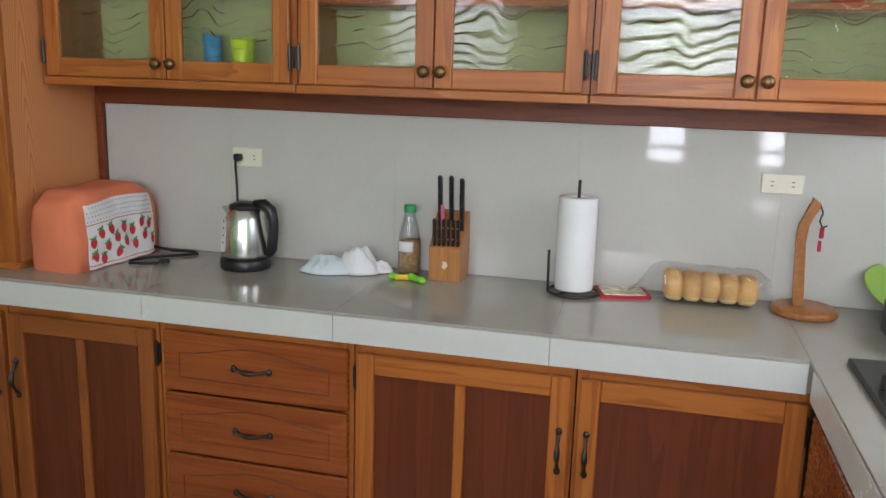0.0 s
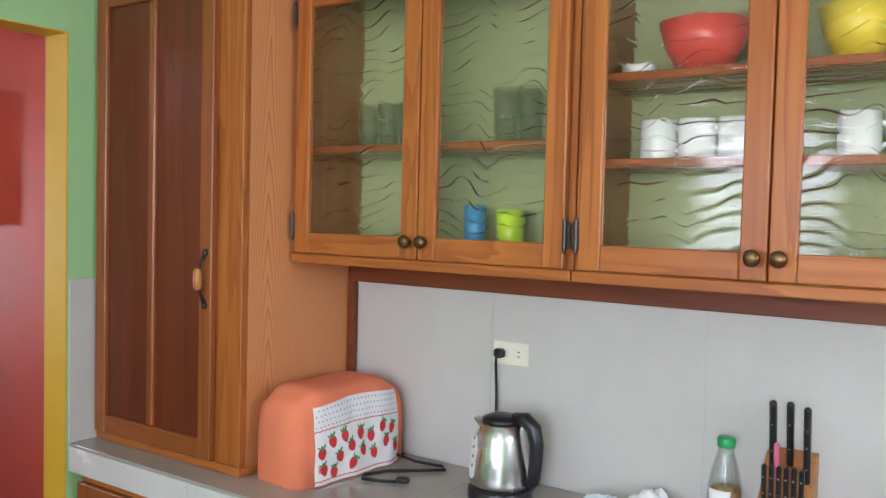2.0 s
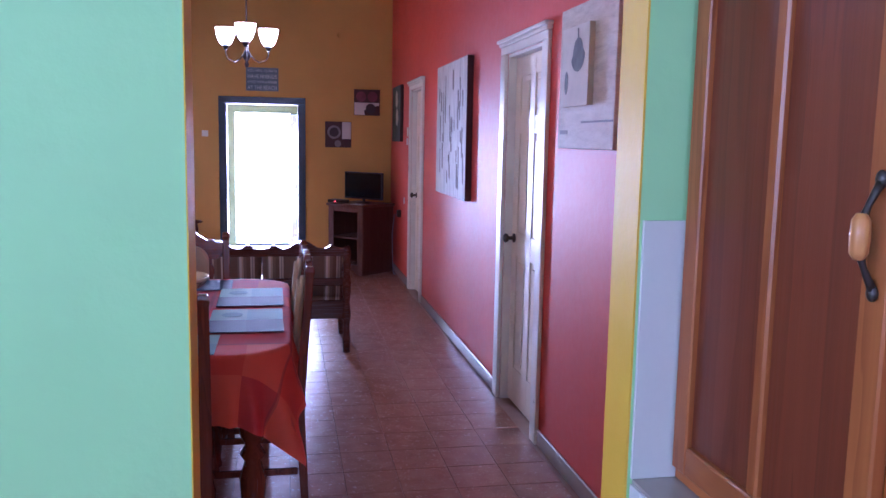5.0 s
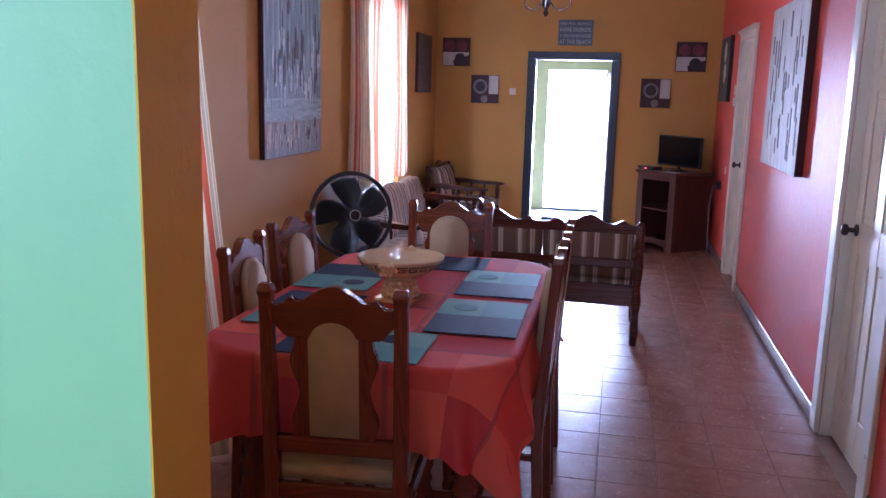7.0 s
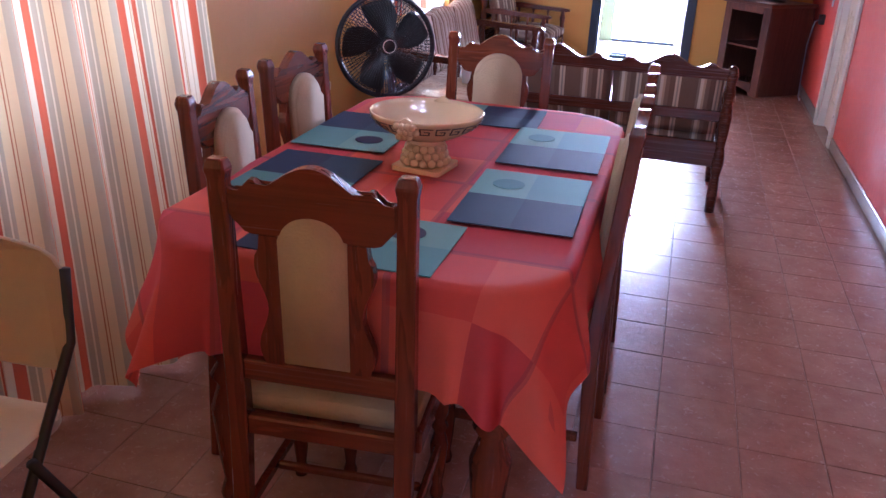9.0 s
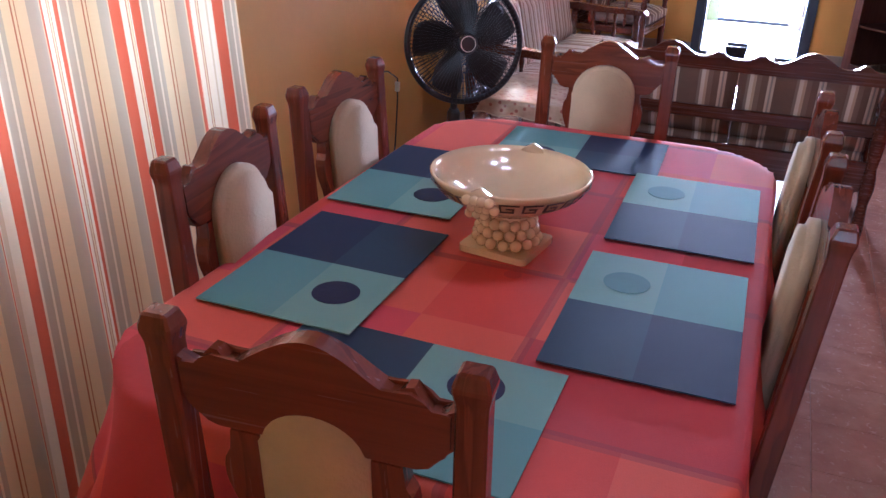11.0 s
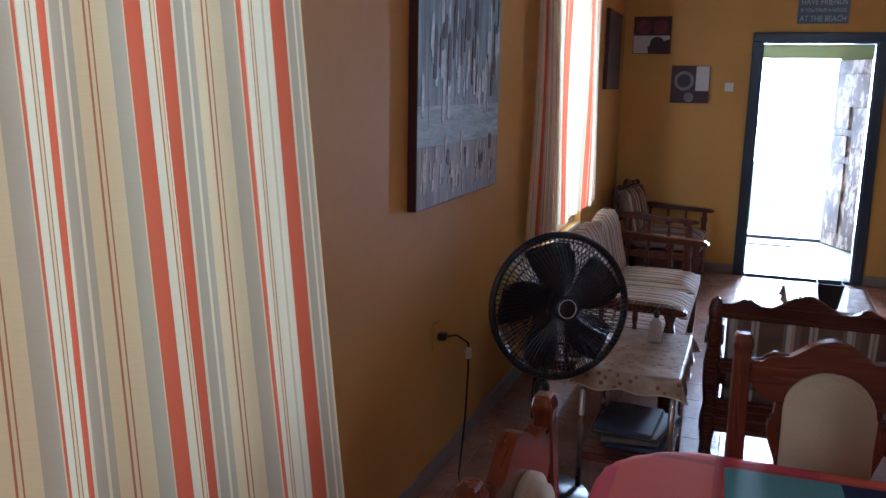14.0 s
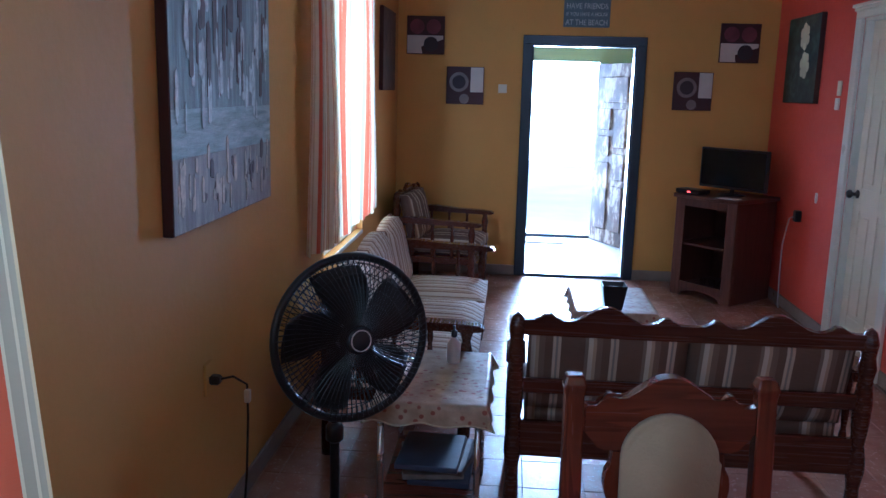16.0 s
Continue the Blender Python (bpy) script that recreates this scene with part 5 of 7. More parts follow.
t = thing("stove", "black gas cooktop set in the side counter", "stove", "", (1.6, -0.58, Z))
bm = B()
box(bm, 1.22, 2.0, -0.84, -0.32, Z, Z + 0.016, 0.004)
part("top", bm, BLACK, t)
for cx in (1.42, 1.8):
    for cy in (-0.7, -0.45):
        part("burner", lathe(B(), ((0, 0.016), (0.045, 0.016), (0.045, 0.03), (0.03, 0.036), (0, 0.036)), (cx, cy, Z), 20), IRON, t, smooth=True)
        bm = B()
        for a in range(4):
            m = Matrix.Translation((cx, cy, Z + 0.045)) @ Matrix.Rotation(a * math.pi / 2, 4, 'Z')
            boxm(bm, m @ Matrix.Translation((0.06, 0, 0)), 0.1, 0.009, 0.012, 0.002)
            boxm(bm, m @ Matrix.Translation((0.105, 0, -0.014)), 0.009, 0.009, 0.03)
        part("grate", bm, IRON, t)
t = thing("dish_rack", "dark plastic dish rack on the side counter", "dish rack", "", (2.2, -0.6, Z))
bm = B()
for k in range(5):
    box(bm, 2.08 + 0.05 * k, 2.09 + 0.05 * k, -0.84, -0.46, Z + 0.02, Z + 0.035)
for y0 in (-0.84, -0.46):
    box(bm, 2.06, 2.31, y0 - 0.01, y0, Z, Z + 0.09, 0.004)
part("rack", bm, BLACK, t)

# ---- dining room ----
def turned(h, r=0.03):
    """The outline of a turned leg."""
    return ((r * 0.7, 0), (r * 0.8, h * 0.04), (r * 0.55, h * 0.1), (r * 0.75, h * 0.2), (r, h * 0.42), (r * 0.6, h * 0.52), (r * 0.95, h * 0.56), (r * 0.55, h * 0.61), (r * 0.9, h * 0.66), (r, h * 0.7), (r, h))


def crest_line(w, z, big, n=36):
    """The carved, waved top of a back, from -w to w."""
    pts = []
    for k in range(n + 1):
        u = -1 + 2 * k / n
        a = abs(u)
        h = big * (0.5 + 0.5 * math.cos(min(1, a / 0.66) * math.pi)) ** 0.8 + 0.42 * big * math.exp(-((a - 0.7) / 0.07) ** 2) - 0.2 * big * math.exp(-((a - 0.86) / 0.1) ** 2)
        pts.append((u * w, z + h))
    return pts


def dining_chair():
    """Built round its own origin, with the back towards -y."""
    c = thing("dining_chair", "carved mahogany dining chair with cream upholstered back panel", "chair", "chairs round the table")
    w, lean = 0.182, 0.075
    yb = lambda z: -0.21 - lean * max(0, z - 0.45)

    def post(sx):
        bm = B()
        zs = [0.0, 0.2, 0.42, 0.5, 0.75, 0.98, 1.0, 1.02]
        ws = [0.017, 0.019, 0.021, 0.021, 0.019, 0.018, 0.022, 0.016]
        rings = []
        for z, r in zip(zs, ws):
            y = yb(z) - (0.02 * (1 - z / 0.42) if z < 0.42 else 0)
            rings.append([bm.verts.new((sx * w + a * r, y + b * r * 0.9, z)) for a, b in ((-1, -1), (1, -1), (1, 1), (-1, 1))])
        for p, q in zip(rings, rings[1:]):
            for k in range(4):
                bm.faces.new((p[k], p[(k + 1) % 4], q[(k + 1) % 4], q[k]))
        bm.faces.new(rings[0])
        bm.faces.new(rings[-1])
        bmesh.ops.bevel(bm, geom=bm.edges[:], offset=0.003, segments=1, affect='EDGES')
        part("back_post", bm, CHAIR_Z, c)
    post(-1)
    post(1)
    face = lambda u, v, q: Vector((u, yb(v) + 0.014 - q, v))
    # crest rail with its carved top
    bm = B()
    top = crest_line(w - 0.017, 0.968, 0.052)
    low = [(w - 0.017, 0.915), (0.155, 0.905), (0.135, 0.88), (0.12, 0.875), (-0.12, 0.875), (-0.135, 0.88), (-0.155, 0.905), (-w + 0.017, 0.915)]
    slab(bm, top + low, 0.028, face)
    bmesh.ops.bevel(bm, geom=[e for e in bm.edges if abs(e.verts[0].co.y - e.verts[1].co.y) < 0.012], offset=0.005, segments=2, affect='EDGES')
    part("crest_rail", bm, CHAIR_X, c)
    # scalloped frame round the panel
    for s in (-1, 1):
        bm = B()
        edge = [(0.108 + 0.012 * math.sin((z - 0.58) * 34) * (1 if z < 0.84 else 0.3), z) for z in [0.585 + 0.0145 * k for k in range(21)]]
        inner = [(0.0685, 0.875), (0.0685, 0.585)]
        slab(bm, [(s * u, v) for u, v in edge + inner], 0.026, face)
        part("splat_side", bm, CHAIR_Z, c)
    # padded panels with a rounded top, front and rear
    def arch(h, z0, z1, rise):
        return [(-h, z0), (h, z0)] + [(h * math.cos(math.pi * k / 14), z1 + rise * math.sin(math.pi * k / 14)) for k in range(15)]
    bm = B()
    slab(bm, arch(0.068, 0.59, 0.872, 0.055), 0.03, lambda u, v, q: Vector((u, yb(v) + 0.0135 - q, v)))
    bmesh.ops.bevel(bm, geom=[e for e in bm.edges if abs(e.verts[0].co.y - e.verts[1].co.y) < 0.02], offset=0.005, segments=2, affect='EDGES')
    part("rear_panel", bm, UPHOLSTERY, c, "cream woven rear panel", True)
    bm = B()
    slab(bm, arch(0.092, 0.592, 0.868, 0.085), 0.03, lambda u, v, q: Vector((u, yb(v) + 0.0445 - q, v)))
    bmesh.ops.bevel(bm, geom=[e for e in bm.edges if min(e.verts[0].co.y - yb(e.verts[0].co.z), e.verts[1].co.y - yb(e.verts[1].co.z)) > 0.03], offset=0.014, segments=3, affect='EDGES')
    part("backrest", bm, UPHOLSTERY, c, "cream textured padded back", True)
    for z0, z1, nm in ((0.535, 0.584, "lower_back_rail"), (0.395, 0.44, "seat_rail_rear")):
        bm = B()
        box(bm, -w + 0.018, w - 0.018, yb(z0) - 0.013, yb(z0) + 0.013, z0, z1, 0.004)
        part(nm, bm, CHAIR_X, c)
    bm = B()
    box(bm, -0.205, 0.205, 0.16, 0.185, 0.385, 0.44, 0.006)
    part("seat_rail_front", bm, CHAIR_X, c)
    for s in (-1, 1):
        bm = B()
        box(bm, s * 0.2 - 0.012, s * 0.2 + 0.012, -0.19, 0.16, 0.385, 0.44, 0.005)
        part("seat_rail_side", bm, CHAIR_Z, c)
        part("front_leg", lathe(B(), turned(0.40, 0.024), (s * 0.19, 0.16, 0), 14), CHAIR_Z, c, smooth=True)
        bm = B()
        box(bm, s * 0.19 - 0.009, s * 0.19 + 0.009, -0.2, 0.15, 0.15, 0.178, 0.004)
        part("stretcher", bm, CHAIR_Z, c)
    bm = B()
    box(bm, -0.18, 0.18, -0.03, -0.012, 0.155, 0.175, 0.004)
    part("stretcher", bm, CHAIR_X, c)
    bm = B()
    slab(bm, rounded(-0.2, 0.2, -0.19, 0.19, 0.03), 0.045, lambda u, v, q: Vector((u, v, 0.4405 + q)))
    bmesh.ops.bevel(bm, geom=[e for e in bm.edges if e.verts[0].co.z > 0.47 and e.verts[1].co.z > 0.47], offset=0.014, segments=3, affect='EDGES')
    part("seat", bm, UPHOLSTERY, c, "cream upholstered seat", True)
    return c


chair = dining_chair()
chair.matrix_basis = pose(0.895, 4.252, 0, 0, 0, 5)
for x, y, r in ((0.886, 5.585, 184.5), (0.639, 4.608, -83.6), (0.609, 5.093, -92.3), (1.21, 4.775, 90), (1.205, 5.29, 91)):
    copy_thing(chair, pose(x, y, 0, 0, 0, r))

TX0, TX1, TY0, TY1 = 0.445, 1.372, 4.088, 5.655
tb = thing("dining_table", "dark wooden dining table under a red cloth", "table", "", (0.905, 4.88, 0))
bm = B()
slab(bm, rounded(TX0 + 0.006, TX1 - 0.006, TY0 + 0.006, TY1 - 0.006, 0.2, 10), 0.028, lambda u, v, q: Vector((u, v, 0.762 + q)))
part("tabletop", bm, CHAIR_X, tb)
bm = B()
box(bm, TX0 + 0.12, TX1 - 0.12, TY0 + 0.14, TY1 - 0.14, 0.68, 0.7615)
part("apron", bm, CHAIR_X, tb)
for x in (TX0 + 0.13, TX1 - 0.13):
    for y in (TY0 + 0.16, TY1 - 0.16):
        part("leg", lathe(B(), turned(0.68, 0.05), (x, y, 0), 20), CHAIR_Z, tb, smooth=True)


def cloth_material():
    m, n, l, b = material("red_patchwork_cloth")
    t = n.new("ShaderNodeTexCoord")
    s = n.new("ShaderNodeSeparateXYZ")
    l.new(t.outputs["UV"], s.inputs[0])
    gx = calc(n, l, 'FLOOR', calc(n, l, 'DIVIDE', s.outputs[0], 0.19))
    gy = calc(n, l, 'FLOOR', calc(n, l, 'DIVIDE', s.outputs[1], 0.23))
    cx = n.new("ShaderNodeCombineXYZ")
    l.new(gx, cx.inputs[0])
    l.new(gy, cx.inputs[1])
    wn_ = n.new("ShaderNodeTexWhiteNoise")
    l.new(cx.outputs[0], wn_.inputs["Vector"])
    c = ramp(n, l, wn_.outputs["Value"], ((0.0, (0.60, 0.055, 0.03)), (0.3, (0.66, 0.10, 0.05)), (0.55, (0.45, 0.028, 0.035)), (0.8, (0.58, 0.05, 0.07))), True)
    # dark painted lines between the patches
    fx = calc(n, l, 'ABSOLUTE', calc(n, l, 'SUBTRACT', calc(n, l, 'FRACT', calc(n, l, 'DIVIDE', s.outputs[0], 0.38)), 0.5))
    fy = calc(n, l, 'ABSOLUTE', calc(n, l, 'SUBTRACT', calc(n, l, 'FRACT', calc(n, l, 'DIVIDE', s.outputs[1], 0.46)), 0.5))
    d = calc(n, l, 'MINIMUM', fx, fy)
    patch = noise_tex(n, l, coords(n, l), 7, 5, 0.7)
    line = calc(n, l, 'MULTIPLY', calc(n, l, 'LESS_THAN', d, 0.022), calc(n, l, 'MULTIPLY', patch, 0.9))
    c = mixc(n, l, line, c, (0.12, 0.03, 0.05))
    # printed rings here and there
    v = n.new("ShaderNodeTexVoronoi")
    v.inputs["Scale"].default_value, v.inputs["Randomness"].default_value = 5.0, 0.7
    l.new(coords(n, l), v.inputs["Vector"])
    ringm = calc(n, l, 'LESS_THAN', calc(n, l, 'ABSOLUTE', calc(n, l, 'SUBTRACT', v.outputs["Distance"], 0.2)), 0.05)
    gate = calc(n, l, 'GREATER_THAN', noise_tex(n, l, coords(n, l), 2.6, 1), 0.58)
    c = mixc(n, l, calc(n, l, 'MULTIPLY', calc(n, l, 'MULTIPLY', ringm, gate), 0.4), c, (0.25, 0.02, 0.05))
    c = mixc(n, l, calc(n, l, 'MULTIPLY', patch, 0.25), c, (0.72, 0.16, 0.12))
    l.new(c, b.inputs["Base Color"])
    b.inputs["Roughness"].default_value = 0.75
    weave = noise_tex(n, l, coords(n, l), 420, 2)
    bump(n, l, b, calc(n, l, 'ADD', weave, calc(n, l, 'MULTIPLY', patch, 2.0)), 0.2, 0.003)
    tr = n.new("ShaderNodeBsdfTranslucent")
    mx = n.new("ShaderNodeMixShader")
    mx.inputs[0].default_value = 0.18
    l.new(c, tr.inputs["Color"])
    l.new(b.outputs[0], mx.inputs[1])
    l.new(tr.outputs[0], mx.inputs[2])
    l.new(mx.outputs[0], n["Material Output"].inputs["Surface"])
    return m


def tablecloth():
    """A rectangular cloth: flat on the rounded top, hanging in folds, long at the corners."""
    bm = B()
    cx, cy, hx, hy, R = (TX0 + TX1) / 2, (TY0 + TY1) / 2, (TX1 - TX0) / 2, (TY1 - TY0) / 2, 0.2
    drop = 0.26
    nx, ny = 84, 116
    lx, ly = hx + drop, hy + drop
    layer = bm.loops.layers.uv.new("UVMap")
    grid, uvs = [], []
    for i in range(nx + 1):
        row, ur = [], []
        for j in range(ny + 1):
            x, y = -lx + 2 * lx * i / nx, -ly + 2 * ly * j / ny
            # signed distance outside the rounded top
            qx, qy = abs(x) - hx + R, abs(y) - hy + R
            ox, oy = max(qx, 0), max(qy, 0)
            dist = math.hypot(ox, oy) + min(max(qx, qy), 0) - R
            if dist <= 0:
                p = Vector((cx + x, cy + y, 0.7925))
            else:
                k = max(1e-6, math.hypot(ox, oy))
                nxn, nyn = (math.copysign(ox / k, x), math.copysign(oy / k, y))
                ex, ey = x - nxn * dist, y - nyn * dist
                corner = min(ox, oy) / (R + drop)
                along = ex * abs(nyn) + ey * abs(nxn)
                fold = math.sin(along * 17 + 2.2 * math.sin(along * 5)) * 0.5 + 0.5
                ang = math.atan2(nyn, nxn)
                fold2 = math.sin(ang * 9 + 1.0)
                fall = min(dist, 0.012)
                rest = dist - fall
                out = fall + rest * (0.06 + 0.17 * fold * min(1, rest / 0.2) + corner * (0.14 + 0.14 * fold2))
                # the chair at the near end presses the cloth flat
                if nyn < -0.7:
                    out = min(out, fall + rest * 0.9 * smoothstep(0.22, 0.40, abs(ex)))
                p = Vector((cx + ex + nxn * out, cy + ey + nyn * out, 0.7925 - rest * (0.985 - 0.1 * corner)))
            row.append(bm.verts.new(p))
            ur.append((x + 5, y + 5))
        grid.append(row)
        uvs.append(ur)
    for i in range(nx):
        for j in range(ny):
            q = ((i, j), (i + 1, j), (i + 1, j + 1), (i, j + 1))
            f = bm.faces.new([grid[a][b] for a, b in q])
            for loop, (a, b) in zip(f.loops, q):
                loop[layer].uv = uvs[a][b]
    return single("tablecloth", bm, cloth_material(), "red and orange patchwork tablecloth hanging over the dining table", "tablecloth", "", (cx, cy, 0.79), True)


tablecloth()


def quarter_material(name, cols):
    m, n, l, b = material(name)
    t = n.new("ShaderNodeTexCoord")
    s = n.new("ShaderNodeSeparateXYZ")
    l.new(t.outputs["Object"], s.inputs[0])
    px = calc(n, l, 'GREATER_THAN', s.outputs[0], 0.0)
    py = calc(n, l, 'GREATER_THAN', s.outputs[1], 0.0)
    lo = mixc(n, l, px, cols[0], cols[1])
    hi = mixc(n, l, px, cols[2], cols[3])
    c = mixc(n, l, py, lo, hi)
    f = noise_tex(n, l, coords(n, l), 9, 4)
    c = mixc(n, l, calc(n, l, 'MULTIPLY', f, 0.12), c, (0.10, 0.16, 0.18))
    l.new(c, b.inputs["Base Color"])
    b.inputs["Roughness"].default_value, b.inputs["Specular IOR Level"].default_value = 0.65, 0.2
    bump(n, l, b, noise_tex(n, l, coords(n, l), 500, 2), 0.15, 0.002)
    return m


NAVY, SLATE, TEAL, SEA = (0.012, 0.02, 0.055), (0.022, 0.042, 0.075), (0.12, 0.27, 0.26), (0.17, 0.32, 0.28)
MAT = quarter_material("placemat_print", (NAVY, TEAL, SLATE, SEA))
DISC_NAVY = plain("navy_disc_print", NAVY, 0.5)
DISC_TEAL = plain("teal_disc_print", (0.10, 0.23, 0.23), 0.7)
for m in (DISC_NAVY, DISC_TEAL):
    m.node_tree.nodes["Principled BSDF"].inputs["Specular IOR Level"].default_value = 0.2


def placemat(x, y, r, disc, lift=0.0):
    p = thing("placemat", "navy and teal quartered placemat with a printed circle", "placemat", "placemats on the table")
    bm = B()
    box(bm, -0.215, 0.215, -0.145, 0.145, 0, 0.0025)
    part("mat", bm, MAT, p)
    bm = B()
    slab(bm, [(0.10 + 0.042 * math.cos(k * 0.2094), 0.06 + 0.042 * math.sin(k * 0.2094)) for k in range(30)], 0.0008, lambda u, v, q: Vector((u, v, 0.0027 + q)))
    part("printed_circle", bm, disc, p)
    p.matrix_basis = pose(x, y, 0.795 + lift, 0, 0, r)


for x, y, r, dsc, up in ((1.209, 4.617, 91, DISC_TEAL, 0.0038), (1.208, 5.12, 91, DISC_TEAL, 0.0038), (0.632, 4.562, -90, DISC_NAVY, 0.0038), (0.601, 5.066, -89, DISC_NAVY, 0.0038), (0.888, 5.463, 182, DISC_NAVY, 0.0), (0.908, 4.238, 0, DISC_NAVY, 0.0)):
    placemat(x, y, r, dsc, up)


def fruit_bowl():
    x, y, z = 0.895, 4.79, 0.795
    t = thing("pedestal_bowl", "cream glazed pedestal bowl with grape ornaments and a key band", "bowl", "", (x, y, z))
    m = pose(x, y, z, 0, 0, -8) @ Matrix.Scale(0.955, 4)
    prof = ((0, 0.088), (0.05, 0.09), (0.09, 0.098), (0.135, 0.125), (0.155, 0.15), (0.163, 0.165), (0.159, 0.168), (0.15, 0.157), (0.125, 0.13), (0.08, 0.108), (0, 0.1))
    part("bowl", lathe(B(), prof, segs=56, m=m), CREAM_CERAMIC, t, smooth=True)
    bm = B()
    slab(bm, rounded(-0.075, 0.075, -0.075, 0.075, 0.012, 4), 0.014, lambda u, v, q: m @ Vector((u, v, q)))
    part("plinth", bm, CREAM_CERAMIC, t)
    bm = lathe(B(), ((0.052, 0.014), (0.045, 0.035), (0.042, 0.06), (0.052, 0.09)), segs=24, m=m)
    part("stem", bm, CREAM_CERAMIC, t, smooth=True)
    r = random.Random(8)
    for k in range(3):
        for a in range(15):
            b = (a + 0.5 * (k % 2)) * 2 * math.pi / 15
            rr = 0.062 - 0.006 * k
            grape = B()
            bmesh.ops.create_icosphere(grape, subdivisions=2, radius=r.uniform(0.0115, 0.0135), matrix=m @ Matrix.Translation((rr * math.cos(b), rr * math.sin(b), 0.026 + 0.019 * k)))
            part("grape", grape, CREAM_CERAMIC, t, smooth=True)
    for ang in (-86, 98):
        a = radians(ang)
        bm = B()
        slab(bm, [(-0.034, -0.004), (-0.02, 0.008), (-0.006, 0.016), (0, 0.02), (0.006, 0.016), (0.02, 0.008), (0.034, -0.004)], 0.014, lambda u, v, q: m @ Vector(((0.15 + q) * math.cos(a) - u * math.sin(a), (0.15 + q) * math.sin(a) + u * math.cos(a), 0.158 + v)))
        leaf_handle = part("ornament", bm, CREAM_CERAMIC, t, "leaf shaped handle", True)
        for k in range(11):
            i, j = k % 4, k // 4
            bm = B()
            bmesh.ops.create_icosphere(bm, subdivisions=2, radius=0.0105, matrix=m @ Matrix.Translation(((0.166 - 0.009 * j) * math.cos(a) - (i - 1.5 + 0.5 * (j % 2)) * 0.015 * math.sin(a), (0.166 - 0.009 * j) * math.sin(a) + (i - 1.5 + 0.5 * (j % 2)) * 0.015 * math.cos(a), 0.155 - 0.016 * j)))
            part("grape", bm, CREAM_CERAMIC, leaf_handle, smooth=True)
    bm = B()
    n = 22
    for k in range(n):
        a0 = 2 * math.pi * k / n

        def at(u, v, q):
            a = a0 + u / 0.15
            rr = 0.1375 + (v - 0.125) * 0.82 + q
            return m @ Vector((rr * math.cos(a), rr * math.sin(a), v))
        for u0, u1, v0, v1 in ((-0.018, 0.018, 0.149, 0.1525), (-0.018, -0.014, 0.13, 0.149), (-0.014, 0.01, 0.13, 0.1335), (0.006, 0.01, 0.1335, 0.143), (-0.006, 0.006, 0.1398, 0.143)):
            slab(bm, [(u0, v0), (u1, v0), (u1, v1), (u0, v1)], 0.0018, at)
    part("key_band", bm, KEY_BROWN, t, "dark Greek key band")


fruit_bowl()


def folding_chair():
    c = thing("folding_chair", "beige folding chair with dark metal legs by the curtain", "chair")
    bm = B()
    out = [(-0.19, 0.54), (0.19, 0.54)] + [(0.205, 0.57 + 0.045 * k) for k in range(4)] + [(0.205 * abs(math.cos(math.pi * k / 12)) ** 0.6 * math.copysign(1, math.cos(math.pi * k / 12)), 0.72 + 0.105 * math.sin(math.pi * k / 12) ** 0.7) for k in range(1, 12)] + [(-0.205, 0.705 - 0.045 * k) for k in range(4)]
    slab(bm, out, 0.012, lambda u, v, q: Vector((u, 0.2 - 0.04 * (1 - (u / 0.21) ** 2) + 0.12 * (v - 0.6) + q, v)))
    bmesh.ops.bevel(bm, geom=bm.edges[:], offset=0.003, segments=1, affect='EDGES')
    part("backrest", bm, CHAIR_BEIGE, c)
    bm = B()
    slab(bm, rounded(-0.2, 0.2, -0.2, 0.19, 0.05), 0.022, lambda u, v, q: Vector((u, v, 0.43 + q)))
    bmesh.ops.bevel(bm, geom=bm.edges[:], offset=0.004, segments=1, affect='EDGES')
    part("seat", bm, CHAIR_BEIGE, c)
    for s in (-1, 1):
        part("back_leg", tube(B(), [(s * 0.205, 0.225, 0.76), (s * 0.205, 0.21, 0.6), (s * 0.205, 0.0, 0.32), (s * 0.205, -0.24, 0.012)], 0.0115, 10), BLACK, c, smooth=True)
        part("front_leg", tube(B(), [(s * 0.222, 0.03, 0.43), (s * 0.222, 0.27, 0.012)], 0.0115, 10), BLACK, c, smooth=True)
    for y, z in ((-0.17, 0.11), (0.22, 0.10)):
        part("crossbar", tube(B(), [(-0.205, y, z), (0.205, y, z)], 0.008, 8), BLACK, c, smooth=True)
    c.matrix_basis = pose(0.215, 3.70, 0, 0, 0, 4)


folding_chair()


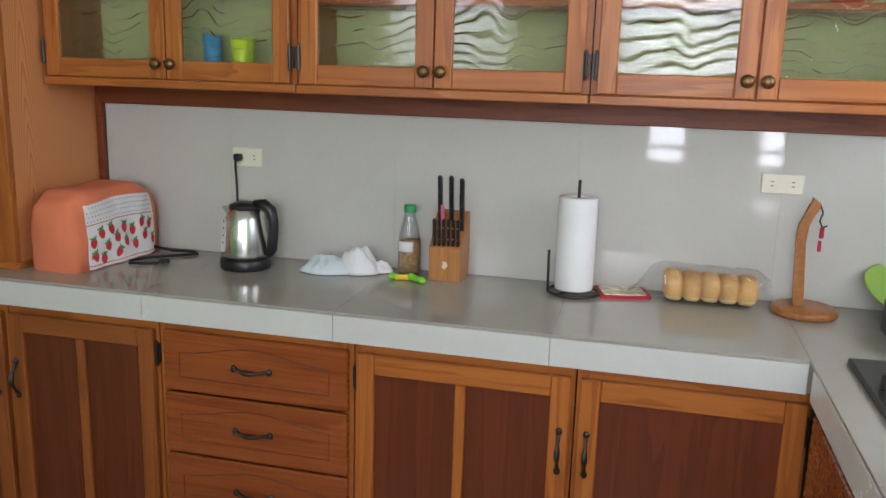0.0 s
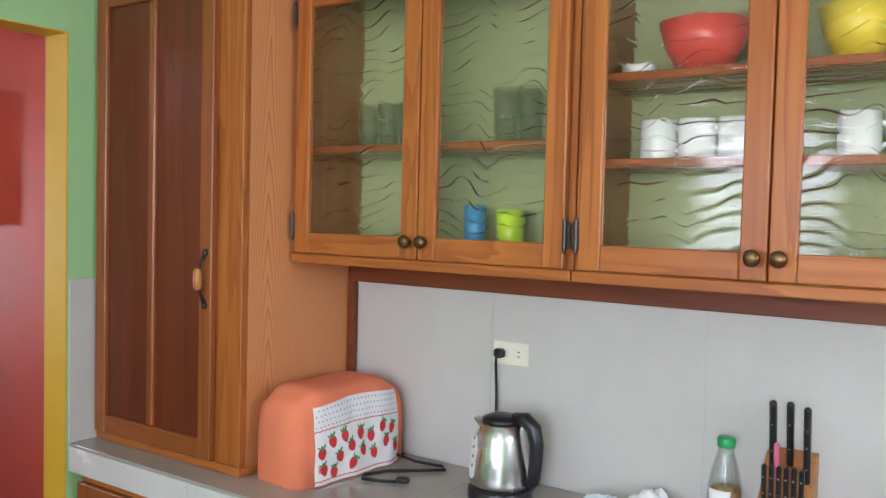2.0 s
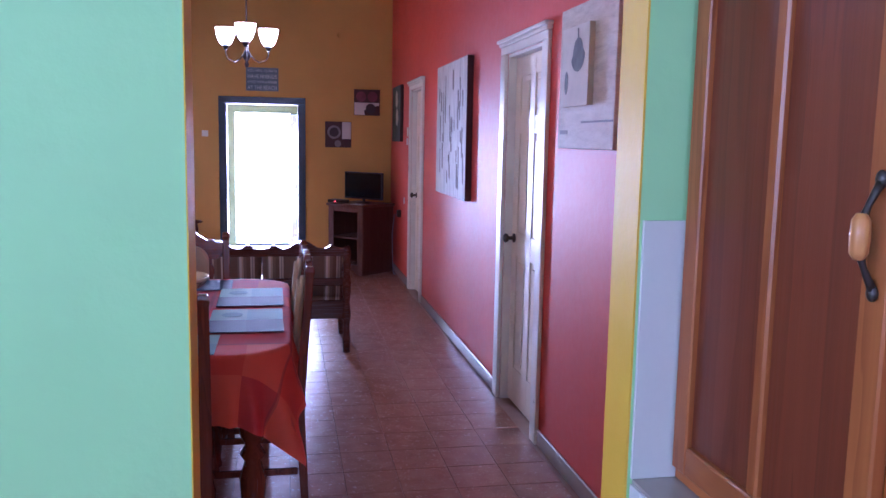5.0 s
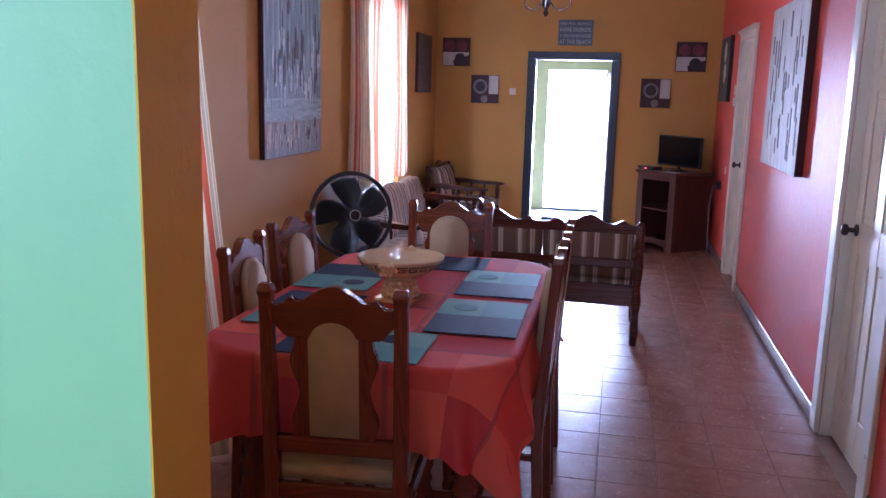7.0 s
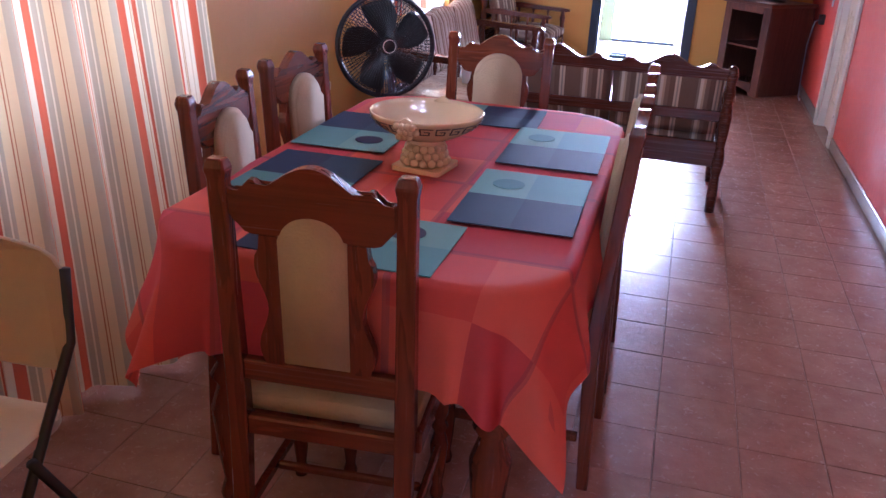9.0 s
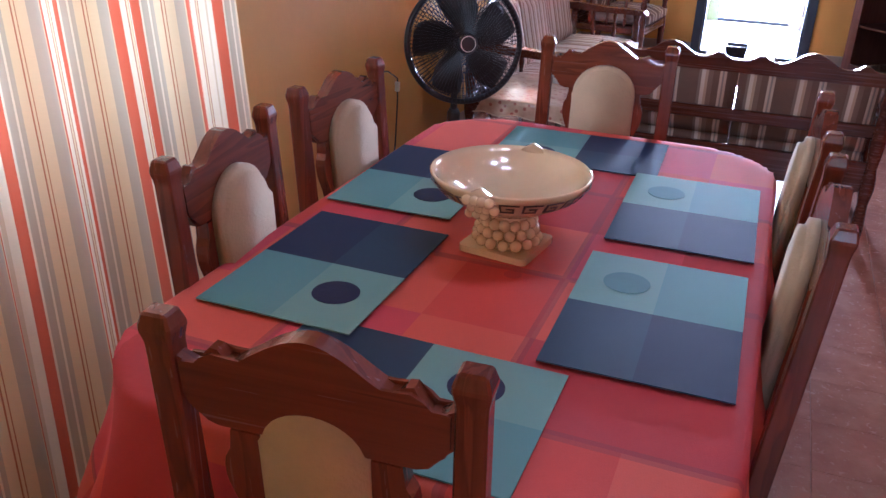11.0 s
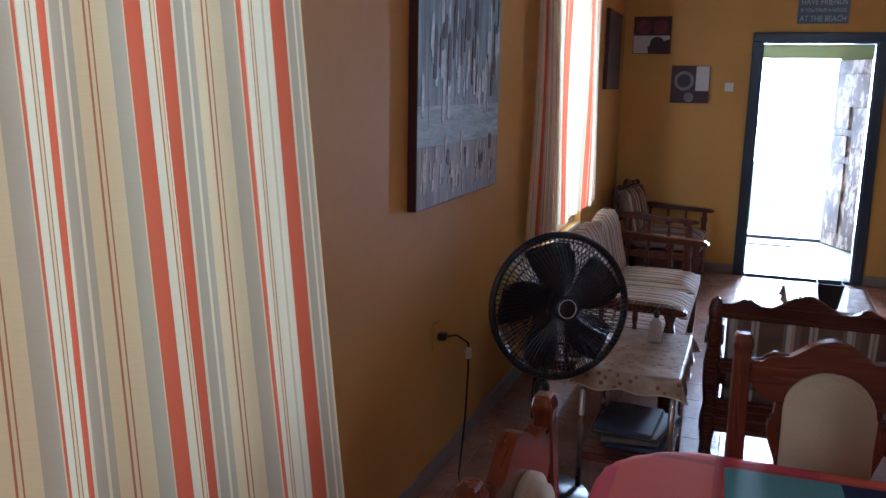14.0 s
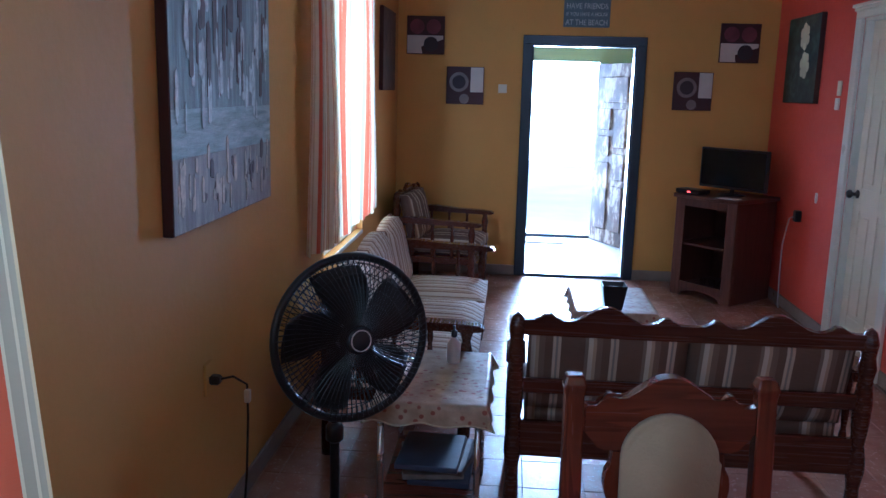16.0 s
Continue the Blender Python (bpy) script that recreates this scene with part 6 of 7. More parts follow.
# ---- lamps ----
def chandelier(x, y, z):
    c = thing("chandelier", "dark iron chandelier with three lit white glass shades", "chandelier", "ceiling chandeliers", (x, y, z))
    part("rod", tube(B(), [(x, y, z + 0.25), (x, y, TOP - 0.012)], 0.006, 8), IRON, c)
    part("canopy", lathe(B(), ((0, 0), (0.03, 0.0), (0.06, 0.03), (0.062, 0.04), (0, 0.04)), (x, y, TOP - 0.053), 20), IRON, c, smooth=True)
    part("column", lathe(B(), ((0, -0.1), (0.012, -0.09), (0.02, -0.07), (0.01, -0.05), (0.03, -0.02), (0.035, 0.0), (0.015, 0.04), (0.012, 0.14), (0.022, 0.18), (0.012, 0.22), (0, 0.26)), (x, y, z), 18), IRON, c, smooth=True)
    for k in range(3):
        a = radians(-90 + 120 * k)
        at = lambda r, h: (x + r * math.cos(a), y + r * math.sin(a), z + h)
        pts = [at(0.02, 0.02), at(0.06, -0.03), at(0.11, -0.05), at(0.165, -0.03), at(0.19, 0.01), at(0.19, 0.045)]
        arm = part("arm", tube(B(), pts, 0.0055, 8), IRON, c, smooth=True)
        part("cup", lathe(B(), ((0, 0), (0.012, 0), (0.022, 0.02), (0.034, 0.035), (0, 0.035)), at(0.19, 0.045), 16), IRON, arm, smooth=True)
        part("shade", lathe(B(), ((0.03, 0.034), (0.05, 0.06), (0.068, 0.11), (0.078, 0.165), (0.074, 0.165), (0.064, 0.11), (0.046, 0.062), (0.028, 0.038)), at(0.19, 0.045), 24), SHADE_GLOW, c, "lit white glass shade", True)


chandelier(1.14, 4.85, 2.235)
chandelier(1.077, 8.0, 2.165)


# ---- settees ----
SOFA_STRIPE = striped("brown_striped_cushion", 0.20, (
    (0.0, (0.09, 0.04, 0.025)), (0.22, (0.50, 0.40, 0.28)), (0.27, (0.22, 0.20, 0.17)), (0.31, (0.55, 0.45, 0.32)), (0.36, (0.09, 0.04, 0.025)), (0.50, (0.15, 0.09, 0.06)),
    (0.60, (0.42, 0.30, 0.19)), (0.66, (0.58, 0.50, 0.38)), (0.74, (0.16, 0.12, 0.09)), (0.80, (0.09, 0.04, 0.025))), "Object", 0)
CREAM_STRIPE = striped("cream_striped_cushion", 0.14, (
    (0.0, (0.20, 0.11, 0.07)), (0.10, (0.62, 0.54, 0.43)), (0.22, (0.26, 0.16, 0.11)), (0.27, (0.66, 0.60, 0.50)), (0.52, (0.22, 0.13, 0.09)), (0.62, (0.56, 0.47, 0.36)), (0.70, (0.22, 0.14, 0.10)), (0.74, (0.64, 0.57, 0.46)), (0.92, (0.30, 0.24, 0.20))), "Object", 0)


def cushion(x0, x1, fn, t):
    """A plump cushion; fn(u, v, w) places the unit square and thickness."""
    bm = B()
    n = 10
    for side in (0, 1):
        vs = [[bm.verts.new(fn(i / n, j / n, (0.5 + (side - 0.5) * (0.45 + 0.55 * (min(i, n - i, j, n - j, 2) / 2) ** 0.6)) * t)) for j in range(n + 1)] for i in range(n + 1)]
        for i in range(n):
            for j in range(n):
                q = (vs[i][j], vs[i + 1][j], vs[i + 1][j + 1], vs[i][j + 1])
                bm.faces.new(q if side else q[::-1])
        if side == 0:
            first = vs
    ring = [(i, 0) for i in range(n)] + [(n, j) for j in range(n)] + [(i, n) for i in range(n, 0, -1)] + [(0, j) for j in range(n, 0, -1)]
    for (a, b), (c, d) in zip(ring, ring[1:] + ring[:1]):
        bm.faces.new((first[a][b], first[c][d], vs[c][d], vs[a][b]))
    return bm


def settee(name, label, cat, seats, seat_w, cloth, arm_z=0.60, top=0.76, lift=0.0):
    """Carved settee: its width along x, its front towards -y, the outer face of the back at y = 0."""
    s = thing(name, label, cat)
    W = seats * seat_w / 2 + 0.04
    # posts of the back
    for sx in (-1, 1):
        part("back_post", lathe(B(), ((0.026, 0), (0.028, 0.1), (0.022, 0.2), (0.032, 0.26), (0.032, 0.3), (0.022, 0.36), (0.03, 0.44), (0.033, 0.52), (0.024, 0.6), (0.032, 0.64), (0.024, 0.68), (0.03, 0.73), (0.02, 0.77), (0, 0.785)), (sx * W, -0.04, 0), 14), SOFA_X, s, smooth=True)
        part("front_leg", lathe(B(), ((0.02, 0), (0.026, 0.08), (0.03, 0.25), (0.024, 0.32), (0.03, 0.36), (0.02, 0.42), (0.028, 0.48), (0.018, 0.53), (0.03, 0.57), (0.03, arm_z - 0.01)), (sx * W, -0.62, 0), 14), SOFA_X, s, smooth=True)
        bm = B()
        pts = [(-0.06, arm_z + 0.02), (-0.2, arm_z + 0.03), (-0.4, arm_z + 0.012), (-0.6, arm_z + 0.008), (-0.68, arm_z), (-0.7, arm_z - 0.02), (-0.66, arm_z - 0.03), (-0.4, arm_z - 0.025), (-0.06, arm_z - 0.02)]
        slab(bm, pts, 0.07, lambda u, v, q: Vector((sx * W - 0.035 + q, u, v)))
        bmesh.ops.bevel(bm, geom=bm.edges[:], offset=0.008, segments=2, affect='EDGES')
        part("armrest", bm, SOFA_X, s)
        for k in range(3):
            y = -0.17 - 0.15 * k
            part("spindle", lathe(B(), ((0.011, 0.30), (0.015, 0.34), (0.009, 0.37), (0.016, 0.44), (0.009, 0.51), (0.014, 0.54), (0.01, arm_z - 0.022)), (sx * W, y, 0), 10), SOFA_X, s, smooth=True)
        bm = B()
        box(bm, sx * W - 0.016, sx * W + 0.016, -0.6, -0.06, 0.25, 0.3, 0.005)
        part("side_rail", bm, SOFA_X, s)
    # back rails, the top one carved
    bm = B()
    out = []
    n = 30 * seats
    for k in range(n + 1):
        u = k / n
        c = (u * seats) % 1.0
        a = abs(c - 0.5) * 2
        h = 0.055 * (0.5 + 0.5 * math.cos(min(1, a / 0.45) * math.pi)) + 0.026 * math.exp(-((a - 0.7) / 0.1) ** 2)
        out.append((-W + 0.02 + (2 * W - 0.04) * u, top + h))
    slab(bm, out + [(W - 0.02, top - 0.055), (-W + 0.02, top - 0.055)], 0.03, lambda u, v, q: Vector((u, -0.055 + q, v)))
    part("crest_rail", bm, SOFA_X, s)
    for z0, z1, nm in ((0.49, 0.545, "middle_rail"), (0.25, 0.385, "lower_rail")):
        bm = B()
        box(bm, -W + 0.02, W - 0.02, -0.052, -0.026, z0, z1, 0.005)
        part(nm, bm, SOFA_X, s)
    bm = B()
    box(bm, -W + 0.02, W - 0.02, -0.64, -0.61, 0.24, 0.31, 0.006)
    part("front_rail", bm, SOFA_X, s)
    for k in range(int(W * 2 / 0.16)):
        bm = B()
        x = -W + 0.1 + 0.16 * k
        box(bm, x, x + 0.07, -0.61, -0.055, 0.285, 0.298)
        part("seat_slat", bm, SOFA_X, s)
    for k in range(seats):
        x0 = -W + 0.035 + k * (2 * W - 0.07) / seats
        wd = (2 * W - 0.07) / seats - 0.006
        part("seat_cushion", cushion(0, 1, lambda u, v, w: Vector((x0 + wd * u, -0.66 + 0.5 * v, 0.30 + w + 0.012 * math.sin(3.14 * u) * math.sin(3.14 * v))), 0.13), cloth, s, "striped seat cushion", True)
        part("back_cushion", cushion(0, 1, lambda u, v, w: Vector((x0 + wd * u, -0.20 + 0.085 * v + w - 0.02, 0.40 + (top - 0.415 + lift) * v + 0.03 * (lift > 0) * math.sin(math.pi * u) * v)), 0.12), cloth, s, "striped back cushion", True)
    return s


s = settee("settee", "dark carved settee with brown striped cushions behind the table", "sofa", 2, 0.56, SOFA_STRIPE)
s.matrix_basis = pose(1.195, 7.10, 0, 0, 0, 180)
s = settee("settee", "carved wooden settee with cream striped cushions below the window", "sofa", 3, 0.56, CREAM_STRIPE, 0.60, 0.70, 0.085)
s.matrix_basis = pose(-0.225, 8.47, 0, 0, 0, 90)
s = settee("armchair", "carved wooden armchair with striped cushions in the corner", "armchair", 1, 0.62, SOFA_STRIPE, 0.57, 0.76)
s.matrix_basis = pose(-0.30, 10.83, 0, 0, 0, 84)


# ---- small tables ----
def cover_material():
    m, n, l, b = material("printed_table_cover")
    v = coords(n, l)
    cells = n.new("ShaderNodeTexVoronoi")
    cells.inputs["Scale"].default_value = 30
    l.new(v, cells.inputs["Vector"])
    a = noise_tex(n, l, v, 12, 5)
    c = ramp(n, l, a, ((0.35, (0.30, 0.20, 0.12)), (0.65, (0.50, 0.37, 0.24))))
    dot = ramp(n, l, cells.outputs["Distance"], ((0.0, (1, 1, 1)), (0.22, (1, 1, 1)), (0.30, (0, 0, 0))))
    c = mixc(n, l, dot, c, (0.26, 0.08, 0.045))
    l.new(c, b.inputs["Base Color"])
    b.inputs["Roughness"].default_value, b.inputs["Coat Weight"].default_value = 0.4, 0.5
    bump(n, l, b, noise_tex(n, l, v, 18, 4), 0.4, 0.01)
    return m


LACE = cover_material()
HEM = plain("shiny_hem_trim", (0.62, 0.50, 0.34), 0.25, var=0.2, coat=0.4)
MAGAZINE = [plain("magazine_%d" % k, c, 0.5, var=0.3, scale=20) for k, c in enumerate(((0.05, 0.06, 0.10), (0.30, 0.26, 0.22), (0.12, 0.09, 0.08), (0.42, 0.38, 0.33)))]


def small_table(name, label, x0, x1, y0, y1, h, drop, shelf=True):
    t = thing(name, label, "table", "", ((x0 + x1) / 2, (y0 + y1) / 2, 0))
    bm = B()
    box(bm, x0, x1, y0, y1, h - 0.025, h, 0.004)
    part("tabletop", bm, CHAIR_X, t)
    for x in (x0 + 0.025, x1 - 0.025):
        for y in (y0 + 0.025, y1 - 0.025):
            part("leg", tube(B(), [(x, y, 0), (x, y, h - 0.025)], 0.011, 10), STEEL, t, smooth=True)
    if shelf:
        bm = B()
        box(bm, x0 + 0.02, x1 - 0.02, y0 + 0.02, y1 - 0.02, 0.14, 0.155, 0.003)
        part("shelf", bm, CHAIR_X, t)
    cx, cy, hx, hy = (x0 + x1) / 2, (y0 + y1) / 2, (x1 - x0) / 2, (y1 - y0) / 2

    def fn(u, v):
        x, y = (2 * u - 1) * (hx + drop), (2 * v - 1) * (hy + drop)
        ex, ey = max(0, abs(x) - hx - 0.004), max(0, abs(y) - hy - 0.004)
        d = max(ex, ey)
        px = math.copysign(min(abs(x), hx + 0.004), x)
        py = math.copysign(min(abs(y), hy + 0.004), y)
        wv = 0.010 * math.sin(34 * (px + py) + 2) * d / max(drop, 1e-3)
        c = min(ex, ey)
        return Vector((cx + px + math.copysign(0.1 * ex + (wv if ex else 0) + 0.4 * c, x) * (ex > 0), cy + py + math.copysign(0.1 * ey + (wv if ey else 0) + 0.4 * c, y) * (ey > 0), h + 0.002 - 0.97 * d + (0.006 * math.sin(40 * px + 3) * (d > drop * 0.9))))
    cover = thing("table_cover", "tan patterned table cover with a glossy clear layer", "table cover", "small table covers", (cx, cy, h))
    part("cloth", sheet(B(), 44, 44, fn), LACE, cover, smooth=True)
    rim = [(k / 44, 0) for k in range(44)] + [(1, k / 44) for k in range(44)] + [(1 - k / 44, 1) for k in range(44)] + [(0, 1 - k / 44) for k in range(44)]
    part("hem", tube(B(), [fn(u, v) for u, v in rim], 0.0035, 5, True), HEM, cover, "shiny cream hem", True)
    return t


small_table("side_table", "small metal-legged side table beside the fan, magazines below", 0.12, 0.50, 6.90, 7.49, 0.515, 0.075)
for k in range(5):
    bm = B()
    r = random.Random(k)
    boxm(bm, pose(0.32 + r.uniform(-0.03, 0.03), 7.15 + r.uniform(-0.05, 0.05), 0.1555 + 0.022 * k + 0.0105, 0, 0, r.uniform(-15, 15)), 0.22, 0.29, 0.020, 0.003)
    single("magazine", bm, MAGAZINE[k % 4], "magazine stacked on the shelf of the side table", "magazine", "magazines on the side table", (0.32, 7.15, 0.155 + 0.022 * k))
t = thing("spray_bottle", "small clear bottle with a dark pump on the side table", "bottle", "", (0.36, 7.34, 0.518))
part("body", lathe(B(), ((0, 0), (0.024, 0), (0.026, 0.01), (0.026, 0.075), (0.012, 0.095), (0.01, 0.1), (0, 0.1)), (0.36, 7.34, 0.519), 18), WHITE_PLASTIC, t, smooth=True)
part("pump", lathe(B(), ((0.009, 0.1), (0.012, 0.105), (0.012, 0.125), (0.005, 0.128), (0.005, 0.145), (0, 0.146)), (0.36, 7.34, 0.519), 12), BLACK, t, smooth=True)
small_table("coffee_table", "low coffee table with a tan cover in front of the settee", 0.92, 1.34, 8.52, 9.12, 0.43, 0.09, False)
t = thing("planter_box", "small black flared pot on the coffee table", "pot", "", (1.115, 8.62, 0.433))
bm = B()
lathe(bm, ((0, 0), (0.062, 0), (0.09, 0.13), (0.084, 0.13), (0.056, 0.012), (0, 0.012)), segs=4, m=pose(1.115, 8.62, 0.4335, 0, 0, 45))
part("pot", bm, BLACK, t)


# ---- pedestal fan ----
def fan():
    x, y, z = 0.085, 6.72, 0.79
    f = thing("pedestal_fan", "black pedestal fan with a round wire guard", "fan", "", (x, y, 0))
    head = Matrix.Translation((x, y, z)) @ Matrix.Rotation(radians(36), 4, 'Z') @ Matrix.Rotation(radians(84), 4, 'X')
    # local z of the head points out of the fan's face
    R = 0.25
    for nm, zo, bulge in (("front_guard", 0.02, 0.035), ("rear_guard", -0.02, -0.075)):
        bm = B()
        for r in (0.08, 0.12, 0.16, 0.2, 0.23):
            tube(bm, [head @ Vector((r * math.cos(k * 0.15708), r * math.sin(k * 0.15708), zo + bulge * (1 - (r / R) ** 2))) for k in range(40)], 0.0016, 4, True)
        guard = part(nm, bm, BLACK, f)
        for k in range(84):
            a = 2 * math.pi * k / 84
            tw = 0.22 * (1 if zo > 0 else -1)
            pts = [head @ Vector((r * math.cos(a + tw * (r / R)), r * math.sin(a + tw * (r / R)), zo + bulge * (1 - (r / R) ** 2))) for r in (0.045, 0.09, 0.14, 0.19, 0.235, R)]
            part("wire", tube(B(), pts, 0.0019, 4), BLACK, guard)
    bm = B()
    tube(bm, [head @ Vector((R * math.cos(k * 0.0982), R * math.sin(k * 0.0982), 0)) for k in range(64)], 0.013, 8, True)
    part("rim", bm, BLACK, f, smooth=True)
    bm = lathe(B(), ((0, 0.0), (0.043, 0.0), (0.043, 0.006), (0.036, 0.012), (0, 0.014)), segs=24, m=head @ Matrix.Translation((0, 0, 0.052)))
    cap = part("badge", bm, BLACK, f, smooth=True)
    bm = B()
    tube(bm, [head @ Vector((0.032 * math.cos(k * 0.2618), 0.032 * math.sin(k * 0.2618), 0.066)) for k in range(24)], 0.0022, 6, True)
    part("badge_ring", bm, plain("silver_print", (0.45, 0.42, 0.38), 0.4), cap, "pale ring")
    for k in range(5):
        a0 = 2 * math.pi * k / 5 + 0.3

        def blade(u, v):
            r = 0.04 + 0.185 * u
            a = a0 + (v - 0.5) * (0.55 + 0.5 * math.sin(math.pi * (0.25 + 0.7 * u))) + 0.25 * u
            return head @ Vector((r * math.cos(a), r * math.sin(a), 0.022 * (0.5 - v) * 2 * (0.4 + u)))
        part("blade", sheet(B(), 8, 6, blade), BLACK_MATT, f, smooth=True, solid=0.003)
    part("hub", lathe(B(), ((0, -0.03), (0.045, -0.03), (0.045, 0.025), (0, 0.03)), segs=20, m=head), BLACK, f, smooth=True)
    part("motor", lathe(B(), ((0, -0.2), (0.04, -0.195), (0.062, -0.17), (0.066, -0.1), (0.05, -0.085), (0, -0.085)), segs=24, m=head), BLACK, f, smooth=True)
    back = head @ Vector((0, 0, -0.13))
    part("column", tube(B(), [(back.x, back.y, 0.03), (back.x, back.y, 0.45), (back.x, back.y, 0.72)], [0.016, 0.016, 0.012], 14), BLACK, f, smooth=True)
    part("collar", lathe(B(), ((0.018, 0), (0.03, 0.01), (0.03, 0.05), (0.02, 0.07), (0.016, 0.07)), (back.x, back.y, 0.4), 16), BLACK, f, smooth=True)
    bm = B()
    boxm(bm, Matrix.Translation((back.x, back.y, 0.745)), 0.05, 0.06, 0.09, 0.012)
    part("neck", bm, BLACK, f)
    part("base", lathe(B(), ((0, 0), (0.2, 0), (0.205, 0.01), (0.19, 0.025), (0.06, 0.045), (0.03, 0.08), (0, 0.08)), (back.x, back.y, 0.0), 40), BLACK, f, smooth=True)
    cord = [(-0.385, 6.83, 0.588), (-0.34, 6.86, 0.592), (-0.30, 6.88, 0.56), (-0.295, 6.87, 0.45), (-0.30, 6.86, 0.25), (-0.31, 6.83, 0.03), (-0.3, 6.82, 0.008), (-0.15, 6.8, 0.008), (back.x, back.y + 0.1, 0.012)]
    part("cord", tube(B(), cord, 0.004, 8), BLACK_MATT, f, smooth=True)
    bm = B()
    box(bm, -0.408, -0.372, 6.815, 6.85, 0.573, 0.603, 0.006)
    part("plug", bm, BLACK, f)
    bm = B()
    box(bm, -0.306, -0.286, 6.862, 6.881, 0.50, 0.545, 0.003)
    part("tag", bm, IVORY, f, "small pale tag on the cord")


fan()
t = thing("wall_outlet", "orange-tinted wall outlet on the orange wall with a fan plug", "outlet", "", (-0.418, 6.835, 0.535))
bm = B()
box(bm, -0.4198, -0.409, 6.80, 6.87, 0.535, 0.645, 0.003)
part("plate", bm, ORANGE, t)


# ---- TV corner ----
def tv_corner():
    c = thing("tv_cabinet", "dark wooden corner cabinet with open shelves", "cabinet")
    w, d, h = 0.26, 0.25, 0.80
    for sx in (-1, 1):
        bm = B()
        box(bm, sx * w - 0.012, sx * w + 0.012, -d, d, 0.0, h - 0.03, 0.002)
        part("side_panel", bm, CABINET_Z, c)
    bm = B()
    box(bm, -w + 0.0125, w - 0.0125, d - 0.014, d, 0.04, h - 0.03)
    part("back_panel", bm, CABINET_Z, c)
    for z in (0.06, 0.4):
        bm = B()
        box(bm, -w + 0.0125, w - 0.0125, -d + 0.01, d - 0.0145, z, z + 0.018)
        part("shelf", bm, CABINET_Z, c)
    for sx in (-1, 1):
        bm = B()
        box(bm, sx * (w - 0.03) - 0.042, sx * (w - 0.03) + 0.042, -d - 0.018, -d - 0.0005, 0.0, h - 0.03, 0.003)
        part("stile", bm, CABINET_Z, c)
    bm = B()
    n = 12
    slab(bm, [(-0.187, 0.115), (-0.187, 0.0)] + [(-0.16 + 0.32 * k / n, 0.035 + 0.025 * math.sin(math.pi * k / n)) for k in range(n + 1)] + [(0.187, 0.0), (0.187, 0.115)], 0.016, lambda u, v, q: Vector((u, -d - 0.017 + q, v)))
    part("foot_rail", bm, CABINET_Z, c)
    bm = B()
    box(bm, -0.187, 0.187, -d - 0.017, -d - 0.001, h - 0.09, h - 0.0305)
    part("top_rail", bm, CABINET_Z, c)
    bm = B()
    box(bm, -w - 0.03, w + 0.03, -d - 0.04, d + 0.01, h - 0.03, h, 0.006)
    part("top", bm, CABINET_Z, c)
    turn = pose(2.235, 10.87, 0, 0, 0, -48.6)
    c.matrix_basis = turn
    t = thing("television", "flat black television on the corner cabinet", "television")
    bm = B()
    box(bm, -0.295, 0.295, -0.018, 0.018, 0.045, 0.355, 0.006)
    body = part("body", bm, BLACK, t)
    bm = B()
    box(bm, -0.278, 0.278, -0.0205, -0.0185, 0.065, 0.34)
    part("screen", bm, SCREEN, body, "dark switched-off screen")
    part("foot", lathe(B(), ((0, 0), (0.11, 0), (0.11, 0.008), (0.02, 0.016), (0.018, 0.05), (0, 0.05)), segs=24, m=Matrix.Diagonal((1, 0.7, 1, 1))), BLACK, t, smooth=True)
    t.matrix_basis = turn @ Matrix.Translation((0.035, 0.0, h + 0.0005))
    r = thing("set_top_box", "slim black receiver with a red light on the cabinet", "receiver")
    bm = B()
    box(bm, -0.11, 0.11, -0.07, 0.07, 0.004, 0.036, 0.004)
    body = part("body", bm, BLACK, r)
    bm = B()
    box(bm, 0.0, 0.03, -0.0715, -0.0702, 0.014, 0.022)
    part("led", bm, LED_RED, body, "glowing red light")
    bm = B()
    for sx in (-0.09, 0.09):
        for sy in (-0.05, 0.05):
            lathe(bm, ((0.008, 0), (0.008, 0.005)), (sx, sy, 0), 8)
    part("feet", bm, BLACK, r)
    r.matrix_basis = turn @ Matrix.Translation((-0.185, -0.19, h + 0.0005))
    p = single("paper_sheet", box(B(), 0, 0.16, 0, 0.10, 0, 0.002), PAPER, "sheet of white paper on the cabinet", "paper", "", (0, 0, 0))
    p.matrix_basis = turn @ Matrix.Translation((0.08, -0.27, h + 0.0008))
    g = thing("glass_dish", "cluster of clear glassware on the lower cabinet shelf", "glassware")
    for k in range(4):
        part("glass", lathe(B(), ((0, 0), (0.02, 0), (0.03, 0.05), (0.027, 0.05), (0.018, 0.006), (0, 0.006)), (-0.1 + 0.065 * k, 0.02 * (k % 2), 0), 14), CLEAR, g, smooth=True)
    g.matrix_basis = turn @ Matrix.Translation((0, -0.08, 0.0785))
    cord = thing("power_cord", "grey power cord hanging beside the cabinet", "cord", "", (2.6, 10.45, 0.3))
    part("cable", tube(B(), [(2.60, 10.38, 0.72), (2.56, 10.40, 0.70), (2.54, 10.43, 0.5), (2.55, 10.45, 0.25), (2.56, 10.46, 0.05), (2.58, 10.5, 0.012), (2.60, 10.62, 0.012)], 0.005, 8), plain("grey_cable", (0.35, 0.36, 0.4), 0.5), cord, smooth=True)
    bm = B()
    box(bm, 2.585, 2.6295, 10.35, 10.41, 0.68, 0.76, 0.006)
    part("adapter", bm, BLACK, cord)


tv_corner()


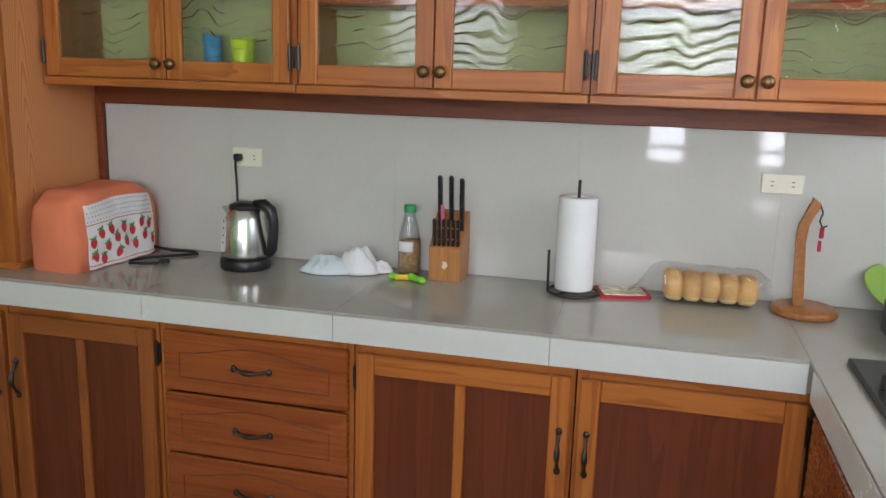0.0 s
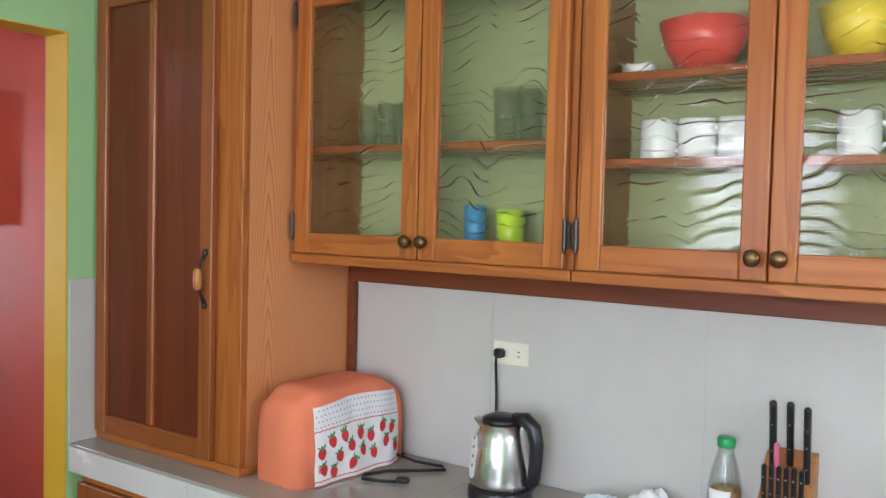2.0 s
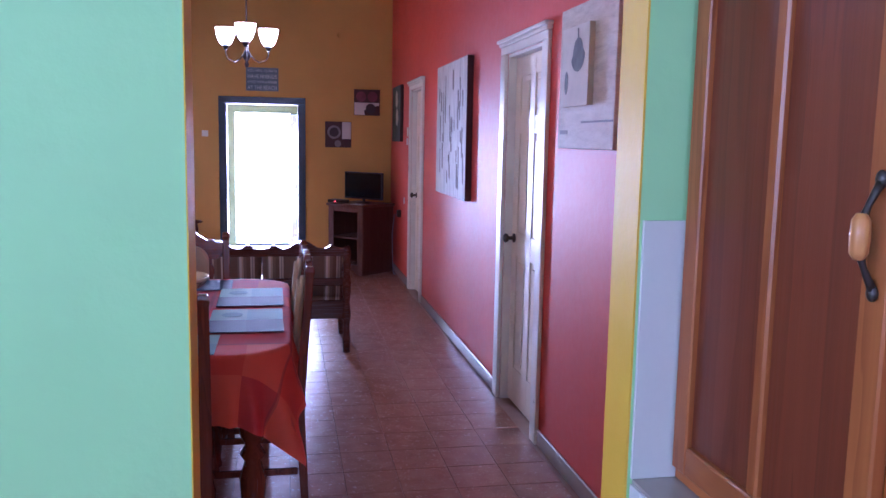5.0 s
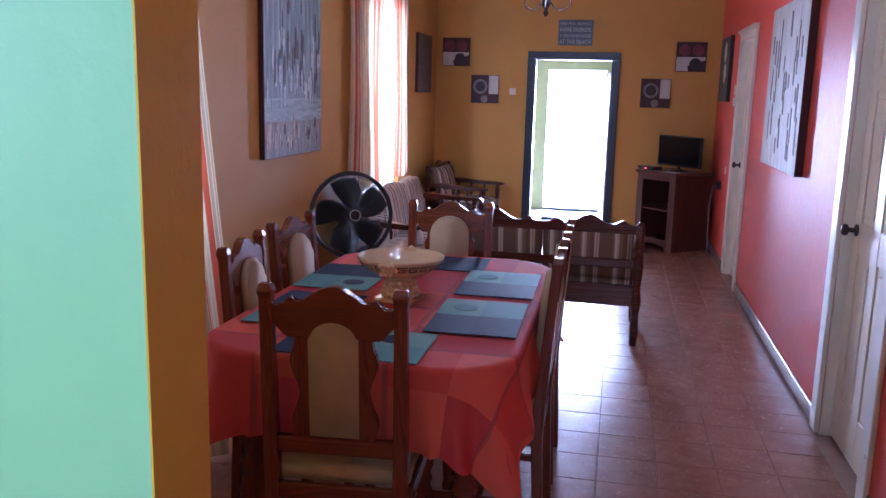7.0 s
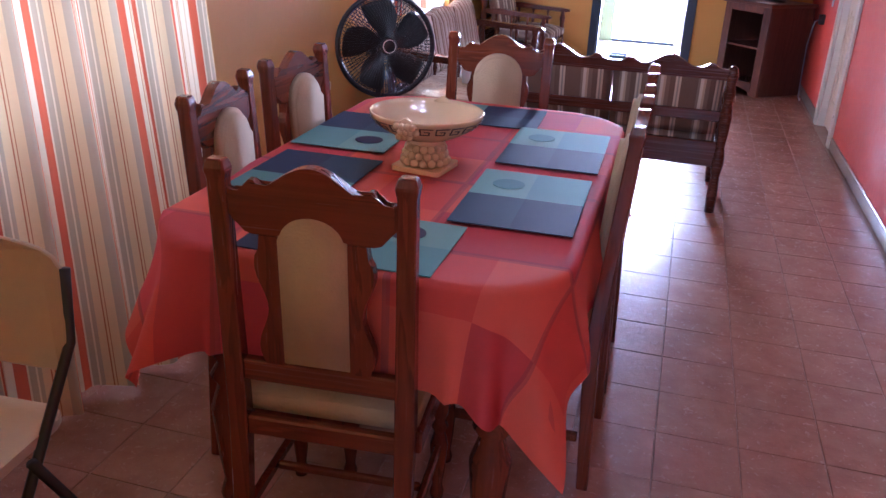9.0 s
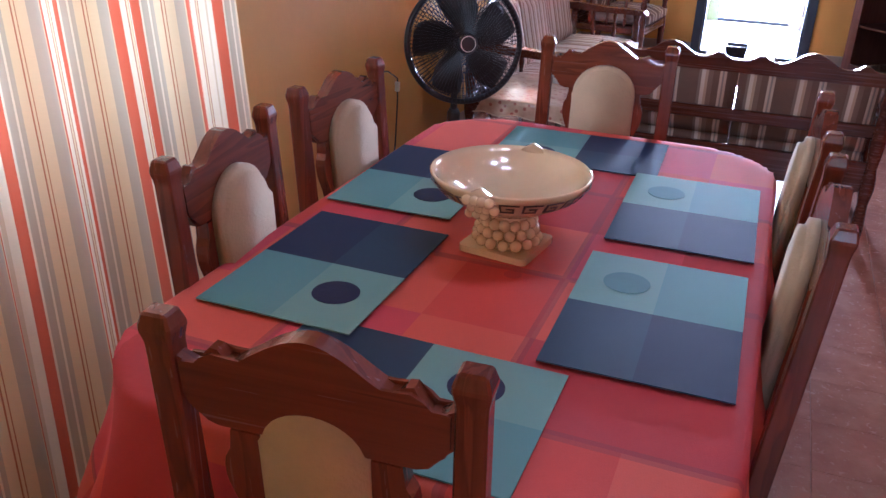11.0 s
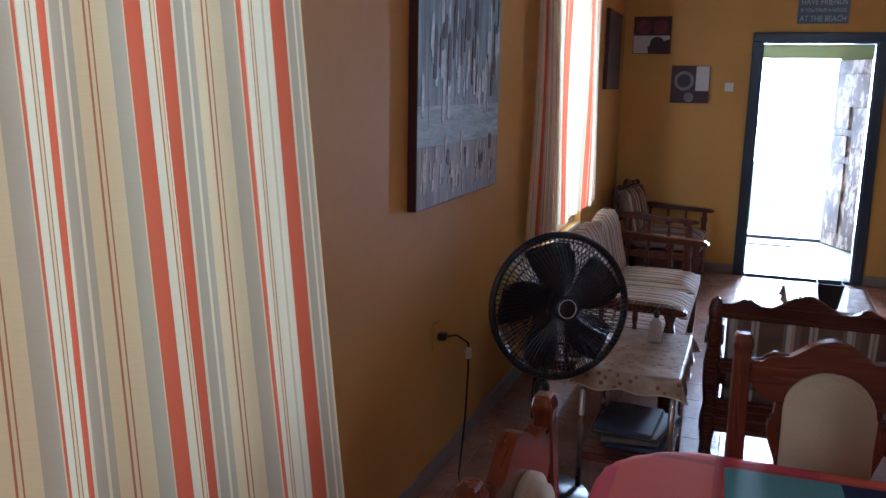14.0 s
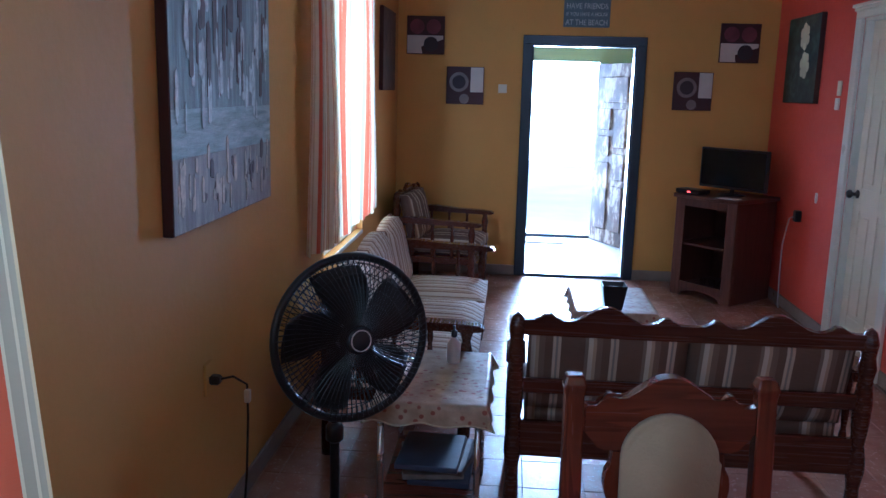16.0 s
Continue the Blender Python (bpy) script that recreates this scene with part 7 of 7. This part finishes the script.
# ---- pictures and wall fittings ----
def canvas_paint(name, base, streak, third, axis_scale=(10, 10, 2.0), mid=0.5):
    m, n, l, b = material(name)
    a = noise_tex(n, l, coords(n, l, axis_scale), 2.6, 7, 0.7, 0.4)
    c2 = noise_tex(n, l, coords(n, l, axis_scale), 7, 5, 0.7)
    c = ramp(n, l, a, ((0.3, base), (mid, streak), (0.72, third)))
    c = mixc(n, l, calc(n, l, 'MULTIPLY', c2, 0.3), c, base)
    l.new(c, b.inputs["Base Color"])
    b.inputs["Roughness"].default_value = 0.6
    bump(n, l, b, c2, 0.4, 0.004)
    return m


MAROON = plain("maroon_canvas_edge", (0.05, 0.012, 0.012), 0.6)
SEA_SKY = canvas_paint("grey_streaked_paint", (0.10, 0.095, 0.085), (0.26, 0.36, 0.37), (0.62, 0.80, 0.81), (11, 11, 0.9))
SEA_BAND = canvas_paint("blue_grey_paint", (0.16, 0.24, 0.24), (0.40, 0.54, 0.53), (0.68, 0.80, 0.78), (2.0, 2.0, 14))
REFLECT = canvas_paint("cream_dabs_paint", (0.17, 0.15, 0.13), (0.30, 0.31, 0.28), (0.62, 0.60, 0.50), (10, 10, 1.6))


def canvas(name, label, wall_x, out, y0, y1, z0, z1, depth, edge):
    t = thing(name, label, "picture", "", (wall_x, (y0 + y1) / 2, z0))
    a, b = sorted((wall_x + out * 0.0008, wall_x + out * depth))
    bm = B()
    box(bm, a, b, y0, y1, z0, z1, 0.003)
    part("canvas", bm, edge, t)
    return t, wall_x + out * (depth + 0.0005)


def patch(parent, name, x, out, y0, y1, z0, z1, mat, t=0.0012, label=""):
    a, b = sorted((x, x + out * t))
    bm = B()
    box(bm, a, b, y0, y1, z0, z1)
    return part(name, bm, mat, parent, label)


t, x = canvas("big_painting", "large abstract grey and blue seascape canvas on the orange wall", -0.42, 1, 6.53, 7.475, 1.113, 2.25, 0.034, MAROON)
patch(t, "painted_sky", x, 1, 6.533, 7.472, 1.47, 2.247, SEA_SKY)
patch(t, "painted_sea", x, 1, 6.533, 7.472, 1.33, 1.4695, SEA_BAND)
patch(t, "painted_shore", x, 1, 6.533, 7.472, 1.116, 1.3295, REFLECT)
r = random.Random(12)
for nm, count, z0, z1, tall, col in (("cream_dab", 34, 1.14, 1.30, 0.09, (0.62, 0.58, 0.47)), ("dark_dab", 14, 1.15, 1.33, 0.07, (0.07, 0.05, 0.045)),
                                     ("pale_stroke", 44, 1.40, 1.80, 0.16, (0.62, 0.74, 0.72)), ("dark_stroke", 30, 1.5, 2.0, 0.2, (0.10, 0.08, 0.075))):
    paint = plain(nm + "_paint", col, 0.6, var=0.4, scale=30)
    for k in range(count):
        bm = B()
        y, z = 6.56 + 0.88 * r.random(), z0 + (z1 - z0) * r.random() ** 1.4
        w, hh = r.uniform(0.005, 0.02), r.uniform(0.35, 1.0) * tall
        slab(bm, [(-w, 0), (0, -0.006), (w * 0.8, 0.004), (w, hh * 0.8), (0.2 * w, hh), (-w * 0.7, hh * 0.9)], 0.0012, lambda u, v, q: Vector((x + 0.0013 + q + 0.00005 * k, y + u, z + v)))
        part(nm, bm, paint, t)

t, x = canvas("dark_painting", "narrow dark floral canvas beside the corner", -0.42, 1, 10.32, 10.93, 1.53, 2.12, 0.03, MAROON)
patch(t, "painted_field", x, 1, 10.323, 10.927, 1.533, 2.117, canvas_paint("dark_brown_paint", (0.03, 0.02, 0.02), (0.08, 0.05, 0.04), (0.2, 0.12, 0.08), (5, 5, 5)))

WHITEWASH = canvas_paint("whitewashed_wood", (0.42, 0.35, 0.29), (0.60, 0.52, 0.44), (0.70, 0.64, 0.56), (2, 3, 14))
t, x = canvas("fruit_board", "whitewashed wooden board with a small dark fruit canvas mounted on it", 2.63, -1, 4.245, 4.90, 1.51, 2.115, 0.04, WHITEWASH)
ic = patch(t, "inner_canvas", x, -1, 4.475, 4.80, 1.69, 2.02, plain("off_white_canvas", (0.66, 0.62, 0.56), 0.7), 0.025, "small off-white canvas")
bm = B()
slab(bm, [(0.075 * math.cos(k * 0.3142) * (1.1 if math.sin(k * 0.3142) < 0 else 0.8), 0.07 * math.sin(k * 0.3142)) for k in range(20)], 0.001, lambda u, v, q: Vector((x - 0.0255 - q, 4.60 + u, 1.90 + v)))
slab(bm, [(-0.008, 0), (0.008, 0), (0.012, 0.05), (0.0, 0.055)], 0.001, lambda u, v, q: Vector((x - 0.0255 - q, 4.60 + u, 1.955 + v)))
slab(bm, [(0.022 * math.cos(k * 0.4488), 0.05 * math.sin(k * 0.4488)) for k in range(14)], 0.001, lambda u, v, q: Vector((x - 0.0255 - q, 4.735 + u, 1.79 + v)))
part("painted_fruit", bm, plain("charcoal_paint", (0.09, 0.095, 0.10), 0.7, var=0.5, scale=20), ic, "charcoal fruit shapes")
patch(t, "groove", x, -1, 4.25, 4.6, 1.618, 1.626, MAROON)
patch(t, "stamp", x, -1, 4.77, 4.87, 1.572, 1.59, plain("grey_stamp_print", (0.28, 0.25, 0.24), 0.7))

t, x = canvas("carved_panel_picture", "tall grey-white streaked abstract canvas with dark edges", 2.63, -1, 6.85, 7.98, 1.12, 2.115, 0.045, MAROON)
patch(t, "painted_field", x, -1, 6.853, 7.977, 1.123, 2.112, canvas_paint("grey_white_streaks", (0.30, 0.27, 0.23), (0.52, 0.50, 0.45), (0.66, 0.64, 0.60), (9, 9, 1.5)))
r = random.Random(21)
stroke_paint = plain("brown_grey_stroke", (0.16, 0.13, 0.11), 0.6, var=0.4)
for k in range(34):
    bm = B()
    y, z = 6.9 + 1.03 * r.random(), 1.16 + 0.75 * r.random()
    w, hh = r.uniform(0.008, 0.022), r.uniform(0.06, 0.22)
    slab(bm, [(-w, 0), (w * 0.6, 0.01), (w, hh), (-w * 0.4, hh * 0.95)], 0.003, lambda u, v, q: Vector((x - 0.0013 - q, y + u, z + v)))
    part("dark_stroke", bm, stroke_paint, t)

t, x = canvas("flower_painting", "tall canvas of white flowers on a dark green ground", 2.63, -1, 10.27, 10.93, 1.515, 2.125, 0.035, MAROON)
patch(t, "painted_field", x, -1, 10.273, 10.927, 1.518, 2.122, canvas_paint("green_dark_paint", (0.012, 0.016, 0.016), (0.03, 0.05, 0.045), (0.09, 0.15, 0.12), (4, 4, 4)))
bm = B()
for cy, cz in ((10.56, 1.98), (10.52, 1.78)):
    for k in range(6):
        a = k * 1.047 + cz
        slab(bm, [(0.0, 0.0), (0.03, 0.03), (0.035, 0.08), (0.0, 0.1), (-0.035, 0.08), (-0.03, 0.03)], 0.0015, lambda u, v, q: Vector((x - 0.0014 - q - 0.0002 * k, cy + u * math.cos(a) - v * math.sin(a), cz + u * math.sin(a) + v * math.cos(a))))
part("painted_petals", bm, plain("cream_petal_paint", (0.66, 0.64, 0.48), 0.6, var=0.2), t, "white painted petals")


def square_picture(x0, z0, ring):
    label = "small square brown and white print of rings" if ring else "small square print of dark red cups over white"
    p = thing("small_picture", label, "picture", "small square prints", (x0 + 0.155, 11.299, z0))
    bm = B()
    box(bm, x0, x0 + 0.31, 11.278, 11.2992, z0, z0 + 0.305, 0.002)
    part("canvas", bm, MAROON, p)
    y = 11.2775

    def blob(nm, outline, mat, lift=0.0):
        b2 = B()
        slab(b2, outline, 0.001, lambda u, v, q: Vector((x0 + u, y - lift - q, z0 + v)))
        part(nm, b2, mat, p)
    disc = lambda cx, cz, rr: [(cx + rr * math.cos(k * 0.2618), cz + rr * math.sin(k * 0.2618)) for k in range(24)]
    if ring:
        blob("white_field", [(0.2, 0.1), (0.305, 0.1), (0.305, 0.3), (0.2, 0.3)], PIC_WHITE)
        blob("outer_ring", disc(0.105, 0.18, 0.08), PIC_GREY)
        blob("inner_disc", disc(0.105, 0.18, 0.055), PIC_DARK, 0.0012)
        blob("lower_ring", disc(0.15, 0.045, 0.04), PIC_GREY)
    else:
        blob("white_field", [(0.005, 0.005), (0.13, 0.005), (0.12, 0.06), (0.3, 0.12), (0.3, 0.15), (0.005, 0.15)], PIC_WHITE)
        blob("left_cup", disc(0.085, 0.22, 0.06), PIC_RED)
        blob("right_cup", disc(0.22, 0.22, 0.06), PIC_RED)
        blob("shadow_cup", disc(0.2, 0.08, 0.06), PIC_DARK, 0.0012)


PIC_WHITE = plain("print_off_white", (0.60, 0.55, 0.48), 0.6)
PIC_GREY = plain("print_grey_brown", (0.22, 0.17, 0.15), 0.6, var=0.3)
PIC_DARK = plain("print_dark", (0.035, 0.02, 0.025), 0.6)
PIC_RED = plain("print_dark_red", (0.16, 0.03, 0.045), 0.6, var=0.4)
square_picture(-0.345, 1.828, False)
square_picture(-0.01, 1.43, True)
square_picture(1.835, 1.43, True)
square_picture(2.175, 1.815, False)

sg = thing("wall_sign", "blue-grey wooden sign with white capital lettering above the front door", "sign", "", (1.11, 11.299, 2.07))
bm = B()
box(bm, 0.925, 1.295, 11.282, 11.2992, 2.068, 2.335, 0.003)
board = part("board", bm, plain("blue_grey_sign_paint", (0.12, 0.17, 0.20), 0.6, var=0.2), sg)
LETTER = plain("pale_letter_paint", (0.55, 0.60, 0.60), 0.6)
for words, z, size, width in (("YOU WILL ALWAYS", 2.285, 0.042, 0.33), ("HAVE FRIENDS", 2.212, 0.062, 0.33), ("IF YOU HAVE A HOUSE", 2.156, 0.040, 0.33), ("AT THE BEACH", 2.085, 0.062, 0.33)):
    cu = bpy.data.curves.new("lettering", 'FONT')
    cu.body, cu.size, cu.extrude, cu.align_x = words, size, 0.0006, 'CENTER'
    tmp = new("lettering_curve", cu)
    bpy.context.view_layer.update()
    me = bpy.data.meshes.new_from_object(tmp.evaluated_get(bpy.context.evaluated_depsgraph_get()))
    bpy.data.objects.remove(tmp)
    k = width / max(v.co.x * 2 for v in me.vertices)
    me.transform(Matrix.Translation(Vector((1.11, 11.2812, z)) - BASE[sg.name]) @ Matrix.Rotation(radians(90), 4, 'X') @ Matrix.Diagonal((k, 1, 1, 1)))
    me.materials.clear()
    me.materials.append(LETTER)
    ob = new("lettering", me)
    ob.parent = board
    ob["label"] = "white painted words: " + words.lower()

sw = thing("light_switch", "ivory light switch plate beside the door", "switch", "", (2.629, 9.9, 1.5))
bm = B()
box(bm, 2.62, 2.6295, 9.875, 9.935, 1.57, 1.665, 0.003)
part("plate", bm, IVORY, sw)
bm = B()
box(bm, 2.618, 2.6295, 9.885, 9.945, 1.48, 1.555, 0.003)
part("lower_plate", bm, WHITE_PLASTIC, sw)
single("wall_hook", slab(B(), [(0.016 * math.cos(k * 0.3142), 0.036 * math.sin(k * 0.3142)) for k in range(20)], 0.01, lambda u, v, q: Vector((2.6295 - q, 10.1 + u, 0.885 + v))), WHITE_PLASTIC, "small white oval hook on the red wall", "hook", "", (2.629, 10.1, 0.885))
single("wall_boss", ball(B(), (2.0, 11.29, 2.74), (0.025, 0.012, 0.03)), ORANGE, "small orange painted boss on the end wall", "fitting", "", (2.0, 11.29, 2.74), True)
single("wall_socket", box(B(), 0.42, 0.49, 11.29, 11.2995, 1.53, 1.6, 0.002), IVORY, "small pale switch beside the front door", "switch", "", (0.455, 11.295, 1.53))
single("door_mat", box(B(), 0.70, 1.13, 12.86, 13.16, 0.0002, 0.012, 0.003), plain("purple_grey_mat", (0.16, 0.13, 0.2), 0.95), "purple-grey door mat on the porch floor", "mat", "", (0.91, 13.0, 0))

# ---- floor tiles ----
def tile_material():
    m, n, l, b = material("terracotta_floor_tile")
    o = n.new("ShaderNodeObjectInfo")
    g = n.new("ShaderNodeNewGeometry")
    sh = n.new("ShaderNodeVectorMath")
    sh.operation = 'ADD'
    t = n.new("ShaderNodeTexCoord")
    l.new(t.outputs["Object"], sh.inputs[0])
    l.new(calc(n, l, 'MULTIPLY', o.outputs["Random"], 9.0), sh.inputs[1])
    a = noise_tex(n, l, sh.outputs[0], 9, 6, 0.65)
    f = noise_tex(n, l, sh.outputs[0], 55, 4, 0.6, 0.8)
    c = ramp(n, l, a, ((0.3, (0.31, 0.155, 0.105)), (0.5, (0.38, 0.20, 0.135)), (0.72, (0.45, 0.255, 0.18))))
    v = calc(n, l, 'MULTIPLY', calc(n, l, 'ADD', o.outputs["Random"], g.outputs["Random Per Island"]), 0.14)
    c = mixc(n, l, v, c, (0.20, 0.09, 0.055))
    l.new(c, b.inputs["Base Color"])
    l.new(calc(n, l, 'ADD', calc(n, l, 'MULTIPLY', f, 0.18), 0.16), b.inputs["Roughness"])
    bump(n, l, b, calc(n, l, 'ADD', calc(n, l, 'MULTIPLY', a, 0.6), f), 0.3, 0.006)
    return m


FLOOR_TILE = tile_material()


def tile_bm(bm, x0, x1, y0, y1, z=0.0):
    lo = [(x0, y0), (x1, y0), (x1, y1), (x0, y1)]
    k = 0.0014
    hi = [(x0 + k, y0 + k), (x1 - k, y0 + k), (x1 - k, y1 - k), (x0 + k, y1 - k)]
    a = [bm.verts.new((x, y, z - 0.0025)) for x, y in lo]
    b = [bm.verts.new((x, y, z)) for x, y in hi]
    bm.faces.new(b)
    for i in range(4):
        bm.faces.new((a[i], a[(i + 1) % 4], b[(i + 1) % 4], b[i]))


P = 0.2445
floor_ob = bpy.data.objects["floor"]
bm = B()
tile_bm(bm, 0.0012, P - 0.0012, 0.0012, P - 0.0012)
tile_me = bpy.data.meshes.new("floor_tile")
bm.to_mesh(tile_me)
bm.free()
tile_me.materials.append(FLOOR_TILE)
rest = B()
X0, count = 1.622 - 9 * P, 0
for j in range(36):
    y = 2.735 + P * j
    for i in range(14):
        x = X0 + P * i
        a, b = max(x, -0.405), min(x + P, 2.615)
        c, d2 = y, min(y + P, 11.285)
        if b - a < 0.02 or d2 - c < 0.02:
            continue
        whole = b - a > P - 1e-4 and d2 - c > P - 1e-4
        if whole and 1 <= j < 26 and count < 300:
            ob = new("tile", tile_me)
            ob.parent = floor_ob
            ob.location = (x, y, 0)
            count += 1
        else:
            tile_bm(rest, a + 0.002, b - 0.002, c + 0.002, d2 - 0.002)
tagged(part("floor_tiles", rest, FLOOR_TILE, floor_ob), kind="stuff")
rest = B()
for j in range(15):
    for i in range(17):
        x, y = -1.29 + P * i, -0.87 + P * j
        if x < 2.53 - P and y < 2.62 - P:
            tile_bm(rest, x + 0.002, x + P - 0.002, y + 0.002, y + P - 0.002, 0.002)
tagged(part("kitchen_tiles", rest, FLOOR_TILE, bpy.data.objects["floor_kitchen"]), kind="stuff")
